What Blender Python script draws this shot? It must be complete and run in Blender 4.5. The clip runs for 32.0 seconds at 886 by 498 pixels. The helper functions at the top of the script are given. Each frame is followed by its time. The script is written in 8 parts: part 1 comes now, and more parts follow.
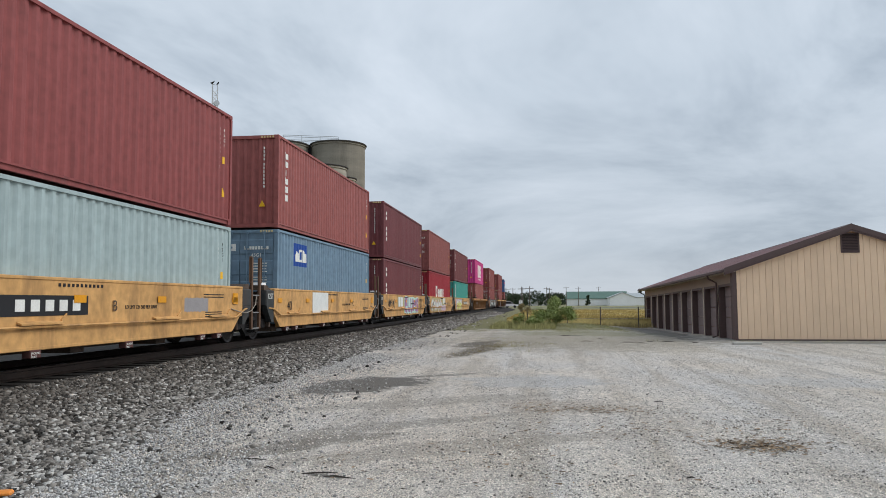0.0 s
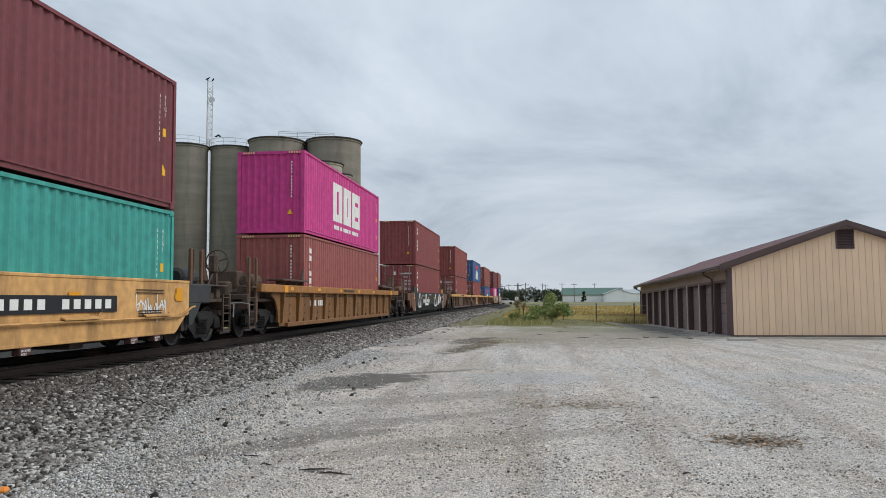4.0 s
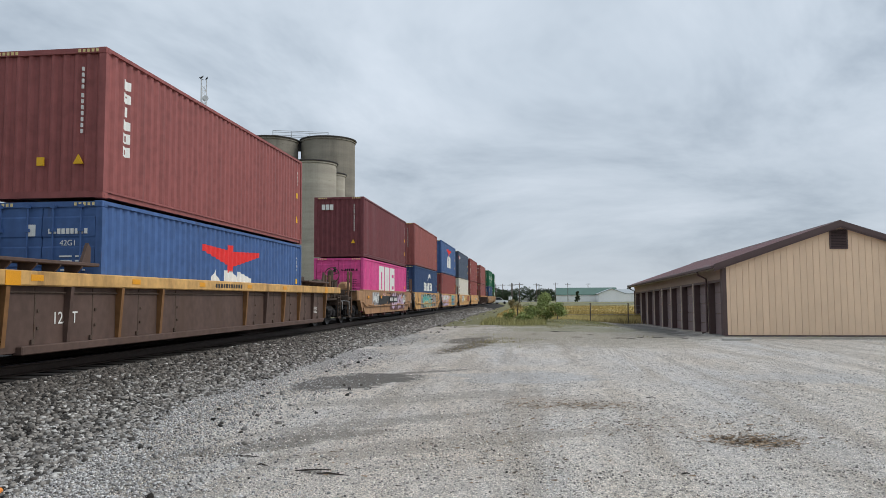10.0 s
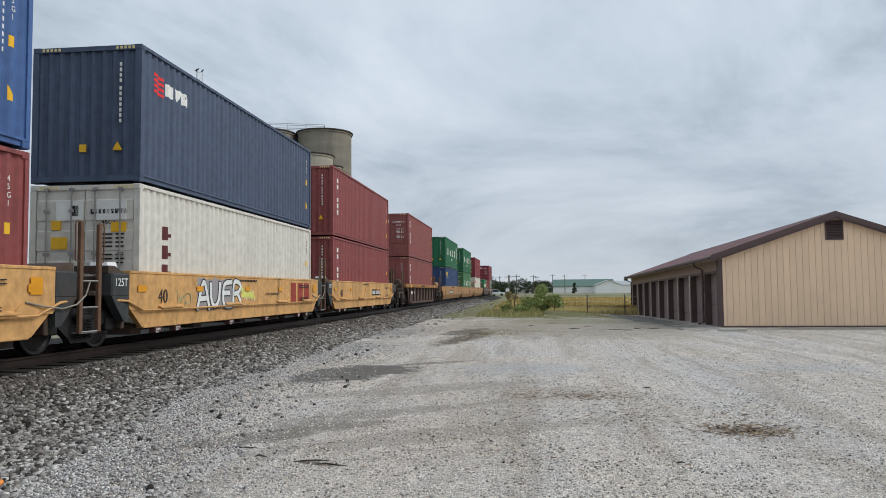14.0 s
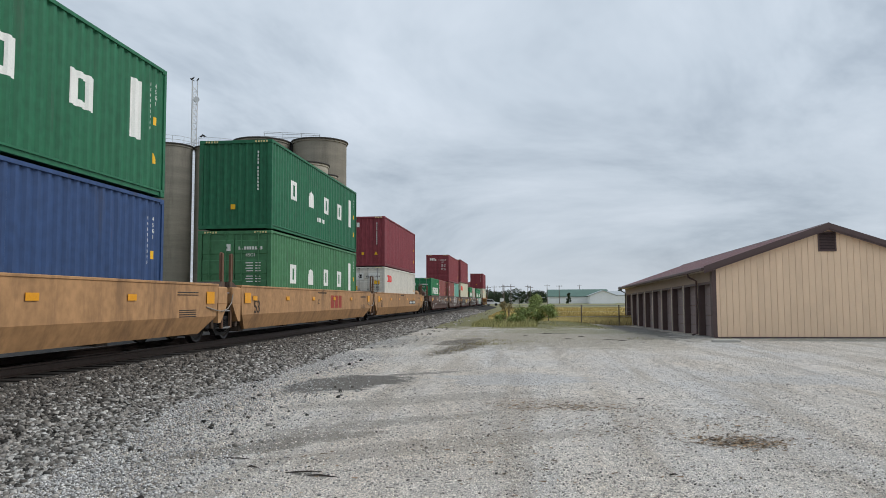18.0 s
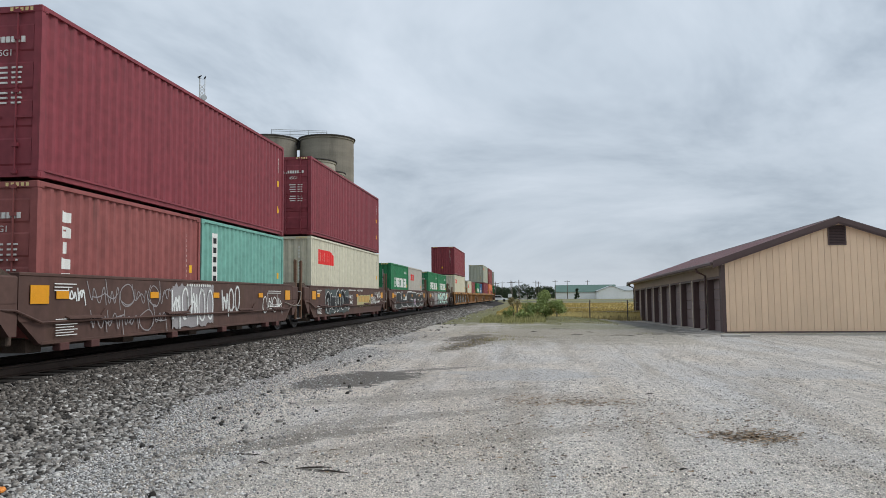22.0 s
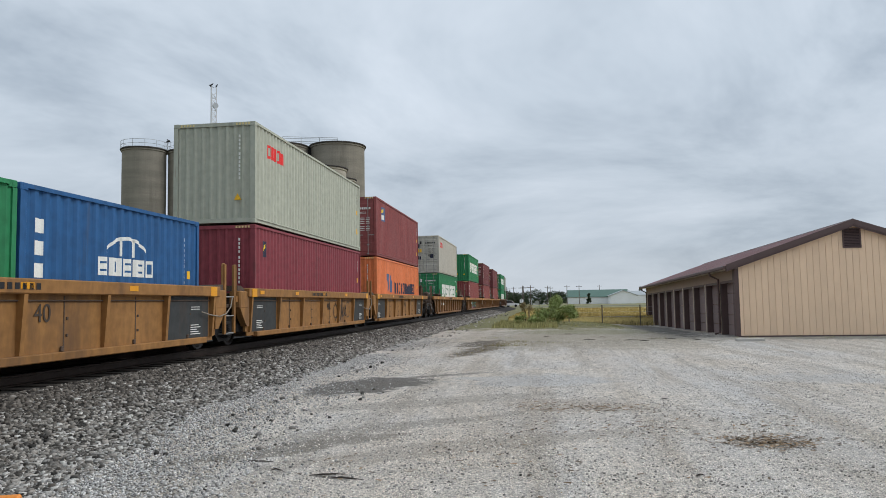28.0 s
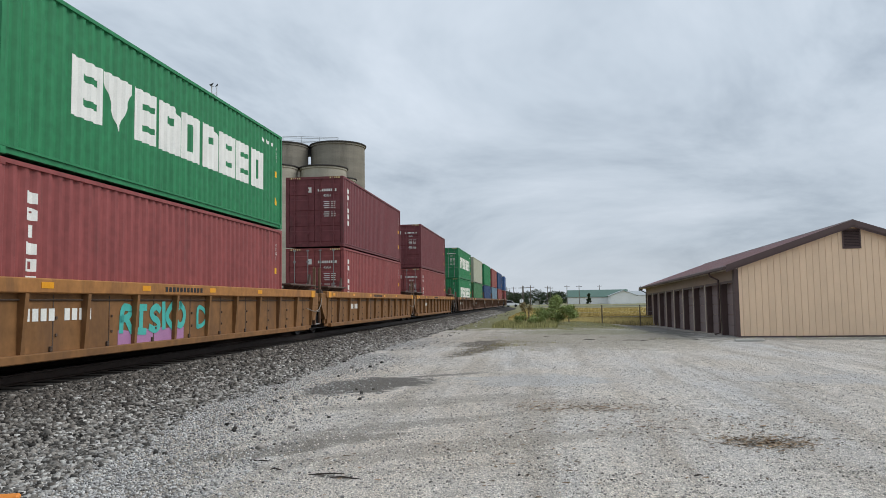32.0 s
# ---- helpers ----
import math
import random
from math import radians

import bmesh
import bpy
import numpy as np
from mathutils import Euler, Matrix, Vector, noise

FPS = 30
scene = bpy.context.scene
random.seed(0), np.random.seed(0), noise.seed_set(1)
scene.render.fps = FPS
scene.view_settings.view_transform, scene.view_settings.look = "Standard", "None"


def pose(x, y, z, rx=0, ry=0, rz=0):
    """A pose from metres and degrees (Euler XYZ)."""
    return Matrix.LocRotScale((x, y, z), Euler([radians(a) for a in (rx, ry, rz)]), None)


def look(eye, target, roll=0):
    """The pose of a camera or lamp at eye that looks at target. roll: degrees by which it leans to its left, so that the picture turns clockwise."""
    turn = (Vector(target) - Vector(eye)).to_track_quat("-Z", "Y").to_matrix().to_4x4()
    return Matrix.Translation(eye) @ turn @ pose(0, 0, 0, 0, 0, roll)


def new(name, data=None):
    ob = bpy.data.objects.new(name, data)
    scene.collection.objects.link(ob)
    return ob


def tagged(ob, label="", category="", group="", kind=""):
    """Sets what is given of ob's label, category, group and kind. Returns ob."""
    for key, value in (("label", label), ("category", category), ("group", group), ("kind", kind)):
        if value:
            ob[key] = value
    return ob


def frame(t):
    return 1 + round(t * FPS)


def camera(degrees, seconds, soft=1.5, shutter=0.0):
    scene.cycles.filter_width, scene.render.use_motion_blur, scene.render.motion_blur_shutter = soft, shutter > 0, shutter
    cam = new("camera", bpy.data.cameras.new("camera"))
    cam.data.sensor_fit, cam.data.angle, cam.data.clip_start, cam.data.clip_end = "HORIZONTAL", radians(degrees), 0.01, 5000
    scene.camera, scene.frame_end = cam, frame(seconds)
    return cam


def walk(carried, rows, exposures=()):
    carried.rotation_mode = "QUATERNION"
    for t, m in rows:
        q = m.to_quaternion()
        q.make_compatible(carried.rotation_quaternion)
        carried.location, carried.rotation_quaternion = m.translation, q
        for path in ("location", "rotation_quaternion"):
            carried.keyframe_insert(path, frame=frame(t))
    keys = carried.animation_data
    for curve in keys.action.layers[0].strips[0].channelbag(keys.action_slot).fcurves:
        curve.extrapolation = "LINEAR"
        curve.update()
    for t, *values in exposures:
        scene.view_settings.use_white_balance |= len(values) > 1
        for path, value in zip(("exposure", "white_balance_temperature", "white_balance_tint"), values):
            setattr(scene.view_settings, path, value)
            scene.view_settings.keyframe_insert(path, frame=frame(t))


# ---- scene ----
cam = camera(61.2, 32.0, soft=0.6)

# seconds, eye x, y, z, tilt up, turn to the left, roll
PATH = [
    (0, 0.040, -0.026, 1.604, 4.091, 7.317, -0.251),
    (0.5, 0.038, -0.026, 1.609, 4.110, 7.257, -0.196),
    (1, 0.038, -0.025, 1.607, 4.123, 7.201, -0.198),
    (1.5, 0.036, -0.024, 1.610, 4.101, 7.165, -0.172),
    (2, 0.035, -0.029, 1.606, 4.097, 7.089, -0.257),
    (2.5, 0.040, -0.027, 1.607, 4.084, 7.096, -0.253),
    (3, 0.037, -0.025, 1.606, 4.048, 7.065, -0.302),
    (3.5, 0.037, -0.023, 1.603, 3.978, 7.066, -0.304),
    (5.5, 0.032, -0.013, 1.600, 3.305, 6.594, -0.514),
    (6, 0.037, -0.020, 1.601, 3.264, 6.563, -0.607),
    (6.5, 0.035, -0.022, 1.603, 3.228, 6.528, -0.630),
    (7, 0.039, -0.022, 1.598, 3.239, 6.506, -0.700),
    (7.5, 0.037, -0.020, 1.602, 3.231, 6.464, -0.578),
    (8, 0.039, -0.011, 1.597, 3.296, 6.522, -0.546),
    (8.5, 0.021, -0.004, 1.600, 3.408, 6.552, -0.489),
    (9, -0.000, -0.000, 1.600, 3.580, 6.610, -0.443),
    (9.5, -0.010, 0.007, 1.600, 3.728, 6.593, -0.352),
    (10, -0.010, 0.017, 1.601, 3.794, 6.532, -0.256),
    (10.5, -0.004, 0.001, 1.601, 3.790, 6.439, -0.248),
    (11, -0.001, -0.009, 1.601, 3.737, 6.411, -0.298),
    (11.5, 0.003, -0.015, 1.594, 3.654, 6.535, -0.444),
    (12, -0.000, -0.018, 1.596, 3.493, 6.664, -0.591),
    (12.5, -0.007, -0.019, 1.598, 3.295, 6.725, -0.598),
    (13, -0.003, -0.019, 1.596, 3.194, 6.683, -0.565),
    (13.5, -0.003, -0.019, 1.598, 3.155, 6.521, -0.521),
    (14, -0.004, -0.022, 1.597, 3.195, 6.306, -0.470),
    (14.5, -0.005, -0.030, 1.599, 3.285, 6.112, -0.420),
    (16.5, -0.005, -0.021, 1.602, 3.638, 5.744, -0.273),
    (17, -0.000, -0.013, 1.603, 3.755, 5.707, -0.234),
    (17.5, 0.003, -0.016, 1.604, 3.876, 5.751, -0.235),
    (18, 0.007, -0.022, 1.607, 3.923, 5.891, -0.247),
    (18.5, 0.004, -0.007, 1.607, 3.899, 6.057, -0.259),
    (19, 0.007, -0.001, 1.601, 3.874, 6.258, -0.324),
    (19.5, 0.003, -0.002, 1.603, 3.793, 6.450, -0.271),
    (20, 0.004, -0.017, 1.605, 3.761, 6.562, -0.298),
    (20.5, 0.005, -0.019, 1.605, 3.726, 6.572, -0.337),
    (21, 0.002, -0.018, 1.604, 3.705, 6.534, -0.389),
    (21.5, 0.000, -0.029, 1.602, 3.675, 6.509, -0.431),
    (22, 0.001, -0.027, 1.603, 3.638, 6.483, -0.556),
    (22.5, 0.011, -0.032, 1.602, 3.555, 6.534, -0.563),
    (23, 0.010, -0.020, 1.598, 3.421, 6.532, -0.532),
    (23.5, 0.006, -0.017, 1.596, 3.306, 6.478, -0.544),
    (24, 0.008, -0.014, 1.594, 3.266, 6.424, -0.466),
    (24.5, 0.008, -0.014, 1.600, 3.300, 6.366, -0.451),
    (25, 0.001, -0.019, 1.600, 3.459, 6.363, -0.488),
    (25.5, 0.001, -0.022, 1.603, 3.645, 6.481, -0.614),
    (27.5, -0.005, -0.023, 1.602, 4.148, 7.263, -0.927),
    (28, -0.015, -0.007, 1.601, 4.086, 7.329, -0.897),
    (28.5, -0.008, -0.011, 1.601, 3.993, 7.398, -0.981),
    (29, -0.003, -0.004, 1.595, 3.946, 7.452, -1.007),
    (29.5, -0.003, -0.006, 1.600, 3.870, 7.497, -0.996),
    (30, -0.005, -0.015, 1.598, 3.899, 7.528, -0.965),
    (30.5, -0.004, -0.017, 1.602, 3.912, 7.532, -0.857),
    (31, -0.001, -0.012, 1.606, 3.963, 7.494, -0.797),
    (31.5, -0.005, -0.014, 1.602, 4.025, 7.405, -0.797),
    (32, -0.004, -0.018, 1.603, 4.071, 7.339, -0.788),
]
walk(cam, [(t, pose(x, y, z, 90 + up, 0, left) @ pose(0, 0, 0, 0, 0, roll))
           for t, x, y, z, up, left, roll in PATH], exposures=[(0, 0.0, 6400, 10), (32, 0.0, 6400, 10)])


# ---------------------------------------------------------------- light
def make_world():
    world = bpy.data.worlds.new("overcast_sky")
    scene.world = world
    world.use_nodes = True
    nt = world.node_tree
    nt.nodes.clear()
    n, l = nt.nodes.new, nt.links.new
    out = n("ShaderNodeOutputWorld")
    bg = n("ShaderNodeBackground")
    sky = n("ShaderNodeTexSky")
    sky.sky_type, sky.sun_disc = "NISHITA", False
    sky.sun_elevation, sky.sun_rotation = radians(42), radians(82)
    dim = n("ShaderNodeVectorMath")
    dim.operation = "SCALE"
    dim.inputs["Scale"].default_value = 0.055
    l(sky.outputs[0], dim.inputs[0])
    # the cloud deck lies in a plane, so that its texture gathers towards the horizon
    co = n("ShaderNodeTexCoord")
    sep = n("ShaderNodeSeparateXYZ")
    l(co.outputs["Generated"], sep.inputs[0])
    low = n("ShaderNodeMath")
    low.operation = "MAXIMUM"
    low.inputs[1].default_value = 0.0
    l(sep.outputs["Z"], low.inputs[0])
    lift = n("ShaderNodeMath")
    lift.inputs[1].default_value = 0.30
    l(low.outputs[0], lift.inputs[0])
    deck = n("ShaderNodeVectorMath")
    deck.operation = "DIVIDE"
    l(co.outputs["Generated"], deck.inputs[0])
    comb = n("ShaderNodeCombineXYZ")
    for k in range(2):
        l(lift.outputs[0], comb.inputs[k])
    comb.inputs[2].default_value = 4.0
    l(comb.outputs[0], deck.inputs[1])
    big = n("ShaderNodeTexNoise")
    big.inputs["Scale"].default_value, big.inputs["Detail"].default_value = 1.15, 6
    big.inputs["Roughness"].default_value, big.inputs["Distortion"].default_value = 0.60, 0.5
    l(deck.outputs[0], big.inputs["Vector"])
    ramp = n("ShaderNodeValToRGB")
    e = ramp.color_ramp.elements
    e[0].position, e[0].color = 0.34, (0.425, 0.495, 0.575, 1)
    e[1].position, e[1].color = 0.66, (0.745, 0.815, 0.895, 1)
    mid = e.new(0.47)
    mid.color = (0.585, 0.660, 0.740, 1)
    l(big.outputs[0], ramp.inputs[0])
    # the far deck is greyer, with a paler line over the horizon
    grey = n("ShaderNodeMapRange")
    for key, val in zip(("From Min", "From Max", "To Min", "To Max"), (0.05, 0.27, 0.87, 1.05)):
        grey.inputs[key].default_value = val
    l(sep.outputs["Z"], grey.inputs[0])
    toned = n("ShaderNodeVectorMath")
    toned.operation = "SCALE"
    l(ramp.outputs[0], toned.inputs[0])
    l(grey.outputs[0], toned.inputs["Scale"])
    haze = n("ShaderNodeMapRange")
    haze.inputs["From Min"].default_value, haze.inputs["From Max"].default_value = 0.0, 0.075
    haze.inputs["To Min"].default_value, haze.inputs["To Max"].default_value = 0.62, 0.0
    l(sep.outputs["Z"], haze.inputs[0])
    pale = n("ShaderNodeMix")
    pale.data_type = "RGBA"
    l(haze.outputs[0], pale.inputs["Factor"])
    l(toned.outputs[0], pale.inputs[6])
    pale.inputs[7].default_value = (0.685, 0.728, 0.775, 1)
    both = n("ShaderNodeMix")
    both.data_type = "RGBA"
    both.inputs["Factor"].default_value = 0.93
    l(dim.outputs[0], both.inputs[6])
    l(pale.outputs[2], both.inputs[7])
    l(both.outputs[2], bg.inputs["Color"])
    bg.inputs["Strength"].default_value = 1.0
    l(bg.outputs[0], out.inputs[0])


make_world()
sun = new("sun", bpy.data.lights.new("sun", "SUN"))
sun.data.energy, sun.data.angle, sun.data.color = 1.75, radians(35), (1.0, 0.97, 0.93)
sun.matrix_world = look((0, 0, 60), (-66, -9, 0))


# ---------------------------------------------------------------- materials
def srgb(r, g, b, k=1.0):
    return tuple(min(0.9, ((v / 255 + 0.055) / 1.055) ** 2.4 * k) for v in (r, g, b))


MATS = {}


def material(name, colour, rough=0.7, vary=0.25, scale=3.0, fine=60.0, bump=0.15, metal=0.0, stretch=(1, 1, 1),
             stain=None, stain_amount=0.0, stain_scale=1.2, per_object=0.0, per_island=0.0, rust=0.0):
    """Paint or stone with two scales of variation, a stain of its own colour and a fine relief."""
    if name in MATS:
        return MATS[name]
    m = MATS[name] = bpy.data.materials.new(name)
    m.use_nodes = True
    nt = m.node_tree
    n, l = nt.nodes.new, nt.links.new
    p = nt.nodes["Principled BSDF"]
    p.inputs["Roughness"].default_value, p.inputs["Metallic"].default_value = rough, metal
    p.inputs["Specular IOR Level"].default_value = 0.28
    co = n("ShaderNodeTexCoord")
    info = n("ShaderNodeObjectInfo")
    shift = n("ShaderNodeVectorMath")
    shift.operation = "MULTIPLY_ADD"
    shift.inputs[1].default_value = (37, 53, 71)
    l(info.outputs["Random"], shift.inputs[0])
    l(co.outputs["Object"], shift.inputs[2])
    mapping = n("ShaderNodeMapping")
    mapping.inputs["Scale"].default_value = stretch
    l(shift.outputs[0], mapping.inputs[0])
    a = n("ShaderNodeTexNoise")
    a.inputs["Scale"].default_value, a.inputs["Detail"].default_value = scale, 6
    a.inputs["Roughness"].default_value = 0.62
    b = n("ShaderNodeTexNoise")
    b.inputs["Scale"].default_value, b.inputs["Detail"].default_value = fine, 3
    l(mapping.outputs[0], a.inputs["Vector"])
    l(shift.outputs[0], b.inputs["Vector"])
    add = n("ShaderNodeMath")
    l(a.outputs[0], add.inputs[0])
    l(b.outputs[0], add.inputs[1])
    level = n("ShaderNodeMapRange")
    level.inputs["From Min"].default_value, level.inputs["From Max"].default_value = 0.7, 1.3
    level.inputs["To Min"].default_value, level.inputs["To Max"].default_value = 1 - vary, 1 + vary
    l(add.outputs[0], level.inputs[0])
    last = level.outputs[0]
    for amount, source in ((per_object, info.outputs["Random"]),
                           (per_island, n("ShaderNodeNewGeometry").outputs["Random Per Island"] if per_island else None)):
        if amount:
            r = n("ShaderNodeMapRange")
            r.inputs["To Min"].default_value, r.inputs["To Max"].default_value = 1 - amount, 1 + amount
            l(source, r.inputs[0])
            mul = n("ShaderNodeMath")
            mul.operation = "MULTIPLY"
            l(last, mul.inputs[0])
            l(r.outputs[0], mul.inputs[1])
            last = mul.outputs[0]
    tint = n("ShaderNodeVectorMath")
    tint.operation = "SCALE"
    tint.inputs[0].default_value = colour
    l(last, tint.inputs["Scale"])
    colour_out = tint.outputs[0]
    if stain:
        c = n("ShaderNodeTexNoise")
        c.inputs["Scale"].default_value, c.inputs["Detail"].default_value = stain_scale, 8
        c.inputs["Roughness"].default_value = 0.68
        l(mapping.outputs[0], c.inputs["Vector"])
        cut = n("ShaderNodeMapRange")
        cut.inputs["From Min"].default_value = 0.72 - 0.35 * stain_amount
        cut.inputs["From Max"].default_value = 0.86 - 0.25 * stain_amount
        l(c.outputs[0], cut.inputs[0])
        mix = n("ShaderNodeMix")
        mix.data_type = "RGBA"
        l(cut.outputs[0], mix.inputs["Factor"])
        l(colour_out, mix.inputs[6])
        mix.inputs[7].default_value = (*stain, 1)
        colour_out = mix.outputs[2]
    if rust:
        c = n("ShaderNodeTexNoise")
        c.inputs["Scale"].default_value, c.inputs["Detail"].default_value, c.inputs["Roughness"].default_value = 4.5, 5, 0.7
        l(mapping.outputs[0], c.inputs["Vector"])
        cut = n("ShaderNodeMapRange")
        for key, val in zip(("From Min", "From Max", "To Max"), (0.68, 0.78, rust)):
            cut.inputs[key].default_value = val
        l(c.outputs[0], cut.inputs[0])
        mix = n("ShaderNodeMix")
        mix.data_type = "RGBA"
        l(cut.outputs[0], mix.inputs["Factor"])
        l(colour_out, mix.inputs[6])
        mix.inputs[7].default_value = (0.13, 0.055, 0.03, 1)
        colour_out = mix.outputs[2]
    l(colour_out, p.inputs["Base Color"])
    if bump:
        bp = n("ShaderNodeBump")
        bp.inputs["Strength"].default_value, bp.inputs["Distance"].default_value = bump, 0.01
        l(b.outputs[0], bp.inputs["Height"])
        l(bp.outputs[0], p.inputs["Normal"])
    return m


RUST = (0.12, 0.045, 0.02)
GRIME = (0.06, 0.052, 0.045)
PAINTS = dict(
    maroon=srgb(122, 58, 56), dark_maroon=srgb(100, 48, 51), rust_red=srgb(132, 70, 65), brown_red=srgb(126, 67, 63),
    red=srgb(176, 28, 48), plum=srgb(116, 44, 52), orange=srgb(222, 126, 78), pink=srgb(210, 80, 140), magenta=srgb(196, 66, 134),
    blue=srgb(52, 82, 128), navy=srgb(34, 60, 98), slate=srgb(60, 72, 92), royal=srgb(36, 60, 98), sky_blue=srgb(26, 92, 148),
    blue_grey=srgb(112, 136, 154), pale_grey=srgb(160, 176, 176), teal=srgb(66, 150, 140), pale_teal=srgb(116, 168, 154), green=srgb(33, 126, 78),
    dark_green=srgb(28, 98, 66), leaf_green=srgb(62, 114, 75), white=srgb(208, 204, 193), cream=srgb(204, 200, 178),
    grey_green=srgb(172, 174, 158), light_grey=srgb(184, 179, 168))
CAR_PAINTS = dict(yellow=srgb(202, 156, 99), rusty_yellow=srgb(200, 158, 98), tan=srgb(166, 127, 88), brown=srgb(86, 64, 57),
                  ochre=srgb(146, 105, 60), black=srgb(48, 50, 51), end_black=srgb(58, 60, 60), web_brown=srgb(88, 70, 62), old_yellow=srgb(166, 127, 92), web_tan=srgb(126, 90, 55), dark_brown=srgb(104, 78, 60), rust_brown=srgb(158, 110, 62))


def paint(name):
    c = PAINTS[name]
    light = sum(c) > 0.9
    if sum(c) < 0.6:
        k = 0.98 if name == "green" else 1.12 if "green" in name else 0.80 if name == "red" else 0.85 if name == "sky_blue" else 1.34
        mean = sum(c) / 3
        c = tuple((0.91 * v + 0.09 * mean) * k + 0.004 for v in c)
    return material("paint_" + name, c, rough=0.55, vary=0.14 if light else 0.20, scale=3.2, fine=5, bump=0.0,
                    stretch=(1, 1, 0.10), stain=tuple(0.35 * v + 0.65 * g for v, g in zip(c, GRIME)), stain_amount=0.30 if light else 0.34, stain_scale=2.3, rust=0.55)


def car_paint(name):
    """Car paint under road dirt: streaks, rubbed patches and rust."""
    c = CAR_PAINTS[name]
    return material("car_paint_" + name, c, rough=0.65, vary=0.24, scale=1.6, fine=6, bump=0.0,
                    stretch=(1, 1, 0.22), stain=tuple(0.32 * v + 0.68 * g for v, g in zip(c, (0.085, 0.05, 0.032))), stain_amount=0.58, stain_scale=1.1, rust=0.6)


WHITE_MARK = material("white_marking", srgb(226, 226, 220), 0.6, 0.1, 2, 40, 0.0, stain=(0.3, 0.3, 0.28), stain_amount=0.2, stain_scale=5)
DARK_METAL = material("dark_greasy_steel", (0.016, 0.015, 0.015), 0.65, 0.4, 4, 50, 0.2, stain=RUST, stain_amount=0.2)
GROOVE = material("dark_gap_rubber", (0.018, 0.018, 0.018), 0.8, 0.2)


# ---------------------------------------------------------------- mesh helpers
def mesh(name, verts, faces, mat, smooth=False):
    me = bpy.data.meshes.new(name)
    me.from_pydata(verts, [], faces)
    me.materials.append(mat)
    if smooth:
        me.shade_smooth()
    return me


class Shape:
    """Gathers boxes, tubes and strips into one mesh."""

    def __init__(self):
        self.v, self.f = [], []

    def add(self, verts, faces):
        o = len(self.v)
        self.v += [tuple(p) for p in verts]
        self.f += [tuple(i + o for i in f) for f in faces]
        return self

    def box(self, x0, x1, y0, y1, z0, z1, bevel=0.0):
        if not bevel:
            vs = [(x, y, z) for z in (z0, z1) for y in (y0, y1) for x in (x0, x1)]
            return self.add(vs, [(0, 2, 3, 1), (4, 5, 7, 6), (0, 1, 5, 4), (2, 6, 7, 3), (0, 4, 6, 2), (1, 3, 7, 5)])
        b = min(bevel, (x1 - x0) / 3, (y1 - y0) / 3, (z1 - z0) / 3)
        bm = bmesh.new()
        bmesh.ops.create_cube(bm, size=1, matrix=Matrix.Translation(((x0 + x1) / 2, (y0 + y1) / 2, (z0 + z1) / 2))
                              @ Matrix.Diagonal((x1 - x0, y1 - y0, z1 - z0, 1)))
        bmesh.ops.bevel(bm, geom=bm.edges[:], offset=b, segments=1, affect="EDGES")
        return self.take(bm)

    def take(self, bm):
        bm.verts.index_update()
        self.add([v.co[:] for v in bm.verts], [[v.index for v in f.verts] for f in bm.faces])
        bm.free()
        return self

    def tube(self, pts, r, sides=6, cap=True):
        pts = [Vector(p) for p in pts]
        rings, side = [], None
        for i, p in enumerate(pts):
            d = (pts[min(i + 1, len(pts) - 1)] - pts[max(i - 1, 0)]).normalized()
            if side is None:
                side = d.cross(Vector((0, 0, 1)) if abs(d.z) < 0.9 else Vector((1, 0, 0))).normalized()
            side = (side - d * side.dot(d)).normalized()
            up = d.cross(side)
            rings.append([p + (side * math.cos(a) + up * math.sin(a)) * (r[i] if isinstance(r, (list, tuple)) else r)
                          for a in (2 * math.pi * k / sides for k in range(sides))])
        vs = [q for ring in rings for q in ring]
        fs = [(i * sides + k, i * sides + (k + 1) % sides, (i + 1) * sides + (k + 1) % sides, (i + 1) * sides + k)
              for i in range(len(pts) - 1) for k in range(sides)]
        if cap:
            fs += [tuple(range(sides))[::-1], tuple((len(pts) - 1) * sides + k for k in range(sides))]
        return self.add(vs, fs)

    def prism(self, outline, x0, x1, axis="x"):
        """A flat outline pushed from x0 to x1 along an axis."""
        n = len(outline)
        put = {"x": lambda a, p: (a, p[0], p[1]), "y": lambda a, p: (p[0], a, p[1]), "z": lambda a, p: (p[0], p[1], a)}[axis]
        vs = [put(x0, p) for p in outline] + [put(x1, p) for p in outline]
        fs = [tuple(range(n))[::-1], tuple(range(n, 2 * n))] + [(i, (i + 1) % n, n + (i + 1) % n, n + i) for i in range(n)]
        return self.add(vs, fs)

    def mesh(self, name, mat, smooth=False):
        me = mesh(name, self.v, self.f, mat, smooth)
        bm = bmesh.new()
        bm.from_mesh(me)
        bmesh.ops.recalc_face_normals(bm, faces=bm.faces[:])
        bm.to_mesh(me)
        bm.free()
        return me


def part(name, me, parent, label="", at=None):
    ob = new(name, me.mesh(name, DARK_METAL) if isinstance(me, Shape) else me)
    ob.parent = parent
    if at is not None:
        ob.matrix_basis = at
    if label:
        ob["label"] = label
    if name in ("marking", "stripe", "reflector", "bracing", "graffiti", "outline", "lettering", "piping"):
        ob["kind"] = "stuff"
    return ob


def thing(name, label, category, group="", kind=""):
    return tagged(new(name), label, category, group, kind)


# ---------------------------------------------------------------- plan
RAIL_Z = 0.55          # top of rail over the lot
TRACK_X, SLANT = -9.20, 0.00428   # middle of the track abreast of the standpoint, and how it leans to the right
BEND_Y, BEND_R, BEND_A = 150.0, 400.0, 0.40


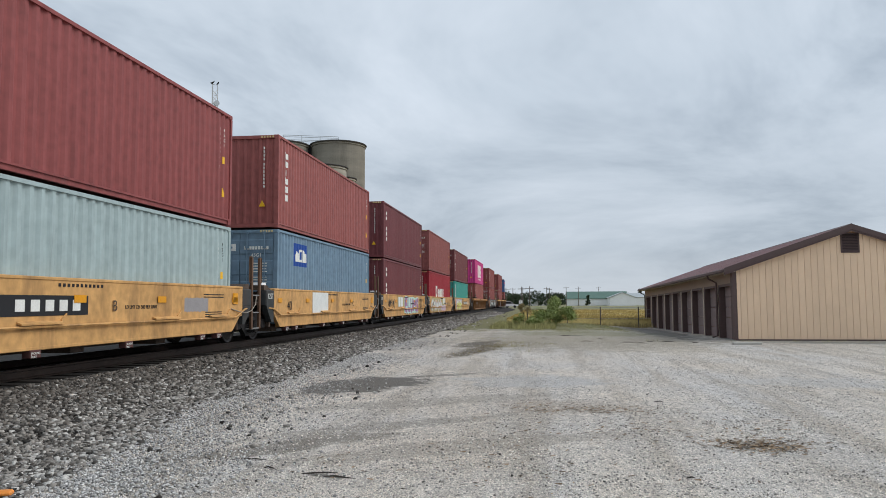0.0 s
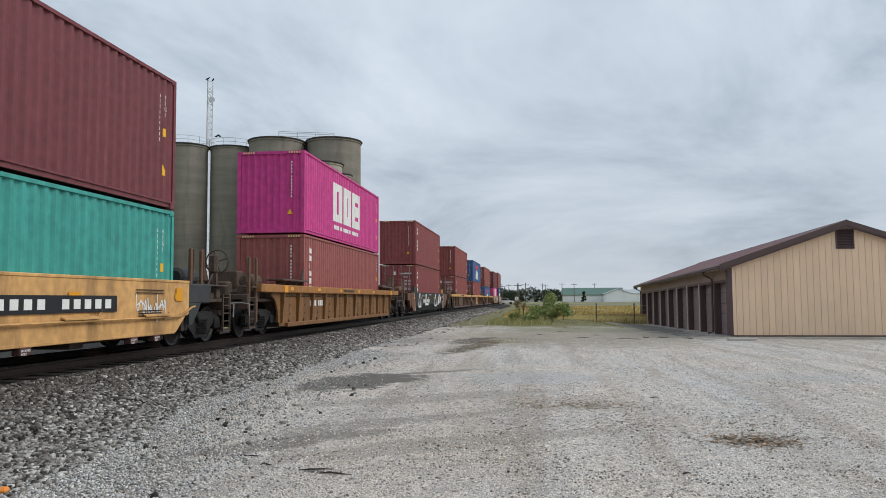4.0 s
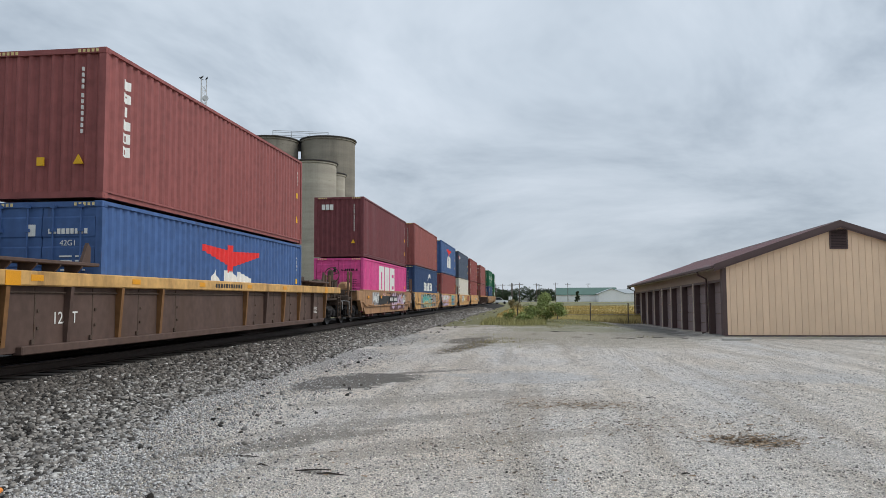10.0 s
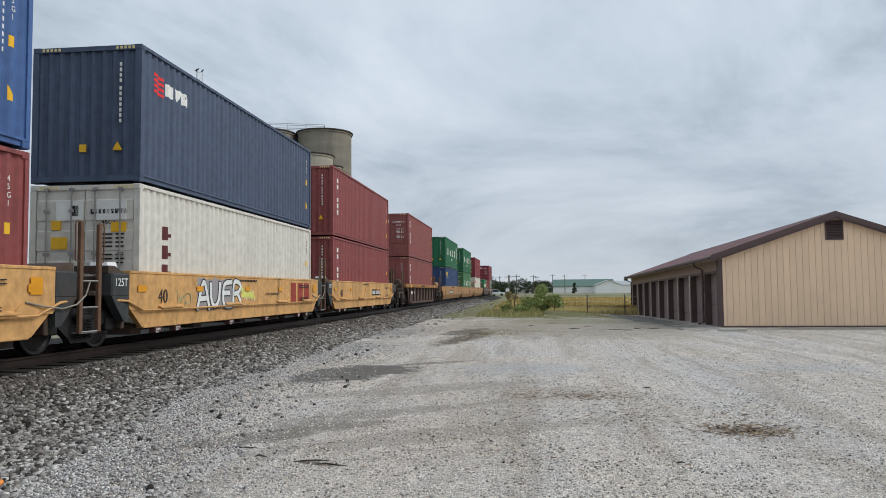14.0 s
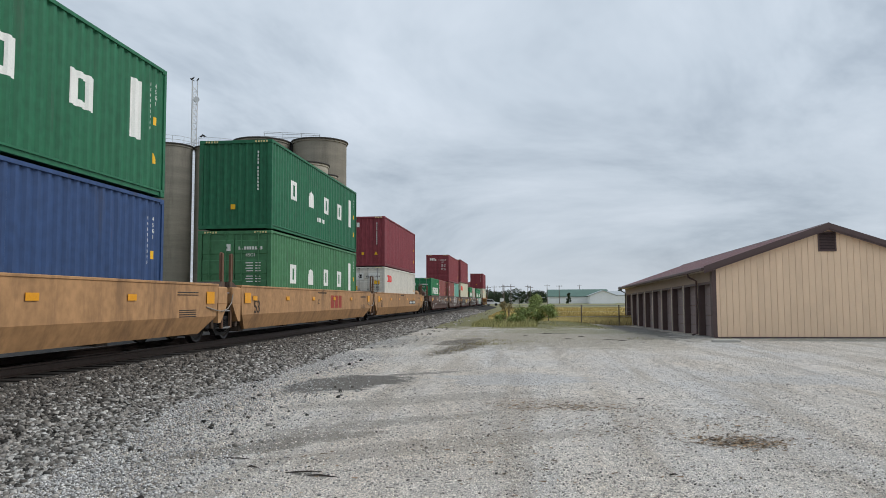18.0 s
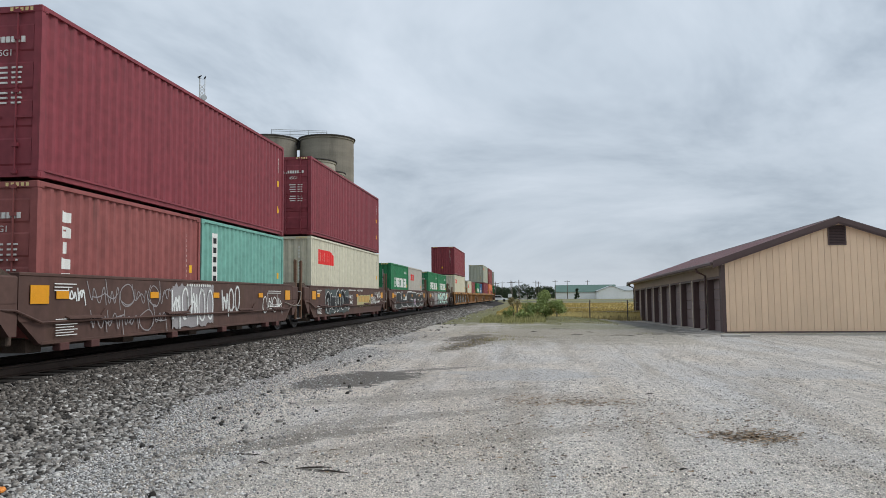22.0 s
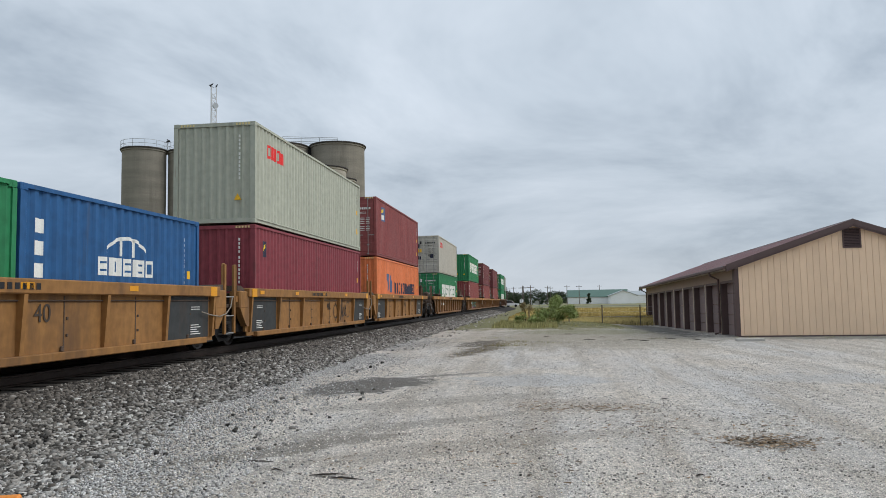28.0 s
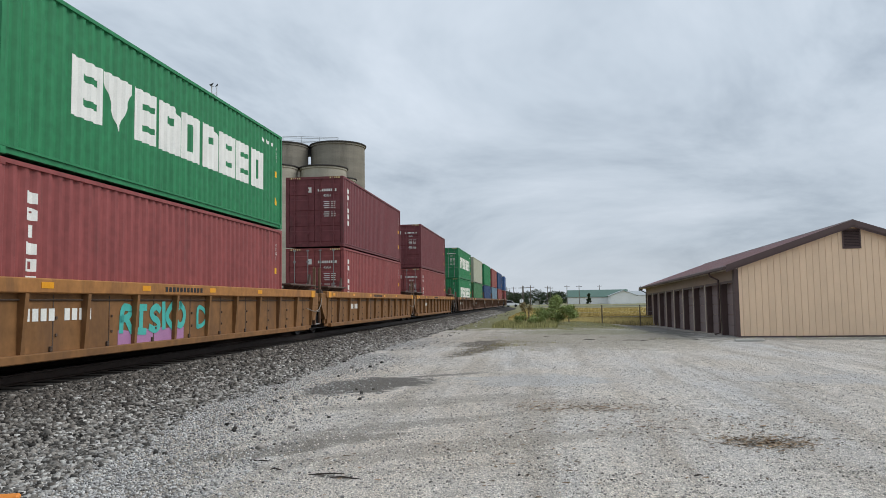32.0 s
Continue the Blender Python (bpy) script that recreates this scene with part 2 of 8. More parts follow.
def track(s):
    """The middle of the track at s metres along it, and its heading to the left in degrees."""
    if s <= BEND_Y:
        x, y, a = 0.0, s, 0.0
    else:
        a = min((s - BEND_Y) / BEND_R, BEND_A)
        rest = s - BEND_Y - BEND_R * a
        x = -BEND_R * (1 - math.cos(a)) - math.sin(a) * rest
        y = BEND_Y + BEND_R * math.sin(a) + math.cos(a) * rest
    return TRACK_X + x + SLANT * y, y - SLANT * x, math.degrees(a - SLANT)


def gone(t):
    """How far the train has moved at t seconds."""
    return 16.118 * t + 0.02663 * t * t


def bearing(degrees, metres, z=0.0):
    """A place at a bearing to the right of the track's direction, seen from the standpoint."""
    return metres * math.sin(radians(degrees)), metres * math.cos(radians(degrees)), z


# ---------------------------------------------------------------- ground
def ground_material():
    m = MATS["lot_gravel"] = bpy.data.materials.new("lot_gravel")
    m.use_nodes = True
    nt = m.node_tree
    n, l = nt.nodes.new, nt.links.new
    p = nt.nodes["Principled BSDF"]
    p.inputs["Roughness"].default_value = 0.92
    co = n("ShaderNodeTexCoord").outputs["Object"]
    sep = n("ShaderNodeSeparateXYZ")
    l(co, sep.inputs[0])

    def tex(scale, detail=5, rough=0.6, kind="ShaderNodeTexNoise", stretch=None):
        t = n(kind)
        t.inputs["Scale"].default_value = scale
        if kind == "ShaderNodeTexNoise":
            t.inputs["Detail"].default_value, t.inputs["Roughness"].default_value = detail, rough
        if stretch:
            mp = n("ShaderNodeMapping")
            mp.inputs["Rotation"].default_value = (0, 0, radians(stretch[2]))
            mp.inputs["Scale"].default_value = (stretch[0], stretch[1], 1)
            l(co, mp.inputs[0])
            l(mp.outputs[0], t.inputs["Vector"])
        else:
            l(co, t.inputs["Vector"])
        return t

    def remap(v, a, b, c=0.0, d=1.0):
        r = n("ShaderNodeMapRange")
        for key, val in zip(("From Min", "From Max", "To Min", "To Max"), (a, b, c, d)):
            r.inputs[key].default_value = val
        l(v, r.inputs[0])
        return r.outputs[0]

    def mix(f, a, b, mode="MIX"):
        x = n("ShaderNodeMix")
        x.data_type, x.blend_type = "RGBA", mode
        for sock, val in ((x.inputs["Factor"], f), (x.inputs[6], a), (x.inputs[7], b)):
            if isinstance(val, (float, int)):
                sock.default_value = val
            elif isinstance(val, tuple):
                sock.default_value = (*val, 1)
            else:
                l(val, sock)
        return x.outputs[2]

    def math_(op, a, b):
        x = n("ShaderNodeMath")
        x.operation = op
        for sock, val in zip(x.inputs, (a, b)):
            if isinstance(val, (float, int)):
                sock.default_value = val
            else:
                l(val, sock)
        return x.outputs[0]

    patches = tex(0.22, 6, 0.62)
    tracks = tex(0.5, 6, 0.6, stretch=(1.0, 0.16, 24))
    cells = tex(58, kind="ShaderNodeTexVoronoi")
    small = tex(130, kind="ShaderNodeTexVoronoi")
    grit = tex(160, 2)
    c = mix(remap(patches.outputs[0], 0.38, 0.62), (0.665, 0.63, 0.59), (0.745, 0.675, 0.59))
    c = mix(remap(tracks.outputs[0], 0.50, 0.64, 0, 0.55), c, (0.60, 0.51, 0.41))
    c = mix(remap(tracks.outputs[0], 0.47, 0.34, 0, 0.5), c, (0.64, 0.635, 0.63))
    c = mix(remap(tex(0.9, 6, 0.62, stretch=(1.0, 0.11, 48)).outputs[0], 0.50, 0.62, 0, 0.6), c, (0.47, 0.40, 0.32))
    c = mix(remap(tex(1.5, 5, 0.6, stretch=(1.0, 0.07, 62)).outputs[0], 0.53, 0.64, 0, 0.55), c, (0.42, 0.37, 0.31))
    mid = tex(5.5, 6, 0.7)
    c = mix(0.6, c, remap(mid.outputs[0], 0.3, 0.7, 0.62, 1.38), "MULTIPLY")
    c = mix(0.58, c, remap(cells.outputs["Color"], 0.0, 1.0, 0.32, 1.72), "MULTIPLY")
    c = mix(0.7, c, remap(small.outputs["Color"], 0.0, 1.0, 0.25, 1.75), "MULTIPLY")
    far = remap(math_("ADD", sep.outputs["Y"], remap(patches.outputs[0], 0.3, 0.7, -6.0, 6.0)), 22.0, 34.0, 0.0, 0.42)
    c = mix(far, c, mix(0.5, (0.40, 0.36, 0.29), remap(mid.outputs[0], 0.3, 0.7, 0.5, 1.5), "MULTIPLY"))
    # patches of their own tone: damp mud, straw, worn earth, darker strips beside the building
    wob = tex(1.6, 6, 0.7)
    for x, y, rx, ry, turn, tone, amount in (
            (-3.4, 14.5, 0.98, 1.75, -22, (0.17, 0.155, 0.135), 0.95), (-2.2, 16.6, 0.22, 1.3, -52, (0.19, 0.175, 0.15), 0.75),
            (-1.9, 26.2, 0.55, 4.6, -9, (0.13, 0.105, 0.075), 0.9), (2.45, 8.8, 0.36, 0.24, 0, (0.33, 0.27, 0.19), 0.25),
            (-2.9, 8.2, 0.34, 1.5, -48, (0.20, 0.175, 0.14), 0.7), (-2.0, 9.6, 0.30, 2.0, -52, (0.26, 0.23, 0.19), 0.5), (-0.9, 8.4, 0.42, 2.4, -62, (0.36, 0.31, 0.25), 0.45), (-1.6, 12.2, 0.5, 2.6, -58, (0.34, 0.30, 0.25), 0.5),
            (-1.95, 6.95, 0.26, 0.07, -14, (0.10, 0.095, 0.085), 0.8), (-0.2, 30, 1.0, 6.0, -9, (0.26, 0.235, 0.19), 0.35),
            (13.4, 30.6, 5.6, 0.95, -1, (0.30, 0.30, 0.265), 0.8), (3.4, 30.5, 1.2, 0.35, 4, (0.13, 0.12, 0.10), 0.7), (5.2, 31.5, 1.2, 0.3, 4, (0.17, 0.155, 0.13), 0.7),
            (2.2, 33.0, 5.6, 8.5, 0, (0.40, 0.355, 0.28), 0.8), (-2.35, 29.0, 0.8, 2.8, -6, (0.12, 0.10, 0.075), 0.85), (-0.2, 15.6, 1.7, 1.4, 0, (0.50, 0.52, 0.545), 0.45), (5.4, 15.8, 1.6, 1.1, 0, (0.54, 0.555, 0.575), 0.35), (0.4, 11.9, 1.3, 0.8, 10, (0.42, 0.34, 0.265), 0.35), (2.5, 39.5, 4.5, 4.0, 0, (0.30, 0.29, 0.19), 0.75), (1.6, 36, 0.9, 0.4, 0, (0.12, 0.11, 0.095), 0.7), (6.6, 46, 1.3, 15, -1, (0.13, 0.125, 0.12), 0.75)):
        mp = n("ShaderNodeMapping")
        mp.vector_type = "TEXTURE"
        mp.inputs["Location"].default_value = (x, y, 0)
        mp.inputs["Rotation"].default_value = (0, 0, radians(turn))
        mp.inputs["Scale"].default_value = (rx, ry, 1)
        l(co, mp.inputs[0])
        ln = n("ShaderNodeVectorMath")
        ln.operation = "LENGTH"
        l(mp.outputs[0], ln.inputs[0])
        d = math_("ADD", ln.outputs["Value"], remap(wob.outputs[0], 0.3, 0.7, -0.42, 0.42))
        c = mix(remap(d, 1.05, 0.86 if amount > 0.9 else 0.72, 0.0, amount), c, mix(0.4, tone, remap(small.outputs["Color"], 0, 1, 0.4, 1.5), "MULTIPLY"))
    # grass past the lot's end and behind the building, turf beyond the tracks
    edge = tex(0.35, 5, 0.65)
    y_edge = math_("ADD", sep.outputs["Y"], remap(edge.outputs[0], 0.3, 0.7, -5.0, 5.0))
    grass_far = remap(y_edge, 40.5, 46.5)
    lawn = tex(6, 5, 0.7)
    turf = mix(remap(lawn.outputs[0], 0.35, 0.65), (0.16, 0.165, 0.07), (0.26, 0.235, 0.115))
    turf = mix(0.5, turf, remap(cells.outputs["Color"], 0, 1, 0.5, 1.4), "MULTIPLY")
    over = remap(math_("ADD", sep.outputs["X"], remap(edge.outputs[0], 0.3, 0.7, -2, 2)), -15.5, -17.5)
    side = remap(math_("ADD", sep.outputs["X"], remap(edge.outputs[0], 0.3, 0.7, -1, 1)), 4.9, 6.0)
    drive = math_("MULTIPLY", side, remap(sep.outputs["Y"], 66, 63))
    g = math_("MAXIMUM", math_("MULTIPLY", grass_far, math_("SUBTRACT", 1.0, drive)), over)
    c = mix(g, c, turf)
    l(c, p.inputs["Base Color"])
    h = math_("ADD", math_("MULTIPLY", cells.outputs["Distance"], 0.9), math_("MULTIPLY", grit.outputs[0], 0.5))
    bp = n("ShaderNodeBump")
    bp.inputs["Strength"].default_value, bp.inputs["Distance"].default_value = 1.0, 0.03
    l(h, bp.inputs["Height"])
    l(bp.outputs[0], p.inputs["Normal"])
    return m


def lot_height(x, y):
    """Shallow ruts in the lot, and the fall along the storage building."""
    near = max(0.0, 1 - max(0, abs(y - 15) - 20) / 20)
    z = 0.035 * near * (noise.noise((x * 0.35, y * 0.22, 3.1)) + 0.5 * noise.noise((x * 1.1, y * 0.6, 7.7)))
    k = min(1, max(0, (y - 34) / 30)) * min(1, max(0, (x - 3) / 4)) * min(1, max(0, (95 - y) / 25))
    return z - 0.42 * k


def make_ground():
    xs = sorted({*np.linspace(-2500, -80, 14), *np.linspace(-60, -16, 8), *np.linspace(-14, 22, 61), *np.linspace(26, 80, 8), *np.linspace(160, 2500, 12)})
    ys = sorted({*np.linspace(-2500, -100, 12), *np.linspace(-60, -4, 10), *np.linspace(-2, 70, 97), *np.linspace(76, 200, 14), *np.linspace(300, 3500, 14)})
    vs = [(x, y, lot_height(x, y)) for y in ys for x in xs]
    w = len(xs)
    fs = [(j * w + i, j * w + i + 1, (j + 1) * w + i + 1, (j + 1) * w + i) for j in range(len(ys) - 1) for i in range(w - 1)]
    ob = new("ground", mesh("ground", vs, fs, ground_material(), True))
    tagged(ob, "flat grey crushed-gravel lot with damp stains, turning to grass", "ground", kind="structure")


make_ground()


def along_track(profile, s0, s1, step, name, mat):
    """A profile (offset, height) swept along the track."""
    ss, s = [], s0
    while s < s1:
        ss.append(s)
        s += step if -20 < s < 200 else step * 6
    ss.append(s1)
    vs = []
    for s in ss:
        x, y, a = track(s)
        ca, sa = math.cos(radians(a)), math.sin(radians(a))
        vs += [(x + o * ca, y + o * sa, z) for o, z in profile]
    w = len(profile)
    fs = [(j * w + i, j * w + (i + 1) % w, (j + 1) * w + (i + 1) % w, (j + 1) * w + i) for j in range(len(ss) - 1) for i in range(w - 1)]
    return mesh(name, vs, fs, mat)


# bed colour holds the shade under the cars and between the stones
BALLAST = material("ballast_bed", (0.022, 0.020, 0.018), 0.95, 0.5, 5, 45, 0.9, stain=(0.05, 0.045, 0.04), stain_amount=0.5, stain_scale=1.0)
BALLAST_STONE = material("ballast_stone", (0.186, 0.172, 0.154), 0.85, 0.35, 9, 60, 0.4, per_island=0.9)
BROWN_STONE = material("brown_stone", (0.10, 0.088, 0.076), 0.85, 0.35, 9, 60, 0.4, per_island=0.8)
CHIP = material("lot_chippings", (0.60, 0.56, 0.505), 0.9, 0.25, 20, 140, 0.2, per_island=0.62)
TIE = material("creosoted_tie", (0.024, 0.02, 0.017), 0.85, 0.45, 3, 40, 0.5, stretch=(0.3, 3, 3), per_object=0.4)


def shoulder(o):
    """Height of the ballast at a distance from the middle of the track."""
    o = abs(o)
    if o < 1.75:
        return RAIL_Z - 0.20
    return max(-0.06, RAIL_Z - 0.20 - (o - 1.75) * 0.205)


def make_track():
    # far side runs on wide, a dark strip painted for the train's shadow
    bed = [(-8.0, -0.01), (-7.0, 0.03), (-4.2, 0.04)] + [(o, shoulder(o)) for o in (-4.0, -3.6, -2.9, -2.2, -1.75, -0.8, 0, 0.8, 1.75, 2.2, 2.9, 3.6, 4.3)]
    bed_ob = tagged(new("track_bed", along_track(bed, -640, 900, 4, "track_bed", BALLAST)), "raised bed of crushed ballast, coloured near black for the shade under the train",
                    "track bed", kind="structure")
    rail = [(-0.068, -0.172), (-0.068, -0.16), (-0.012, -0.14), (-0.010, -0.045), (-0.036, -0.035), (-0.036, -0.006), (-0.028, 0),
            (0.028, 0), (0.036, -0.006), (0.036, -0.035), (0.010, -0.045), (0.012, -0.14), (0.068, -0.16), (0.068, -0.172)]
    steel = material("rusty_rail_steel", (0.045, 0.033, 0.028), 0.5, 0.3, 6, 50, 0.1, metal=0.6)
    for k in (-1, 1):
        prof = [(k * 0.7525 + o, RAIL_Z + z) for o, z in rail]
        tagged(new("rail", along_track(prof, -640, 900, 4, "rail", steel)), "dark steel rail spiked on wooden ties", "rail", "rails of the track", "structure")
    tie = Shape().box(-1.3, 1.3, -0.115, 0.115, -0.17, 0, 0.012).mesh("tie", TIE)
    s, made = -3.0, 0
    rnd = random.Random(4)
    while s < 720:
        x, y, a = track(s)
        if made < 300:
            ob = part("tie", tie, bed_ob, at=pose(x + rnd.uniform(-0.03, 0.03), y, RAIL_Z - 0.174, 0, 0, a + rnd.uniform(-1, 1)))
            made += 1
        s += 0.53


make_track()


def stones(name, label, mat, places, size, seed, flat=0.7):
    """Angular stones, each a bent box turned at random, joined into one mesh."""
    rng = np.random.default_rng(seed)
    n = len(places)
    cube = np.array([(x, y, z) for z in (-1, 1) for y in (-1, 1) for x in (-1, 1)], float)
    v = cube[None] * (1 + rng.uniform(-0.42, 0.42, (n, 8, 3)))
    s = size * rng.uniform(0.55, 1.25, (n, 1, 1)) * np.stack([rng.uniform(0.75, 1.3, n), rng.uniform(0.6, 1.1, n), np.full(n, flat)], 1)[:, None, :]
    v = v * s
    a, b = rng.uniform(0, 6.283, n), rng.uniform(-1.0, 1.0, n)
    ca, sa, cb, sb = np.cos(a)[:, None], np.sin(a)[:, None], np.cos(b)[:, None], np.sin(b)[:, None]
    y, z = v[..., 1] * cb - v[..., 2] * sb, v[..., 1] * sb + v[..., 2] * cb
    x, y = v[..., 0] * ca - y * sa, v[..., 0] * sa + y * ca
    v = np.stack([x, y, z], -1) + np.asarray(places)[:, None, :]
    quad = np.array([(0, 2, 3, 1), (4, 5, 7, 6), (0, 1, 5, 4), (2, 6, 7, 3), (0, 4, 6, 2), (1, 3, 7, 5)])
    f = (quad[None] + 8 * np.arange(n)[:, None, None]).reshape(-1)
    me = bpy.data.meshes.new(name)
    me.vertices.add(n * 8)
    me.vertices.foreach_set("co", v.reshape(-1).astype(np.float32))
    me.loops.add(n * 24)
    me.loops.foreach_set("vertex_index", f.astype(np.int32))
    me.polygons.add(n * 6)
    me.polygons.foreach_set("loop_start", np.arange(0, n * 24, 4, dtype=np.int32))
    me.update(calc_edges=True)
    me.materials.append(mat)
    return tagged(new(name, me), label, "stones", kind="stuff")


def ballast_toe(y):
    """How far the loose stones reach out from the middle of the track."""
    return 3.75 + 1.25 * np.exp(-(np.maximum(y, 5.0) - 6.8) / 4.0)


def scatter_stones():
    rng = np.random.default_rng(11)
    spots = []
    for y0, y1, per, size in ((-14, 3, 700, 0.03), (3, 14, 2900, 0.0250), (14, 30, 1400, 0.031), (30, 60, 600, 0.036), (60, 110, 170, 0.055)):
        n = int((y1 - y0) * per)
        o, y = rng.uniform(1.42, 6.3 if y0 < 10 else 5.0, n), rng.uniform(y0, y1, n)
        wave = np.array([0.45 * noise.noise((q * 0.5, 1.7, 0.3)) + 0.25 * noise.noise((q * 1.7, 4.7, 0.3)) for q in y])
        keep = rng.uniform(0, 1, n) < np.clip((ballast_toe(y) + wave * 0.6 - o) / 0.5, 0.008, 1)
        o, y = o[keep], y[keep]
        spots.append((np.stack([TRACK_X + SLANT * y + o, y, np.maximum(np.array([shoulder(q) for q in o]), 0.0) + size * rng.uniform(0.1, 0.6, len(o))], 1), size))
    fresh = material("pale_ballast_stone", (0.40, 0.385, 0.36), 0.85, 0.35, 9, 60, 0.4, per_island=0.5)
    for k, (p, size) in enumerate(spots):
        out = p[:, 0] - TRACK_X - SLANT * p[:, 1]
        pale_one = rng.uniform(0, 1, len(p)) < np.clip((out - 1.9) * 0.13, 0.03, 0.5)
        # share of dark brown stones grows towards the rail
        dark_one = ~pale_one & (rng.uniform(0, 1, len(p)) < np.clip((3.6 - out) * 0.55, 0.12, 0.92))
        stones("ballast", "dark brown ballast stones, more of them towards the rail", BROWN_STONE, p[dark_one], size, 60 + k)
        stones("ballast", "loose angular grey-brown ballast stones on the track shoulder", BALLAST_STONE, p[~pale_one & ~dark_one], size, 20 + k)
        stones("ballast", "fresh pale angular ballast stones among the darker ones", fresh, p[pale_one], size, 40 + k)
    n = 60000
    y = 4.2 + 26 * rng.uniform(0, 1, n) ** 1.7
    x = -4.9 + rng.uniform(0, 1, n) * (4.9 + 0.62 * y)
    keep = (x > -4.9 + 0.02 * y) & (((x + 3.4) / 1.1) ** 2 + ((y - 14.5) / 1.9) ** 2 > 1)
    z = np.array([lot_height(a, b) for a, b in zip(x, y)])
    p = np.stack([x, y, z + 0.003], 1)[keep]
    stones("gravel", "small pale chippings lying loose on the lot", CHIP, p, 0.0078, 31, 0.6)
    n = 32000
    y = 3.5 + 30 * rng.uniform(0, 1, n) ** 1.5
    x = TRACK_X + SLANT * y + ballast_toe(y) - 0.55 + np.abs(rng.normal(0, 0.95, n))
    pale = material("pale_chippings", (0.44, 0.43, 0.415), 0.9, 0.25, 20, 140, 0.2, per_island=0.6)
    stones("gravel", "pale grey chippings along the foot of the ballast", pale, np.stack([x, y, np.full(n, 0.010)], 1), 0.0098, 32, 0.6)
    n = 600
    y = 5 + 26 * rng.uniform(0, 1, n) ** 1.4
    x = -4.7 + rng.uniform(0, 1, n) * (4.7 + 0.6 * y)
    p = np.stack([x, y, np.array([lot_height(a, b) for a, b in zip(x, y)]) + 0.006], 1)
    dark = material("dark_stone", (0.11, 0.10, 0.09), 0.9, 0.3, 9, 90, 0.3, per_island=0.5)
    stones("gravel", "scattered dark stones on the lot", dark, p, 0.0085, 33, 0.6)


scatter_stones()


# ---------------------------------------------------------------- storage building
SIDING = material("beige_siding", srgb(236, 206, 174), 0.6, 0.06, 1.2, 40, 0.04, stain=(0.36, 0.29, 0.21), stain_amount=0.12, stain_scale=0.8, per_object=0.04)
TRIM_BROWN = material("brown_trim", srgb(92, 76, 74), 0.55, 0.12, 3, 50, 0.05)
# roof brown lifted: part of the sky's glancing sheen is in the colour
ROOF_BROWN = material("brown_metal_roof", srgb(166, 140, 140), 0.24, 0.14, 1.5, 60, 0.05, metal=0.1, stain=(0.16, 0.13, 0.12), stain_amount=0.2)
# darker siding for the lintel, with the eave's shade in its colour
SHADED_SIDING = material("shaded_siding", srgb(150, 132, 116), 0.6, 0.1, 1.2, 40, 0.04)
DOOR_BROWN = material("brown_door", srgb(140, 126, 125), 0.55, 0.1, 2, 60, 0.05, per_object=0.08)
POST_PALE = material("pale_post", srgb(196, 184, 168), 0.6, 0.1, 4, 50, 0.05)
CONCRETE = material("old_concrete", (0.33, 0.315, 0.29), 0.9, 0.22, 1.4, 60, 0.3, stain=(0.15, 0.14, 0.125), stain_amount=0.35)
SLOT = material("vent_shadow_paint", (0.03, 0.024, 0.024), 0.8, 0.2)

B_W, B_L, EAVE, PEAK = 9.04, 28.3, 2.98, 4.55
BUILDING = pose(7.91, 31.86, 0, -0.72, 0, -0.6)


def slope_z(x):
    return PEAK - abs(x - B_W / 2) * (PEAK - EAVE) / (B_W / 2)


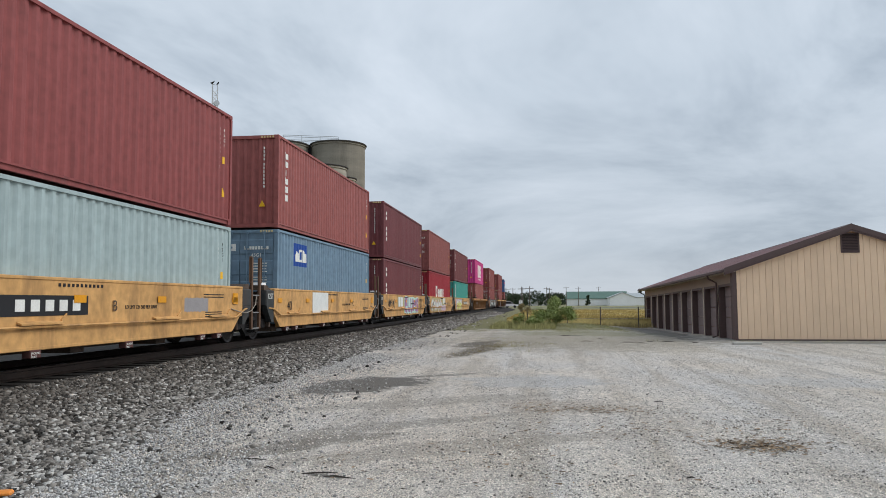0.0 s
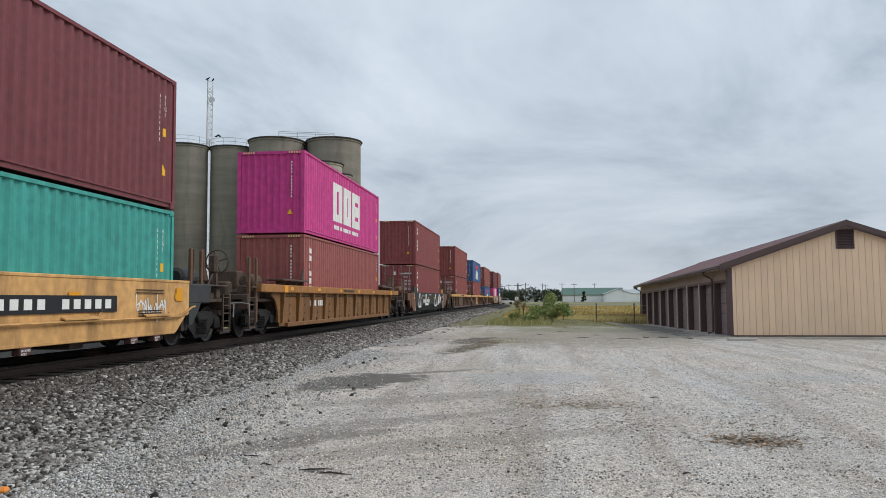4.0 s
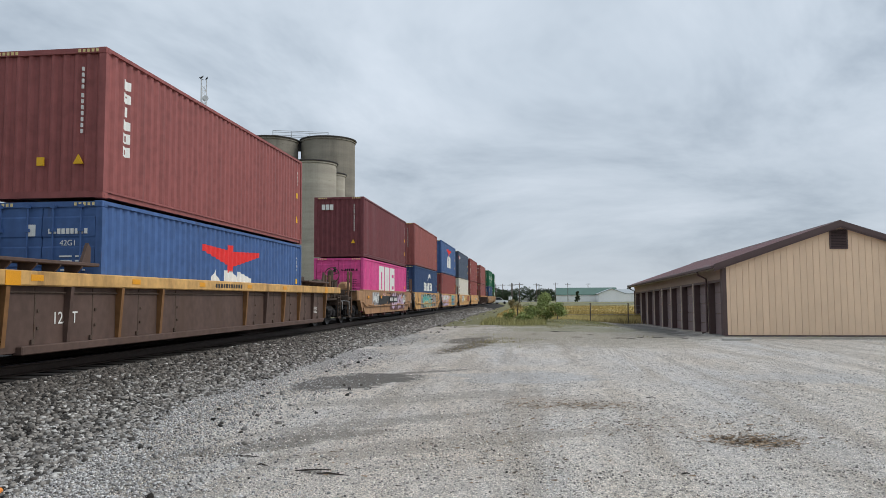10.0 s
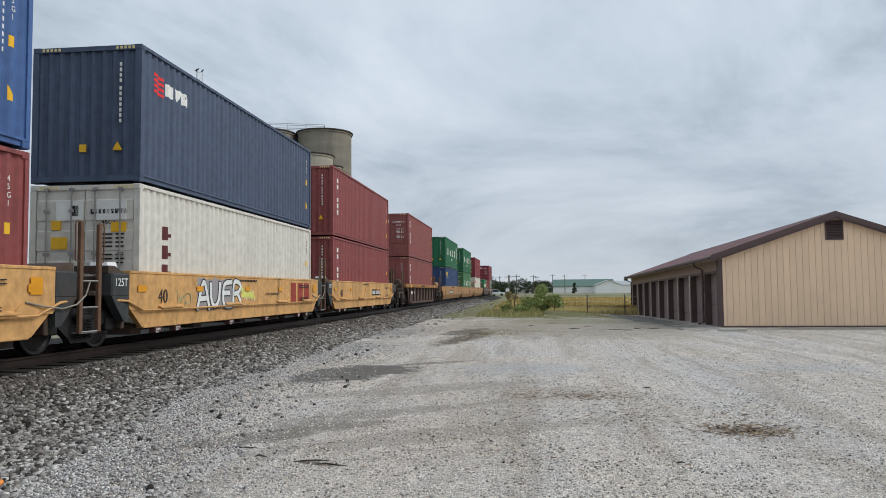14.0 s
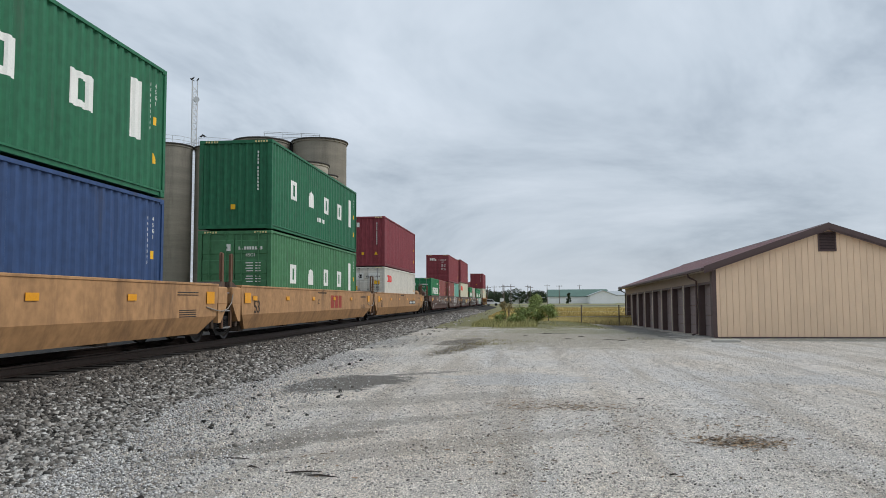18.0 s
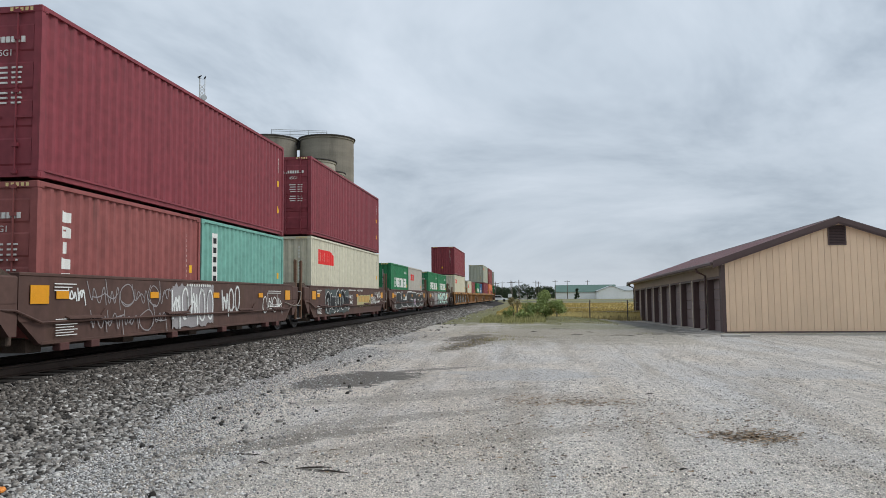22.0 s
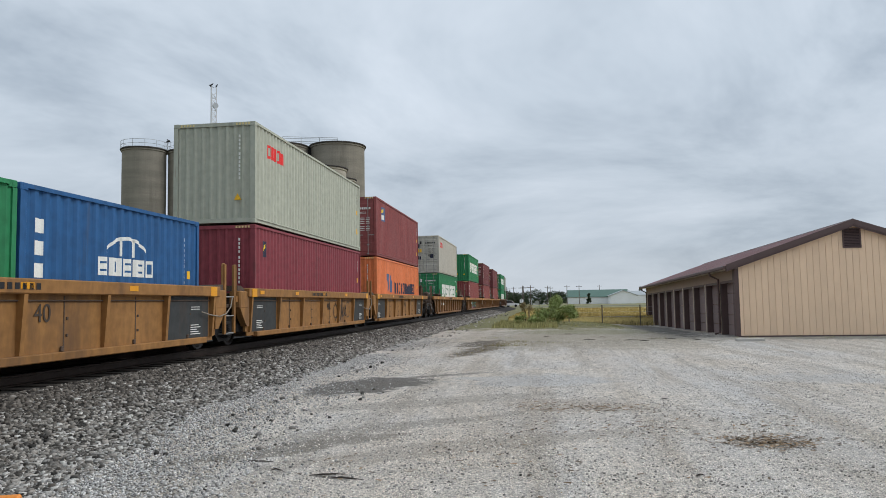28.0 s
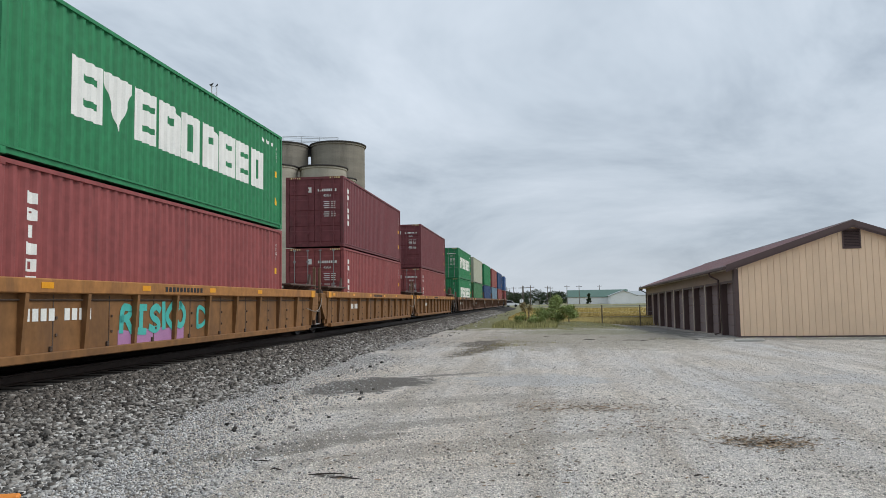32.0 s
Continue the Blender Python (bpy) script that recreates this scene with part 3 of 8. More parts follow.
def storage_building():
    root = thing("storage_building", "beige metal storage building with brown gabled roof and roll doors", "building")
    root.matrix_basis = BUILDING
    part("foundation", Shape().box(-0.06, B_W + 0.06, -0.09, B_L + 0.06, -0.5, 0.015, 0.01).mesh("foundation", CONCRETE), root, "stained concrete footing")
    # gable boards, lapped with a shallow groove between them
    for y0, y1, name in ((-0.05, 0.0, "gable_wall"), (B_L, B_L + 0.05, "back_wall")):
        core = Shape()
        core.prism([(0.02, 0.02), (B_W - 0.02, 0.02), (B_W - 0.02, EAVE), (B_W / 2, PEAK), (0.02, EAVE)], 0.01 if y0 < 0 else B_L - 0.1, 0.1 if y0 < 0 else B_L, "y")
        wall = part(name, core.mesh(name, SIDING), root, "vertical beige ribbed siding")
        if y0 > 0:
            continue
        n = 36
        step = B_W / n
        for i in range(n):
            a, b = i * step + 0.0055, (i + 1) * step - 0.0055
            sh = Shape().prism([(a, 0.02), (b, 0.02), (b, slope_z(b) - 0.03), (a, slope_z(a) - 0.03)], -0.03, 0.012, "y")
            part("board", sh.mesh("board", SIDING), wall)
    part("base_trim", Shape().box(0.0, B_W, -0.075, -0.03, 0.016, 0.07, 0.005).mesh("base_trim", TRIM_BROWN), root, "dark brown trim along the foot of the siding")
    # long wall with its row of door bays
    lintel = part("front_wall", Shape().box(0.0, 0.16, 0, B_L, 2.33, EAVE).mesh("front_wall", SHADED_SIDING), root, "lintel band over the doors, coloured taupe for the shade of the eave")
    part("far_side_wall", Shape().box(B_W - 0.16, B_W, 0, B_L, 0.07, EAVE).mesh("far_side_wall", SIDING), root)
    door_mesh = {}
    y = 0.36
    for i in range(9):
        w = 2.35 if i == 0 else 2.74
        if w not in door_mesh:
            sh, leaf = Shape(), 2.26 / 5
            for k in range(5):
                sh.box(0, 0.045, 0.0, w, k * leaf + 0.006, (k + 1) * leaf - 0.006, 0.008)
            sh.box(-0.012, 0.0, w / 2 - 0.2, w / 2 + 0.2, 0.5, 0.54)
            door_mesh[w] = sh.mesh("roll_door", DOOR_BROWN)
        part("roll_door", door_mesh[w], root, "brown sectional door, shut", pose(0.27, y, 0.02))
        part("door_jamb", Shape().box(0.012, 0.33, y + w, y + w + 0.19, 0.03, 2.33).mesh("door_jamb", TRIM_BROWN), root)
        part("door_post", Shape().box(-0.015, 0.13, y + w + 0.19, y + w + 0.335, 0.03, 2.33, 0.01).mesh("door_post", POST_PALE), root, "pale wall strip between doors")
        part("door_head", Shape().box(-0.02, 0.0, y - 0.02, y + w + 0.02, 2.25, 2.36).mesh("door_head", TRIM_BROWN), root)
        y += w + 0.355
    part("corner_trim", Shape().box(-0.05, 0.11, -0.045, 0.34, 0.05, EAVE).mesh("corner_trim", TRIM_BROWN), root, "brown corner board")
    part("corner_trim", Shape().box(B_W - 0.11, B_W + 0.05, -0.045, 0.12, 0.05, EAVE).mesh("corner_trim", TRIM_BROWN), root, "brown corner board")
    # roof: two slopes with standing ribs, fascia, gutter
    t = 0.07
    over = 0.42
    slope = (PEAK - EAVE) / (B_W / 2)
    for sgn in (-1, 1):
        e = B_W / 2 + sgn * (B_W / 2 + over)
        ez = EAVE - over * slope
        sh = Shape().prism([(B_W / 2, PEAK + 0.02), (e, ez + 0.02), (e, ez + 0.02 + t), (B_W / 2, PEAK + 0.02 + t)], -0.3, B_L + 0.3, "y")
        roof = part("roof_slope", sh.mesh("roof_slope", ROOF_BROWN), root, "brown metal roof sheet")
        rib = Shape().prism([(B_W / 2, PEAK + t + 0.02), (e, ez + t + 0.02), (e, ez + t + 0.045), (B_W / 2, PEAK + t + 0.045)], 0, 0.03, "y").mesh("roof_rib", ROOF_BROWN)
        for k in range(47):
            part("roof_rib", rib, roof, at=Matrix.Translation((0, -0.2 + k * 0.6, 0)))
        sh = Shape().prism([(B_W / 2, PEAK - 0.10), (e, ez - 0.10), (e, ez + t + 0.05), (B_W / 2, PEAK + t + 0.05)], -0.335, -0.30, "y")
        part("barge_board", sh.mesh("barge_board", TRIM_BROWN), root, "brown barge board")
        sh = Shape().prism([(B_W / 2, PEAK - 0.17), (e, ez - 0.17), (e, ez - 0.06), (B_W / 2, PEAK - 0.06)], -0.30, -0.27, "y")
        part("barge_board", sh.mesh("barge_board", TRIM_BROWN), root)
        x0, x1 = (e - 0.10, e) if sgn < 0 else (e, e + 0.10)
        part("gutter", Shape().box(x0, x1, -0.3, B_L + 0.3, ez - 0.06, ez + 0.07, 0.02).mesh("gutter", TRIM_BROWN), root, "brown rain gutter")
        a, b = (e, 0.03) if sgn < 0 else (B_W - 0.03, e)
        part("soffit", Shape().box(a, b, -0.28, B_L + 0.28, ez - 0.03, ez).mesh("soffit", POST_PALE), root)
    part("ridge_cap", Shape().prism([(B_W / 2 - 0.2, PEAK + 0.03), (B_W / 2, PEAK + 0.14), (B_W / 2 + 0.2, PEAK + 0.03), (B_W / 2, PEAK + 0.10)], -0.31, B_L + 0.31, "y").mesh("ridge_cap", TRIM_BROWN), root)
    for yy in (2.86, B_L - 0.5):
        part("downspout", Shape().tube([(-0.44, yy, EAVE - 0.2), (-0.40, yy, EAVE - 0.34), (-0.07, yy, EAVE - 0.52), (-0.07, yy, 0.12), (-0.3, yy, 0.05)], 0.045, 8)
             .mesh("downspout", TRIM_BROWN), root, "brown downspout")
    # louvred vent under the ridge
    vent = part("louvre_vent", Shape().box(B_W / 2 - 0.33, B_W / 2 + 0.33, -0.04, -0.031, 3.56, 4.30).mesh("louvre_vent", SLOT), root, "brown louvred gable vent")
    fr = Shape()
    for x0, x1, z0, z1 in ((-0.35, -0.30, 3.55, 4.31), (0.30, 0.35, 3.55, 4.31), (-0.35, 0.35, 3.53, 3.58), (-0.35, 0.35, 4.28, 4.33)):
        fr.box(B_W / 2 + x0, B_W / 2 + x1, -0.075, -0.035, z0, z1)
    part("frame", fr.mesh("frame", TRIM_BROWN), vent)
    slat = Shape().prism([(-0.078, 0), (-0.074, 0.006), (-0.040, 0.050), (-0.044, 0.044)], B_W / 2 - 0.30, B_W / 2 + 0.30).mesh("slat", TRIM_BROWN)
    for k in range(11):
        part("slat", slat, vent, at=Matrix.Translation((0, 0, 3.585 + k * 0.063)))


storage_building()


def slab(x, y, w, d, h, turn, name, label):
    ob = new(name, Shape().box(-w / 2, w / 2, -d / 2, d / 2, -0.03, h, 0.02).mesh(name, material("pale_block", (0.47, 0.45, 0.41), 0.9, 0.2, 5, 60, 0.3)))
    ob.matrix_basis = pose(x, y, 0.0, 0, 0, turn)
    tagged(ob, label, "concrete block")


slab(7.62, 29.05, 1.02, 0.26, 0.10, -4, "parking_block", "worn pale concrete block lying on the gravel by the building")


# ---------------------------------------------------------------- silos
def banded(m):
    """Lifts of the concrete: each course a little lighter or darker than the next."""
    nt = m.node_tree
    n, l = nt.nodes.new, nt.links.new
    p = nt.nodes["Principled BSDF"]
    old = p.inputs["Base Color"].links[0].from_socket
    co = n("ShaderNodeTexCoord")
    mp = n("ShaderNodeMapping")
    mp.inputs["Scale"].default_value = (0.09, 0.09, 0.9)
    l(co.outputs["Object"], mp.inputs[0])
    t = n("ShaderNodeTexNoise")
    t.inputs["Scale"].default_value, t.inputs["Detail"].default_value, t.inputs["Roughness"].default_value = 1.0, 5, 0.75
    l(mp.outputs[0], t.inputs["Vector"])
    r = n("ShaderNodeMapRange")
    for key, val in zip(("From Min", "From Max", "To Min", "To Max"), (0.3, 0.7, 0.80, 1.18)):
        r.inputs[key].default_value = val
    l(t.outputs[0], r.inputs[0])
    s = n("ShaderNodeVectorMath")
    s.operation = "SCALE"
    l(old, s.inputs[0])
    l(r.outputs[0], s.inputs["Scale"])
    l(s.outputs[0], p.inputs["Base Color"])
    return m


def silo_concrete(name, colour):
    m = material(name, colour, 0.9, 0.2, 0.6, 25, 0.3, stretch=(1, 1, 0.16), stain=tuple(c * 0.5 for c in colour), stain_amount=0.46, stain_scale=0.42)
    return banded(m)


SILO_DARK = silo_concrete("weathered_silo_concrete", (0.245, 0.225, 0.185))
SILO_PALE = silo_concrete("pale_silo_concrete", (0.40, 0.37, 0.305))


def silo(az0, az1, dist, tan_top, mat, rail=False, label="tall round concrete grain silo, streaked grey"):
    az = (az0 + az1) / 2
    r = dist * math.sin(radians((az1 - az0) / 2))
    x, y, _ = bearing(az, dist)
    h = 1.6 + tan_top * (dist - r)
    root = thing("grain_silo", label, "silo", "grain silos beside the track")
    root.matrix_basis = pose(x, y, 0)
    # slip-formed rings: each lift stands a few millimetres in or out
    sh, n, lift = Shape(), 64, 1.22
    rnd = random.Random(int(-az * 100))
    prof, z = [], 0.0
    while z < h - 0.35:
        o = rnd.uniform(-0.003, 0.003)
        prof += [(r + o, z), (r + o, min(z + lift - 0.025, h)), (r + o - 0.006, min(z + lift - 0.012, h))]
        z += lift
    prof = [(a, b) for a, b in prof if b < h - 0.28] + [(r, h - 0.25), (r + 0.09, h - 0.22), (r + 0.09, h), (0.01, h + 0.12)]
    vs = [(a * math.cos(2 * math.pi * k / n), a * math.sin(2 * math.pi * k / n), b) for a, b in prof for k in range(n)]
    fs = [(j * n + k, j * n + (k + 1) % n, (j + 1) * n + (k + 1) % n, (j + 1) * n + k) for j in range(len(prof) - 1) for k in range(n)]
    part("shell", mesh("shell", vs, fs, mat), root)
    rim = Shape()
    ring = [((r + 0.12) * math.cos(a), (r + 0.12) * math.sin(a), h + 0.02) for a in (2 * math.pi * k / 48 for k in range(49))]
    rim.tube(ring, 0.09, 6)
    part("rim", rim.mesh("rim", material("dark_rim", (0.06, 0.055, 0.05), 0.8, 0.3)), root, "dark stained rim")
    if rail:
        for zz in (0.45, 0.86):
            part("handrail", Shape().tube([(a[0], a[1], h + zz) for a in ring], 0.022, 5).mesh("handrail", GALV), root)
        post = Shape().tube([(0, 0, h), (0, 0, h + 0.87)], 0.026, 5).mesh("rail_post", GALV)
        for k in range(0, 48, 4):
            part("rail_post", post, root, at=Matrix.Translation((ring[k][0], ring[k][1], 0)))
    return x, y, r, h


GALV = material("galvanised_steel", (0.42, 0.44, 0.45), 0.5, 0.15, 5, 60, 0.05, metal=0.4)


SILO_TOPS = []


def make_silos():
    s1 = silo(-30.71, -27.72, 86, 0.2005, SILO_DARK, True)
    s2 = silo(-27.61, -24.54, 86, 0.2005, SILO_DARK, True)
    s3 = silo(-24.37, -21.30, 86, 0.2005, SILO_DARK, True)
    s4 = silo(-21.62, -17.55, 84, 0.2145, SILO_DARK)
    s5 = silo(-17.36, -13.28, 84, 0.217, SILO_DARK)
    silo(-21.78, -18.34, 76.5, 0.1845, SILO_PALE, label="shorter pale concrete grain silo with dark streaks")
    silo(-18.17, -14.68, 76.5, 0.1845, SILO_PALE, label="shorter pale concrete grain silo with dark streaks")
    silo(-16.3, -14.02, 80.5, 0.168, SILO_PALE, label="narrow pale concrete leg silo with a small platform")
    SILO_TOPS.extend((s1, s2, s3))
    bridge = thing("catwalk", "steel catwalk with handrails bridging two silo tops", "catwalk")
    (x0, y0, _, h0), (x1, y1, _, h1) = s4, s5
    bridge.matrix_basis = pose(x0, y0, h0 + 0.1, 0, 0, math.degrees(math.atan2(y1 - y0, x1 - x0)))
    ln = math.hypot(x1 - x0, y1 - y0)
    part("deck", Shape().box(0.2, ln, -0.4, 0.4, 0.0, 0.08).mesh("deck", GALV), bridge)
    part("girder", Shape().box(0.5 * ln - 0.75, 0.5 * ln + 0.75, -0.45, 0.45, -1.0, 0.0).mesh("girder", DARK_METAL), bridge, "dark girder box under the walkway")
    for yy in (-0.4, 0.4):
        for zz in (0.6, 1.1):
            part("handrail", Shape().tube([(0.2, yy, zz), (ln, yy, zz)], 0.03, 5).mesh("handrail", GALV), bridge)
        for k in range(4):
            part("rail_post", Shape().tube([(0.2 + k * (ln - 0.2) / 3, yy, 0), (0.2 + k * (ln - 0.2) / 3, yy, 1.1)], 0.03, 5).mesh("rail_post", GALV), bridge)
    # small bracket platforms on the end silo
    x, y, r, h = s5
    pf = thing("service_platform", "small rusty service platform bracketed to a silo", "platform")
    ax, ay = math.sin(radians(-14.3)), math.cos(radians(-14.3))
    pf.matrix_basis = pose(x + 0.6, y - r - 0.05, 12.1, 0, 0, 12)
    part("deck", Shape().box(-1.0, 1.1, -0.8, 0.02, 0, 0.07).mesh("deck", DARK_METAL), pf)
    for xx in (-1.0, 0.0, 1.1):
        part("rail_post", Shape().tube([(xx, -0.78, 0), (xx, -0.78, 1.0)], 0.03, 5).mesh("rail_post", DARK_METAL), pf)
    part("handrail", Shape().tube([(-1.0, -0.78, 1.0), (1.1, -0.78, 1.0)], 0.03, 5).mesh("handrail", DARK_METAL), pf)


make_silos()


def lattice_mast():
    x, y, _ = bearing(-24.52, 98)
    root = thing("radio_mast", "slim pale lattice radio mast with small antennas", "mast")
    root.matrix_basis = pose(x, y, 0)
    h, w = 29.4, 0.42
    pale = material("pale_mast_paint", (0.60, 0.61, 0.62), 0.5, 0.1)
    legs = [(w * math.cos(a), w * math.sin(a)) for a in (0.5, 0.5 + 2.094, 0.5 + 4.189)]
    for a, b in legs:
        part("leg", Shape().tube([(a, b, 0), (a, b, h)], 0.055, 6).mesh("leg", pale), root)
    br = Shape()
    k, z = 0, 0.0
    while z < h - 0.8:
        for i in range(3):
            p, q = legs[i], legs[(i + 1) % 3]
            br.tube([(*p, z), (*q, z + 0.8)], 0.042, 4, False)
            br.tube([(*p, z), (*q, z)], 0.03, 4, False)
        z += 0.8
    part("bracing", br.mesh("bracing", pale), root)
    part("dish", Shape().tube([(0.5, -0.5, h - 2.6), (0.7, -0.75, h - 2.6)], [0.32, 0.36], 12).mesh("dish", GALV), root)


lattice_mast()


def bird(at, turn):
    """A dark bird perched on a rail."""
    root = thing("bird", "small dark bird perched high on a rail", "bird", "birds on the silos")
    root.matrix_basis = pose(*at, 0, 0, turn)
    part("body", Shape().tube([(-0.17, 0, 0.10), (-0.08, 0, 0.15), (0.06, 0, 0.22), (0.14, 0, 0.29)], [0.03, 0.085, 0.095, 0.05], 8).mesh("body", DARK_METAL, True), root)
    part("head", Shape().tube([(0.10, 0, 0.30), (0.15, 0, 0.34), (0.20, 0, 0.35), (0.26, 0, 0.34)], [0.03, 0.055, 0.045, 0.006], 8).mesh("head", DARK_METAL, True), root)
    part("tail", Shape().prism([(-0.34, 0.05), (-0.14, 0.09), (-0.14, 0.13), (-0.34, 0.07)], -0.04, 0.04, "y").mesh("tail", DARK_METAL), root)
    for q in (-0.03, 0.03):
        part("leg", Shape().tube([(0.01, q, 0.0), (0.0, q, 0.15)], 0.008, 4).mesh("leg", DARK_METAL), root)


def birds():
    x, y, _ = bearing(-24.52, 98)
    for dx, dy, turn in ((-0.36, 0.22, 200), (-0.01, -0.42, 20), (0.37, 0.2, 330)):
        bird((x + dx, y + dy, 29.4), turn)
    for (sx, sy, r, h), az in zip(SILO_TOPS[1:3], (-140, -110)):
        for k in range(2):
            a = radians(az + 9 * k)
            bird((sx + (r + 0.12) * math.cos(a), sy + (r + 0.12) * math.sin(a), h + 0.88), 40 + 130 * k)


birds()


# ---------------------------------------------------------------- lot's end, field and distance
LEAF = material("bush_leaf", (0.27, 0.33, 0.115), 0.7, 0.3, 4, 30, 0.0, per_island=0.5)
LEAF_DRY = material("dry_weed", (0.30, 0.24, 0.11), 0.8, 0.3, 4, 30, 0.0, per_island=0.4)
GRASS = material("rough_grass", (0.36, 0.345, 0.15), 0.8, 0.3, 3, 30, 0.0, per_island=0.5)
FAR_LEAF = material("far_tree_leaf", (0.045, 0.065, 0.032), 0.8, 0.3, 1, 8, 0.0, per_island=0.5)
BARK = material("bark", (0.09, 0.075, 0.06), 0.9, 0.3, 4, 30, 0.4)
SOY = material("ripening_soybean", (0.43, 0.335, 0.125), 0.8, 0.25, 0.15, 6, 0.0, stain=(0.36, 0.25, 0.13), stain_amount=0.55, stain_scale=0.03, per_island=0.2)
WOOD_POLE = material("weathered_pole", (0.13, 0.11, 0.09), 0.9, 0.3, 4, 40, 0.2)


def blades(name, label, mat, spots, low, high, width, seed, category="grass"):
    """Upright tapered blades, joined."""
    rng = np.random.default_rng(seed)
    vs, fs = [], []
    for x, y, z in spots:
        h, a = rng.uniform(low, high), rng.uniform(0, 6.283)
        dx, dy = math.cos(a) * width / 2, math.sin(a) * width / 2
        lx, ly = rng.uniform(-0.35, 0.35, 2) * h
        k = len(vs)
        vs += [(x - dx, y - dy, z), (x + dx, y + dy, z), (x + dx * 0.7 + lx * 0.4, y + dy * 0.7 + ly * 0.4, z + h * 0.6),
               (x - dx * 0.7 + lx * 0.4, y - dy * 0.7 + ly * 0.4, z + h * 0.6), (x + lx, y + ly, z + h)]
        fs += [(k, k + 1, k + 2, k + 3), (k + 3, k + 2, k + 4)]
    return tagged(new(name, mesh(name, vs, fs, mat)), label, category, kind="stuff")


def leaf_cloud(centres, leaf, per, seed):
    """Small bent leaves round the given balls (x, y, z, radius)."""
    rng = np.random.default_rng(seed)
    vs, fs = [], []
    for cx, cy, cz, r in centres:
        for _ in range(per):
            d = rng.normal(size=3)
            d /= np.linalg.norm(d)
            p = np.array((cx, cy, cz)) + d * r * rng.uniform(0.45, 1.05) * (1, 1, 0.85)
            u = rng.normal(size=3)
            u /= np.linalg.norm(u)
            w = np.cross(u, rng.normal(size=3))
            w /= np.linalg.norm(w)
            s = leaf * rng.uniform(0.6, 1.3)
            k = len(vs)
            vs += [tuple(p - u * s), tuple(p + w * s * 0.45), tuple(p + u * s), tuple(p - w * s * 0.45)]
            fs.append((k, k + 1, k + 2, k + 3))
    return vs, fs


def plant(name, label, category, at, trunk_h, trunk_r, balls, leaf, per, mat, seed, group=""):
    root = thing(name, label, category, group)
    root.matrix_basis = pose(*at)
    rnd = random.Random(seed)
    sh = Shape()
    sh.tube([(0, 0, -0.1), (rnd.uniform(-0.05, 0.05), 0, trunk_h * 0.5), (0, 0, trunk_h)], [trunk_r, trunk_r * 0.75, trunk_r * 0.5], 7)
    for x, y, z, r in balls[::2]:
        sh.tube([(0, 0, trunk_h * rnd.uniform(0.4, 0.95)), (x * 0.5, y * 0.5, z * 0.75), (x, y, z)], [trunk_r * 0.4, trunk_r * 0.25, trunk_r * 0.1], 5)
    part("trunk", sh.mesh("trunk", BARK), root)
    part("crown", mesh("crown", *leaf_cloud(balls, leaf, per, seed), mat), root)
    return root


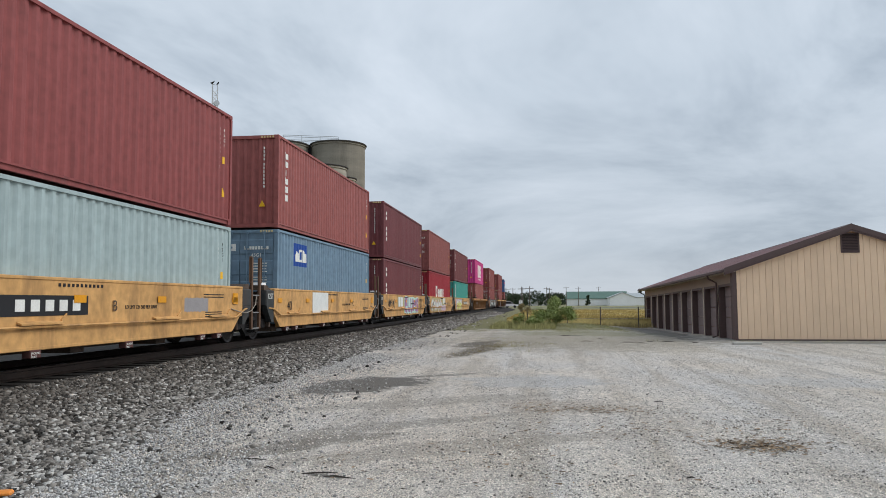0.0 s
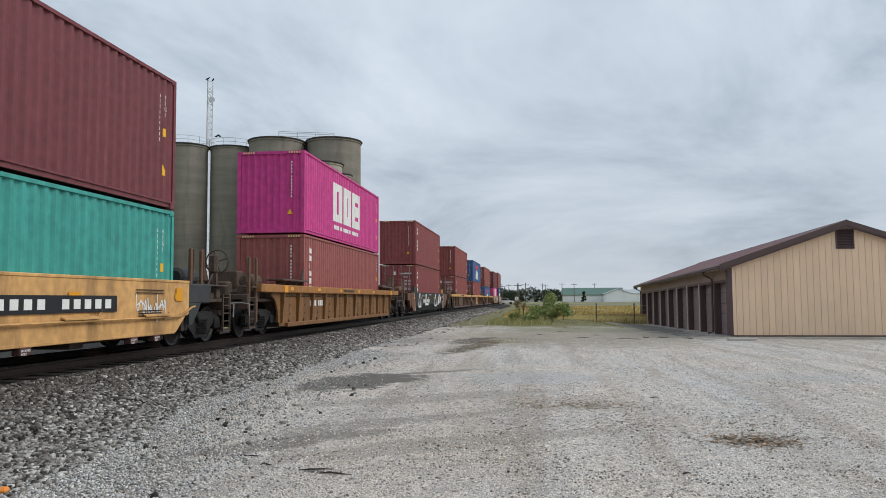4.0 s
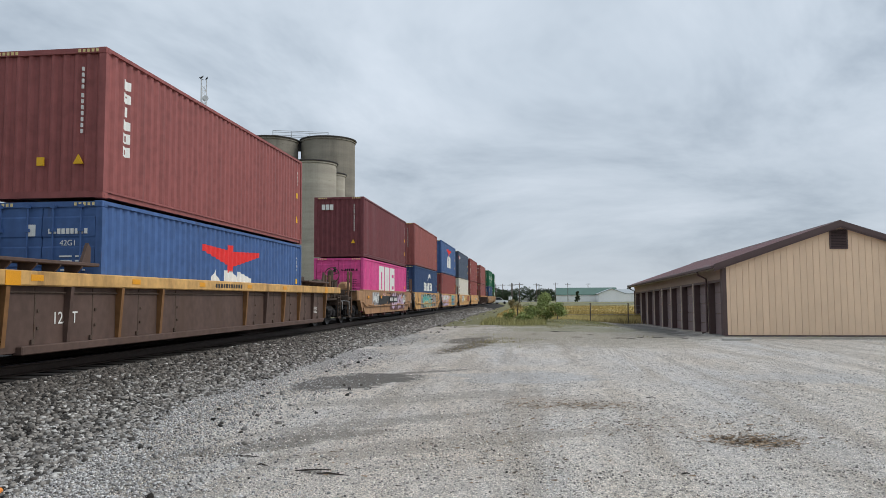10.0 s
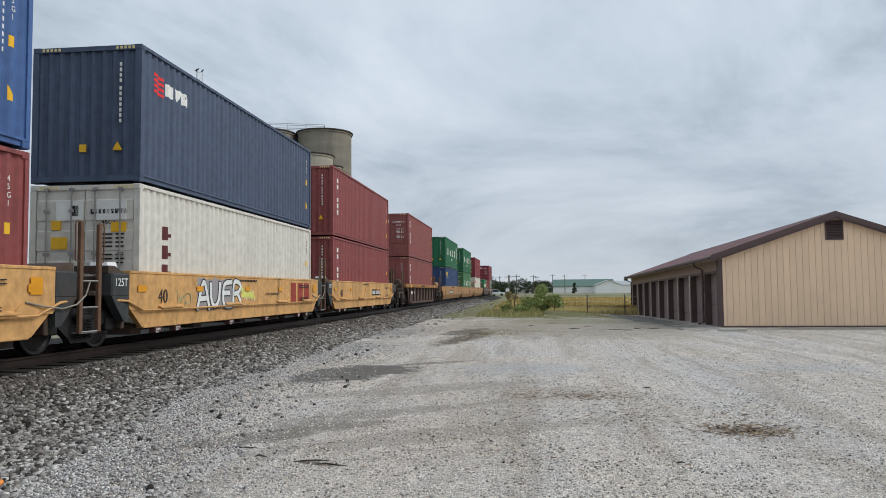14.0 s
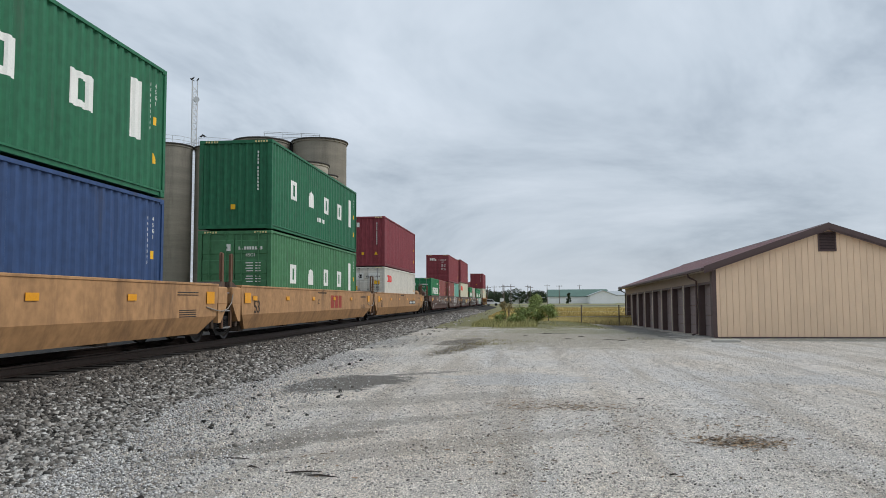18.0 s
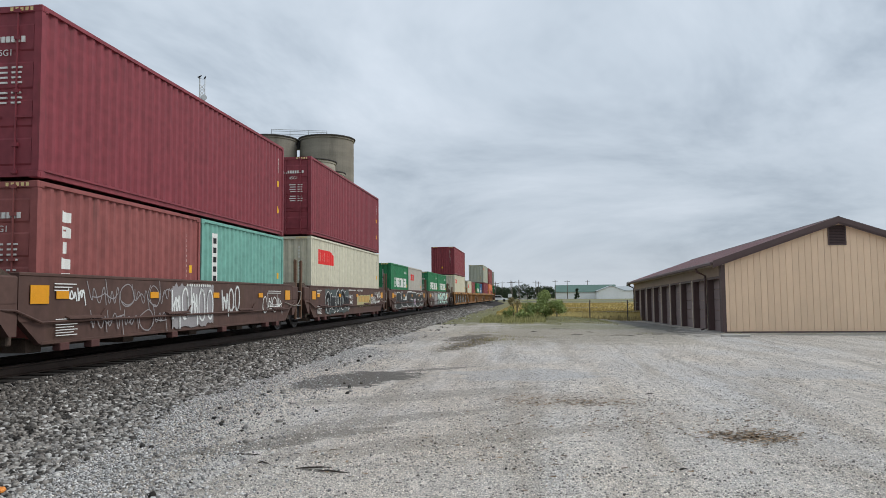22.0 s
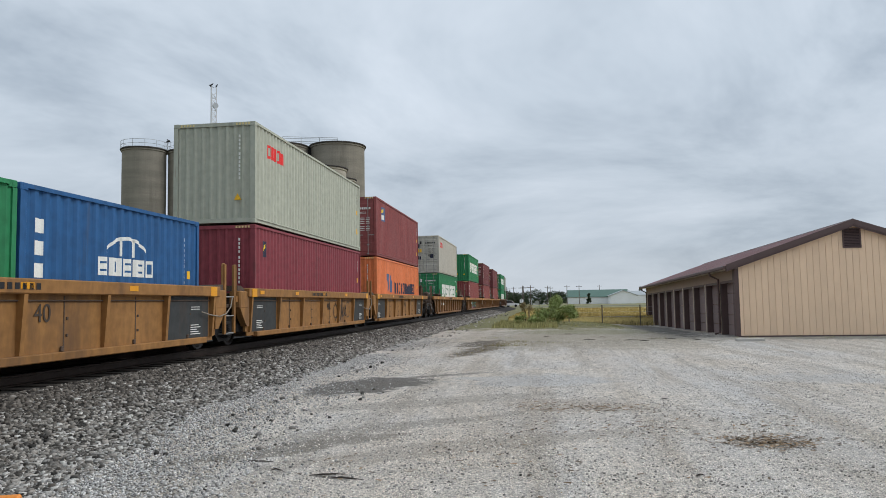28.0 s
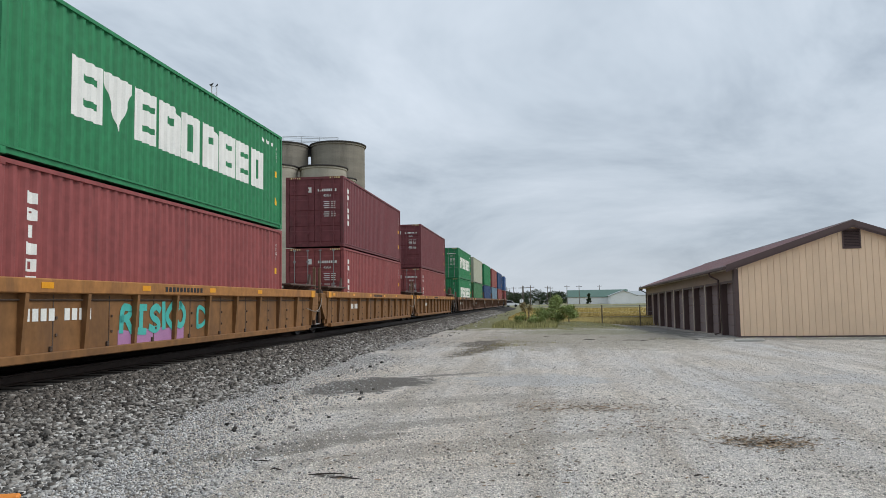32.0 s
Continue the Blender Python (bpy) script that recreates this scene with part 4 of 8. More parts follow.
def bushes():
    rnd = random.Random(3)
    balls = []
    for _ in range(22):
        a, q = rnd.uniform(0, 6.283), rnd.uniform(0, 1) ** 0.6
        balls.append((1.4 * q * math.cos(a), 0.9 * q * math.sin(a), rnd.uniform(0.35, 2.05 - 0.95 * q), rnd.uniform(0.3, 0.52)))
    plant("bush", "dense green leafy bush among tall weeds at the lot's end", "bush", (1.1, 52.0, -0.05), 0.5, 0.06, balls, 0.065, 330, LEAF, 5)
    balls = [(rnd.uniform(-0.9, 0.9), rnd.uniform(-0.5, 0.5), rnd.uniform(0.2, 0.75), rnd.uniform(0.2, 0.35)) for _ in range(12)]
    plant("bush", "low green-brown scrub beside the taller bush", "bush", (-0.7, 50.6, -0.05), 0.3, 0.04, balls, 0.06, 150, LEAF, 6)
    balls = [(rnd.uniform(-0.4, 0.4), rnd.uniform(-0.4, 0.4), rnd.uniform(0.9, 1.5), rnd.uniform(0.18, 0.3)) for _ in range(6)]
    plant("sapling", "thin reddish weed stalks with sparse leaves", "plant", (-1.05, 52.5, -0.05), 1.0, 0.03, balls, 0.06, 90, LEAF_DRY, 7)
    rng = np.random.default_rng(8)
    pts = []
    for _ in range(9000):
        x, y = rng.uniform(-3.3, 7.6), rng.uniform(39, 58.5)
        if noise.noise((x * 0.5, y * 0.35, 2.0)) + 0.055 * (y - 46.5) < -0.1 or (x > 5.0 and y < 62):
            continue
        pts.append((x, y, lot_height(x, y) - 0.02))
    blades("grass", "rough green grass past the end of the gravel", GRASS, pts, 0.03, 0.10, 0.025, 9)
    pts = [(rng.uniform(-3.0, 1.0), rng.uniform(45, 57), -0.03) for _ in range(6500)]
    pts = [p for p in pts if noise.noise((p[0] * 0.7, p[1] * 0.4, 5.0)) > -0.25]
    blades("grass", "tall yellow-green weeds beside the track shoulder", GRASS, pts, 0.10, 0.40, 0.022, 10)
    pts = [(rng.uniform(0.5, 9.0), rng.uniform(55.5, 58.4), -0.3) for _ in range(900)]
    blades("weeds", "dry brown weeds along the field fence", LEAF_DRY, pts, 0.15, 0.5, 0.03, 12, "weeds")
    pts = []
    for cx, cy, n, sp in ((-1.0, 27.5, 70, 0.35), (-0.7, 29.5, 60, 0.5), (0.3, 28.6, 50, 0.25), (-2.2, 33, 60, 0.6), (8.2, 31.2, 40, 0.4), (11.5, 31.4, 90, 1.6), (4.6, 31.4, 20, 0.3), (-0.2, 24.6, 25, 0.2)):
        for _ in range(n):
            x, y = cx + rng.normal() * sp, cy + rng.normal() * sp * 0.35
            pts.append((x, min(y, 31.6) if x > 7 else y, -0.02))
    dry = []
    for _ in range(700):
        k = rng.uniform()
        dry.append((-2.5 + 1.35 * k + rng.normal() * 0.42, 22.5 + 8 * k + rng.normal() * 0.8, -0.01))
    blades("weeds", "dead brown weeds along the foot of the ballast", LEAF_DRY, dry, 0.015, 0.06, 0.02, 17, "weeds")
    blades("weeds", "sparse weeds sprouting through the gravel", GRASS, pts, 0.03, 0.14, 0.012, 13, "weeds")


bushes()


def straw():
    """Matted straw and dead leaves in two patches."""
    rng = np.random.default_rng(14)
    vs, fs = [], []
    for cx, cy, rx, ry, n in ((2.45, 8.8, 0.55, 0.42, 430), (0.35, 11.5, 0.9, 0.7, 260), (1.2, 11.4, 0.8, 0.5, 130), (1.1, 9.6, 2.2, 1.2, 220), (2.9, 10.2, 1.8, 1.4, 120), (-0.5, 7.6, 2.4, 1.4, 120)):
        for _ in range(n):
            x, y = cx + rng.normal() * rx * 0.5, cy + rng.normal() * ry * 0.5
            a, s, w = rng.uniform(0, 6.283), rng.uniform(0.012, 0.042), rng.uniform(0.004, 0.014)
            z = lot_height(x, y) + rng.uniform(0.006, 0.018)
            dx, dy = math.cos(a), math.sin(a)
            k = len(vs)
            vs += [(x - dx * s - dy * w, y - dy * s + dx * w, z), (x + dx * s - dy * w, y + dy * s + dx * w, z + rng.uniform(-0.005, 0.012)),
                   (x + dx * s + dy * w, y + dy * s - dx * w, z), (x - dx * s + dy * w, y - dy * s - dx * w, z)]
            fs.append((k, k + 1, k + 2, k + 3))
    m = material("dead_straw", (0.22, 0.155, 0.095), 0.85, 0.3, 9, 60, 0.0, per_island=0.75)
    tagged(new("straw", mesh("straw", vs, fs, m)), "brown straw and dead leaves strewn on the gravel", "straw", kind="stuff")


straw()


def sticks():
    """Dark bits of wood and trash on the lot."""
    rnd = random.Random(21)
    dark = material("rotten_wood", (0.06, 0.05, 0.042), 0.9, 0.3, 8, 60, 0.3)
    for x, y, ln, turn in ((-2.05, 7.0, 0.34, 12), (-1.83, 6.86, 0.30, -8), (-2.95, 7.5, 0.36, 4), (-2.6, 7.15, 0.12, 0), (3.5, 30.2, 1.3, 3), (5.1, 31.0, 0.9, 8),
                           (1.2, 35.5, 0.9, 0), (3.9, 29.6, 0.7, -6), (4.4, 30.9, 0.5, 12), (1.9, 30.6, 0.9, 2), (2.6, 33.0, 0.6, -9), (0.2, 33.5, 0.5, 8), (6.0, 30.2, 0.5, 0), (-2.97, 6.34, 0.07, 30), (1.37, 7.08, 0.08, 10), (1.9, 12.4, 0.16, 15)):
        ln *= 0.5 if ln > 0.45 else 1.0
        ob = new("stick", Shape().tube([(-ln / 2, 0, 0), (-ln / 6, rnd.uniform(-0.03, 0.03), 0.01), (ln / 5, rnd.uniform(-0.03, 0.03), 0.004), (ln / 2, 0, 0.0)],
                                       [k * (1.3 if y > 15 else 0.9) for k in (0.004, 0.010, 0.008, 0.003)], 6).mesh("stick", dark))
        ob.matrix_basis = pose(x, y, lot_height(x, y) + 0.012, 0, 0, turn)
        tagged(ob, "dark splintered piece of wood lying on the gravel", "stick", "debris on the lot")


sticks()


def lane_marker():
    """Orange cap on a stub at the edge of the ballast."""
    root = thing("marker_stub", "orange plastic marker cap lying among dark stones", "marker")
    root.matrix_basis = pose(-4.42, 5.74, 0.03, 0, 0, 20)
    org = material("faded_orange_plastic", srgb(226, 140, 62), 0.5, 0.15, 9, 60, 0.05)
    part("cap", Shape().box(-0.13, 0.13, -0.05, 0.05, 0.0, 0.045, 0.015).mesh("cap", org), root, "faded orange plastic")
    part("base", Shape().box(-0.17, 0.17, -0.08, 0.08, -0.03, 0.0, 0.01).mesh("base", DARK_METAL), root)


lane_marker()


def field():
    rng = np.random.default_rng(15)
    xs, ys = np.linspace(-2.5, 120, 90), np.concatenate([np.linspace(59, 100, 55), np.linspace(102, 132, 16)])
    vs = [(x, y, 0.28 + 0.12 * noise.noise((x * 0.9, y * 0.6, 1.0)) + 0.06 * noise.noise((x * 3, y * 2.2, 4.0))) for y in ys for x in xs]
    w = len(xs)
    fs = [(j * w + i, j * w + i + 1, (j + 1) * w + i + 1, (j + 1) * w + i) for j in range(len(ys) - 1) for i in range(w - 1)]
    k = len(vs)
    vs += [(x, 58.2, -0.8) for x in xs]
    fs += [(k + i, k + i + 1, i + 1, i) for i in range(w - 1)]
    for _ in range(15000):
        x, y = rng.uniform(-2.5, 16), 59 + 72 * rng.uniform() ** 2
        k, a, s, h = len(vs), rng.uniform(0, 6.283), rng.uniform(0.05, 0.14), rng.uniform(0.02, 0.13)
        dx, dy = math.cos(a) * s, math.sin(a) * s
        vs += [(x - dx, y - dy, 0.2), (x + dx, y + dy, 0.2), (x + dx * 0.6, y + dy * 0.6, 0.28 + h), (x - dx * 0.6, y - dy * 0.6, 0.28 + h)]
        fs.append((k, k + 1, k + 2, k + 3))
    tagged(new("soybean_field", mesh("soybean_field", vs, fs, SOY)), "field of yellowing soybeans beyond the wire fence", "field", kind="stuff")


field()


def fence():
    root = thing("wire_fence", "thin wire fence on weathered posts along the field", "fence")
    xs = [(-0.9, 57.8), (2.1, 57.6), (4.55, 57.4), (7.3, 57.2), (10.5, 57.0)]
    for x, y in xs:
        part("post", Shape().tube([(x, y, -0.4), (x, y, 1.22)], 0.045, 7).mesh("post", WOOD_POLE), root, "weathered fence post")
    for z in (0.35, 0.7, 1.05):
        part("wire", Shape().tube([(x, y, z) for x, y in xs], 0.008, 4).mesh("wire", GALV), root)


fence()


def road():
    m = material("far_asphalt", (0.16, 0.16, 0.155), 0.9, 0.2, 0.3, 10, 0.1)
    ob = new("road", Shape().box(-60, 260, 206, 214, -0.1, 0.05).mesh("road", m))
    tagged(ob, "grey paved road crossing beyond the field", "road", kind="structure")


road()

SHED_WHITE = material("white_shed_wall", srgb(244, 246, 247), 0.6, 0.06, 0.3, 4, 0.0)
SHED_GREEN = material("grey_green_roof", srgb(92, 118, 108), 0.6, 0.1, 0.2, 4, 0.0)
SHED_GREY = material("pale_grey_roof", srgb(170, 176, 178), 0.6, 0.08, 0.2, 4, 0.0)
DARK_OPENING = material("dark_shed_opening", (0.03, 0.032, 0.035), 0.7, 0.2)


def shed(at, turn, w, d, wall_h, ridge_h, roof_mat, label, doors=()):
    root = thing("farm_shed", label, "building", "sheds across the road")
    root.matrix_basis = pose(*at, 0, 0, turn)
    part("wall", Shape().prism([(-d / 2, -0.5), (d / 2, -0.5), (d / 2, wall_h), (0, ridge_h), (-d / 2, wall_h)], -w / 2, w / 2).mesh("wall", SHED_WHITE), root)
    for k in (-1, 1):
        e = k * (d / 2 + 0.5)
        ez = wall_h - 0.5 * (ridge_h - wall_h) / (d / 2)
        part("roof", Shape().prism([(0, ridge_h + 0.02), (e, ez + 0.02), (e, ez + 0.2), (0, ridge_h + 0.2)], -w / 2 - 0.4, w / 2 + 0.4).mesh("roof", roof_mat), root)
    for x, dw, dh in doors:
        part("door", Shape().box(x - dw / 2, x + dw / 2, -d / 2 - 0.08, -d / 2 + 0.02, 0, dh).mesh("door", DARK_OPENING), root, "dark open doorway")
    return root


def distance():
    x, y, _ = bearing(6.0, 330)
    shed((x, y, 0), 88, 22, 10.5, 3.4, 5.4, SHED_GREY, "white gabled farm shed with pale roof")
    x, y, _ = bearing(4.2, 345)
    shed((x, y, 0), -4, 26, 12, 3.2, 6.1, SHED_GREEN, "long white shed with grey-green roof")
    x, y, _ = bearing(7.4, 340)
    shed((x, y, 0), -3, 14, 9, 3.6, 5.2, SHED_GREY, "white metal shed with pale roof")
    x, y, _ = bearing(-0.1, 345)
    shed((x, y, 0), 12, 8, 7, 2.4, 4.4, SHED_GREY, "small white house with grey roof")
    rnd = random.Random(31)
    for az in np.arange(-3.2, 1.8, 0.24):
        dist, h = rnd.uniform(320, 390), rnd.uniform(4.6, 7.6)
        x, y, _ = bearing(az + rnd.uniform(-0.1, 0.1), dist)
        balls = [(rnd.uniform(-0.42, 0.42) * h, rnd.uniform(-0.2, 0.2) * h, rnd.uniform(0.12, 0.86) * h, rnd.uniform(0.10, 0.2) * h) for _ in range(14)]
        plant("tree", "distant dark green leafy tree", "tree", (x, y, 0), h * 0.5, 0.18, balls, 0.26, 90, FAR_LEAF, rnd.randint(0, 999), "far trees")
    for az, dist, h in ((3.6, 318, 4.6), (7.4, 390, 8.4), (7.9, 380, 7.8), (8.4, 390, 8.2)):
        x, y, _ = bearing(az, dist)
        balls = [(rnd.uniform(-0.16, 0.16) * h * (1.1 - k / 12), rnd.uniform(-0.1, 0.1) * h, (0.12 + 0.07 * k) * h, rnd.uniform(0.08, 0.14) * h) for k in range(12)]
        plant("tree", "distant dark green conifer tree", "tree", (x, y, 0), h * 0.5, 0.18, balls, 0.26, 90, FAR_LEAF, rnd.randint(0, 999), "far trees")
    # low wooded rise behind the sheds
    vs, fs = leaf_cloud([(*bearing(a, 470 + rnd.uniform(-12, 12))[:2], rnd.uniform(1.0, 5.4), rnd.uniform(2.0, 3.6)) for a in np.linspace(-9, 32, 260)], 0.55, 120, 41)
    tagged(new("far_woods", mesh("far_woods", vs, fs, FAR_LEAF)), "low dark line of woods on the horizon", "woods", kind="stuff")
    for az, dist, h in ((-2.52, 240, 6.2), (-1.33, 215, 6.0), (-1.25, 290, 7.4), (-0.73, 235, 6.5), (0.55, 300, 7.6), (0.75, 310, 7.4), (2.0, 330, 8.4), (2.9, 330, 8.2), (4.4, 400, 9.5), (-2.0, 330, 8.0)):
        x, y, _ = bearing(az, dist)
        pole = thing("utility_pole", "weathered wooden utility pole with a crossarm", "utility pole", "utility poles along the road")
        pole.matrix_basis = pose(x, y, 0, 0, 0, rnd.uniform(-15, 15))
        part("pole", Shape().tube([(0, 0, -0.5), (0, 0, h)], [0.17, 0.11], 8).mesh("pole", WOOD_POLE), pole)
        part("crossarm", Shape().box(-1.2, 1.2, -0.06, 0.06, h - 0.7, h - 0.56).mesh("crossarm", WOOD_POLE), pole)
        for q in (-1.05, 0, 1.05):
            part("insulator", Shape().tube([(q, 0, h - 0.56), (q, 0, h - 0.34)], 0.06, 6).mesh("insulator", GALV), pole)
    sign = thing("crossing_sign", "white crossing sign on a thin post", "sign")
    sign.matrix_basis = pose(*bearing(-1.42, 205))
    part("post", Shape().tube([(0, 0, -0.3), (0, 0, 2.4)], 0.06, 6).mesh("post", GALV), sign)
    part("board", Shape().box(-0.5, 0.5, -0.04, 0.0, 1.2, 2.1).mesh("board", SHED_WHITE), sign, "plain white board")


distance()


def pickup(at, turn, body_mat, label):
    root = thing("pickup_truck", label, "vehicle", "vehicles on the far road")
    root.matrix_basis = pose(*at, 0, 0, turn)
    part("body", Shape().prism([(-2.7, 0.45), (2.7, 0.45), (2.75, 0.95), (1.5, 1.08), (0.75, 1.75), (-0.75, 1.78), (-0.95, 1.1), (-2.7, 1.08)], -0.9, 0.9, "y").mesh("body", body_mat), root)
    part("window", Shape().prism([(0.62, 1.15), (1.25, 1.15), (0.70, 1.66), (-0.68, 1.68), (-0.80, 1.15)], -0.92, 0.92, "y").mesh("window", DARK_OPENING), root)
    for x in (-1.7, 1.75):
        for y in (-0.82, 0.82):
            part("wheel", Shape().tube([(x, y - 0.1, 0.36), (x, y + 0.1, 0.36)], 0.36, 14).mesh("wheel", GROOVE), root)


pickup((*bearing(-2.35, 209)[:2], 0.05), 2, SHED_WHITE, "white pickup truck on the far road by the crossing")
pickup((*bearing(-2.9, 212)[:2], 0.05), 0, SHED_GREY, "silver pickup truck waiting on the far road")


# ---------------------------------------------------------------- the train: containers
C_W = 2.438
PERIOD, DEPTH = 0.278, 0.044
CACHE = {}


def profile(length):
    """Breakpoints (along, in) of the folded side sheet."""
    n = round((length - 0.3) / PERIOD)
    p = (length - 0.3) / n
    pts = [(-length / 2 + 0.08, 0.0)]
    for k in range(n):
        a = -length / 2 + 0.15 + k * p
        pts += [(a + p * 0.12, 0.0), (a + p * 0.34, DEPTH), (a + p * 0.60, DEPTH), (a + p * 0.82, 0.0)]
    return pts + [(length / 2 - 0.08, 0.0)]


def cached(key, build):
    if key not in CACHE:
        CACHE[key] = build()
    return CACHE[key]


def side_panel(length, h, colour):
    def build():
        pts = profile(length)
        x0 = C_W / 2 - 0.03
        vs = [(x0 - d, a, z) for z in (0.14, h - 0.07) for a, d in pts]
        n = len(pts)
        return mesh("side_panel", vs, [(i, i + 1, n + i + 1, n + i) for i in range(n - 1)], paint(colour))
    return cached(("side", length, h, colour), build)


def end_panel(h, colour):
    def build():
        n, w = 9, C_W - 0.28
        p = w / n
        pts = [(-w / 2, 0.0)]
        for k in range(n):
            a = -w / 2 + k * p
            pts += [(a + p * 0.1, 0.0), (a + p * 0.32, 0.045), (a + p * 0.66, 0.045), (a + p * 0.88, 0.0)]
        pts.append((w / 2, 0.0))
        vs = [(a, 0.03 + d, z) for z in (0.12, h - 0.09) for a, d in pts]
        m = len(pts)
        return mesh("end_panel", vs, [(i, i + 1, m + i + 1, m + i) for i in range(m - 1)], paint(colour))
    return cached(("end", h, colour), build)


def roof_panel(length, h, colour):
    def build():
        n = int(length / 0.35)
        vs, fs = [], []
        for k in range(n):
            y = -length / 2 + 0.1 + k * (length - 0.2) / n
            q = (length - 0.2) / n
            for d, z in ((0, 0), (0.3, 0), (0.4, 0.02), (0.9, 0.02)):
                vs += [(-C_W / 2 + 0.07, y + d * q, h - 0.035 + z), (C_W / 2 - 0.07, y + d * q, h - 0.035 + z)]
        fs = [(2 * i, 2 * i + 1, 2 * i + 3, 2 * i + 2) for i in range(len(vs) // 2 - 1)]
        return mesh("roof_panel", vs, fs, paint(colour))
    return cached(("roof", length, h, colour), build)


def container_frame(length, h, colour):
    def build():
        sh = Shape()
        w, e = C_W / 2, length / 2
        for x in (-1, 1):
            for y in (-1, 1):
                sh.box(min(x * w, x * (w - 0.13)), max(x * w, x * (w - 0.13)), min(y * e, y * (e - 0.10)), max(y * e, y * (e - 0.10)), 0.12, h - 0.12)
            a, b = sorted((x * w * 0.998, x * (w - 0.07)))
            sh.box(a, b, -e + 0.1, e - 0.1, h - 0.075, h - 0.005)
            a, b = sorted((x * (w - 0.035), x * (w - 0.1)))
            sh.box(a, b, -e + 0.1, e - 0.1, 0.03, 0.12)
            a, b = sorted((x * w * 0.998, x * (w - 0.08)))
            sh.box(a, b, -e + 0.1, e - 0.1, 0.12, 0.16)
        for y in (-1, 1):
            a, b = sorted((y * e * 0.9995, y * (e - 0.08)))
            sh.box(-w + 0.13, w - 0.13, a, b, h - 0.11, h - 0.01)
            sh.box(-w + 0.13, w - 0.13, a, b, 0.02, 0.14)
        sh.box(-w + 0.08, w - 0.08, -e + 0.08, e - 0.08, 0.12, 0.15)
        return sh.mesh("frame", paint(colour))
    return cached(("frame", length, h, colour), build)


def casting_mesh(colour):
    return cached(("casting", colour), lambda: Shape().box(-0.085, 0.085, -0.09, 0.09, -0.06, 0.06, 0.012)
                  .box(-0.03, 0.03, -0.092, 0.092, -0.028, 0.028).box(-0.088, 0.088, -0.035, 0.035, -0.028, 0.028).mesh("corner_casting", paint(colour)))


def door_leaf(h, colour):
    def build():
        w = (C_W - 0.28) / 2
        z0, z1, n = 0.13, h - 0.11, 4
        q = (z1 - z0 - 0.1) / n
        front = [(0.035, z0)]
        for k in range(n):
            a = z0 + 0.08 + k * q
            front += [(0.035, a), (0.018, a + 0.03), (0.018, a + 0.72 * q - 0.03), (0.035, a + 0.72 * q)]
        sh = Shape().prism(front + [(0.035, z1), (0.07, z1), (0.07, z0)], -w / 2 + 0.01, w / 2 - 0.01)
        return sh.mesh("door", paint(colour))
    return cached(("door", h, colour), build)


def lock_rod(h, colour):
    mat = GALV_DULL if colour in ("white", "cream", "light_grey", "grey_green", "maroon", "green") else paint(colour)

    def build():
        sh = Shape().tube([(0, -0.015, 0.06), (0, -0.015, h - 0.06)], 0.017, 6)
        for z in (0.10, 0.55, h / 2, h - 0.55, h - 0.10):
            sh.box(-0.05, 0.05, -0.035, 0.02, z - 0.03, z + 0.03)
        sh.box(-0.02, 0.30, -0.03, -0.012, 1.0, 1.035)
        return sh.mesh("lock_rod", mat)
    return cached(("rod", h, mat.name), build)


GALV_DULL = material("dull_zinc", (0.30, 0.29, 0.28), 0.55, 0.2, 6, 50, 0.05, metal=0.3)
YELLOW_MARK = material("yellow_sticker", srgb(232, 180, 40), 0.5, 0.08)
BLACK_MARK = material("black_marking", (0.02, 0.02, 0.022), 0.6, 0.1)


def on_side(strips, length, h, mat, name, proud=0.004):
    """Paint laid on the folded side sheet. strips: (a0, a1, low, high) with low and high as numbers or pairs at both ends,
    along from the front corner, heights from the floor."""
    pts = profile(length)
    xs = [p[0] for p in pts]
    vs, fs = [], []
    x0 = C_W / 2 - 0.03 + proud
    for a0, a1, lo, hi in strips:
        lo = lo if isinstance(lo, tuple) else (lo, lo)
        hi = hi if isinstance(hi, tuple) else (hi, hi)
        u0, u1 = a0 - length / 2, a1 - length / 2
        cols = [u0] + [x for x in xs if u0 + 0.004 < x < u1 - 0.004] + [u1]
        base = len(vs)
        for u in cols:
            k = (u - u0) / (u1 - u0)
            d = x0 - float(np.interp(u, xs, [p[1] for p in pts]))
            vs += [(d, u, lo[0] + (lo[1] - lo[0]) * k), (d, u, hi[0] + (hi[1] - hi[0]) * k)]
        fs += [(base + 2 * i, base + 2 * i + 2, base + 2 * i + 3, base + 2 * i + 1) for i in range(len(cols) - 1)]
    return mesh(name, vs, fs, mat)


def on_end(rects, mat, name):
    """Paint on the end facing -y; rects in metres from the near edge of that end, and heights."""
    sh = Shape()
    for a0, a1, z0, z1 in rects:
        sh.box(C_W / 2 - a1, C_W / 2 - a0, -0.004, 0.03, z0, z1)
    return sh.mesh(name, mat)


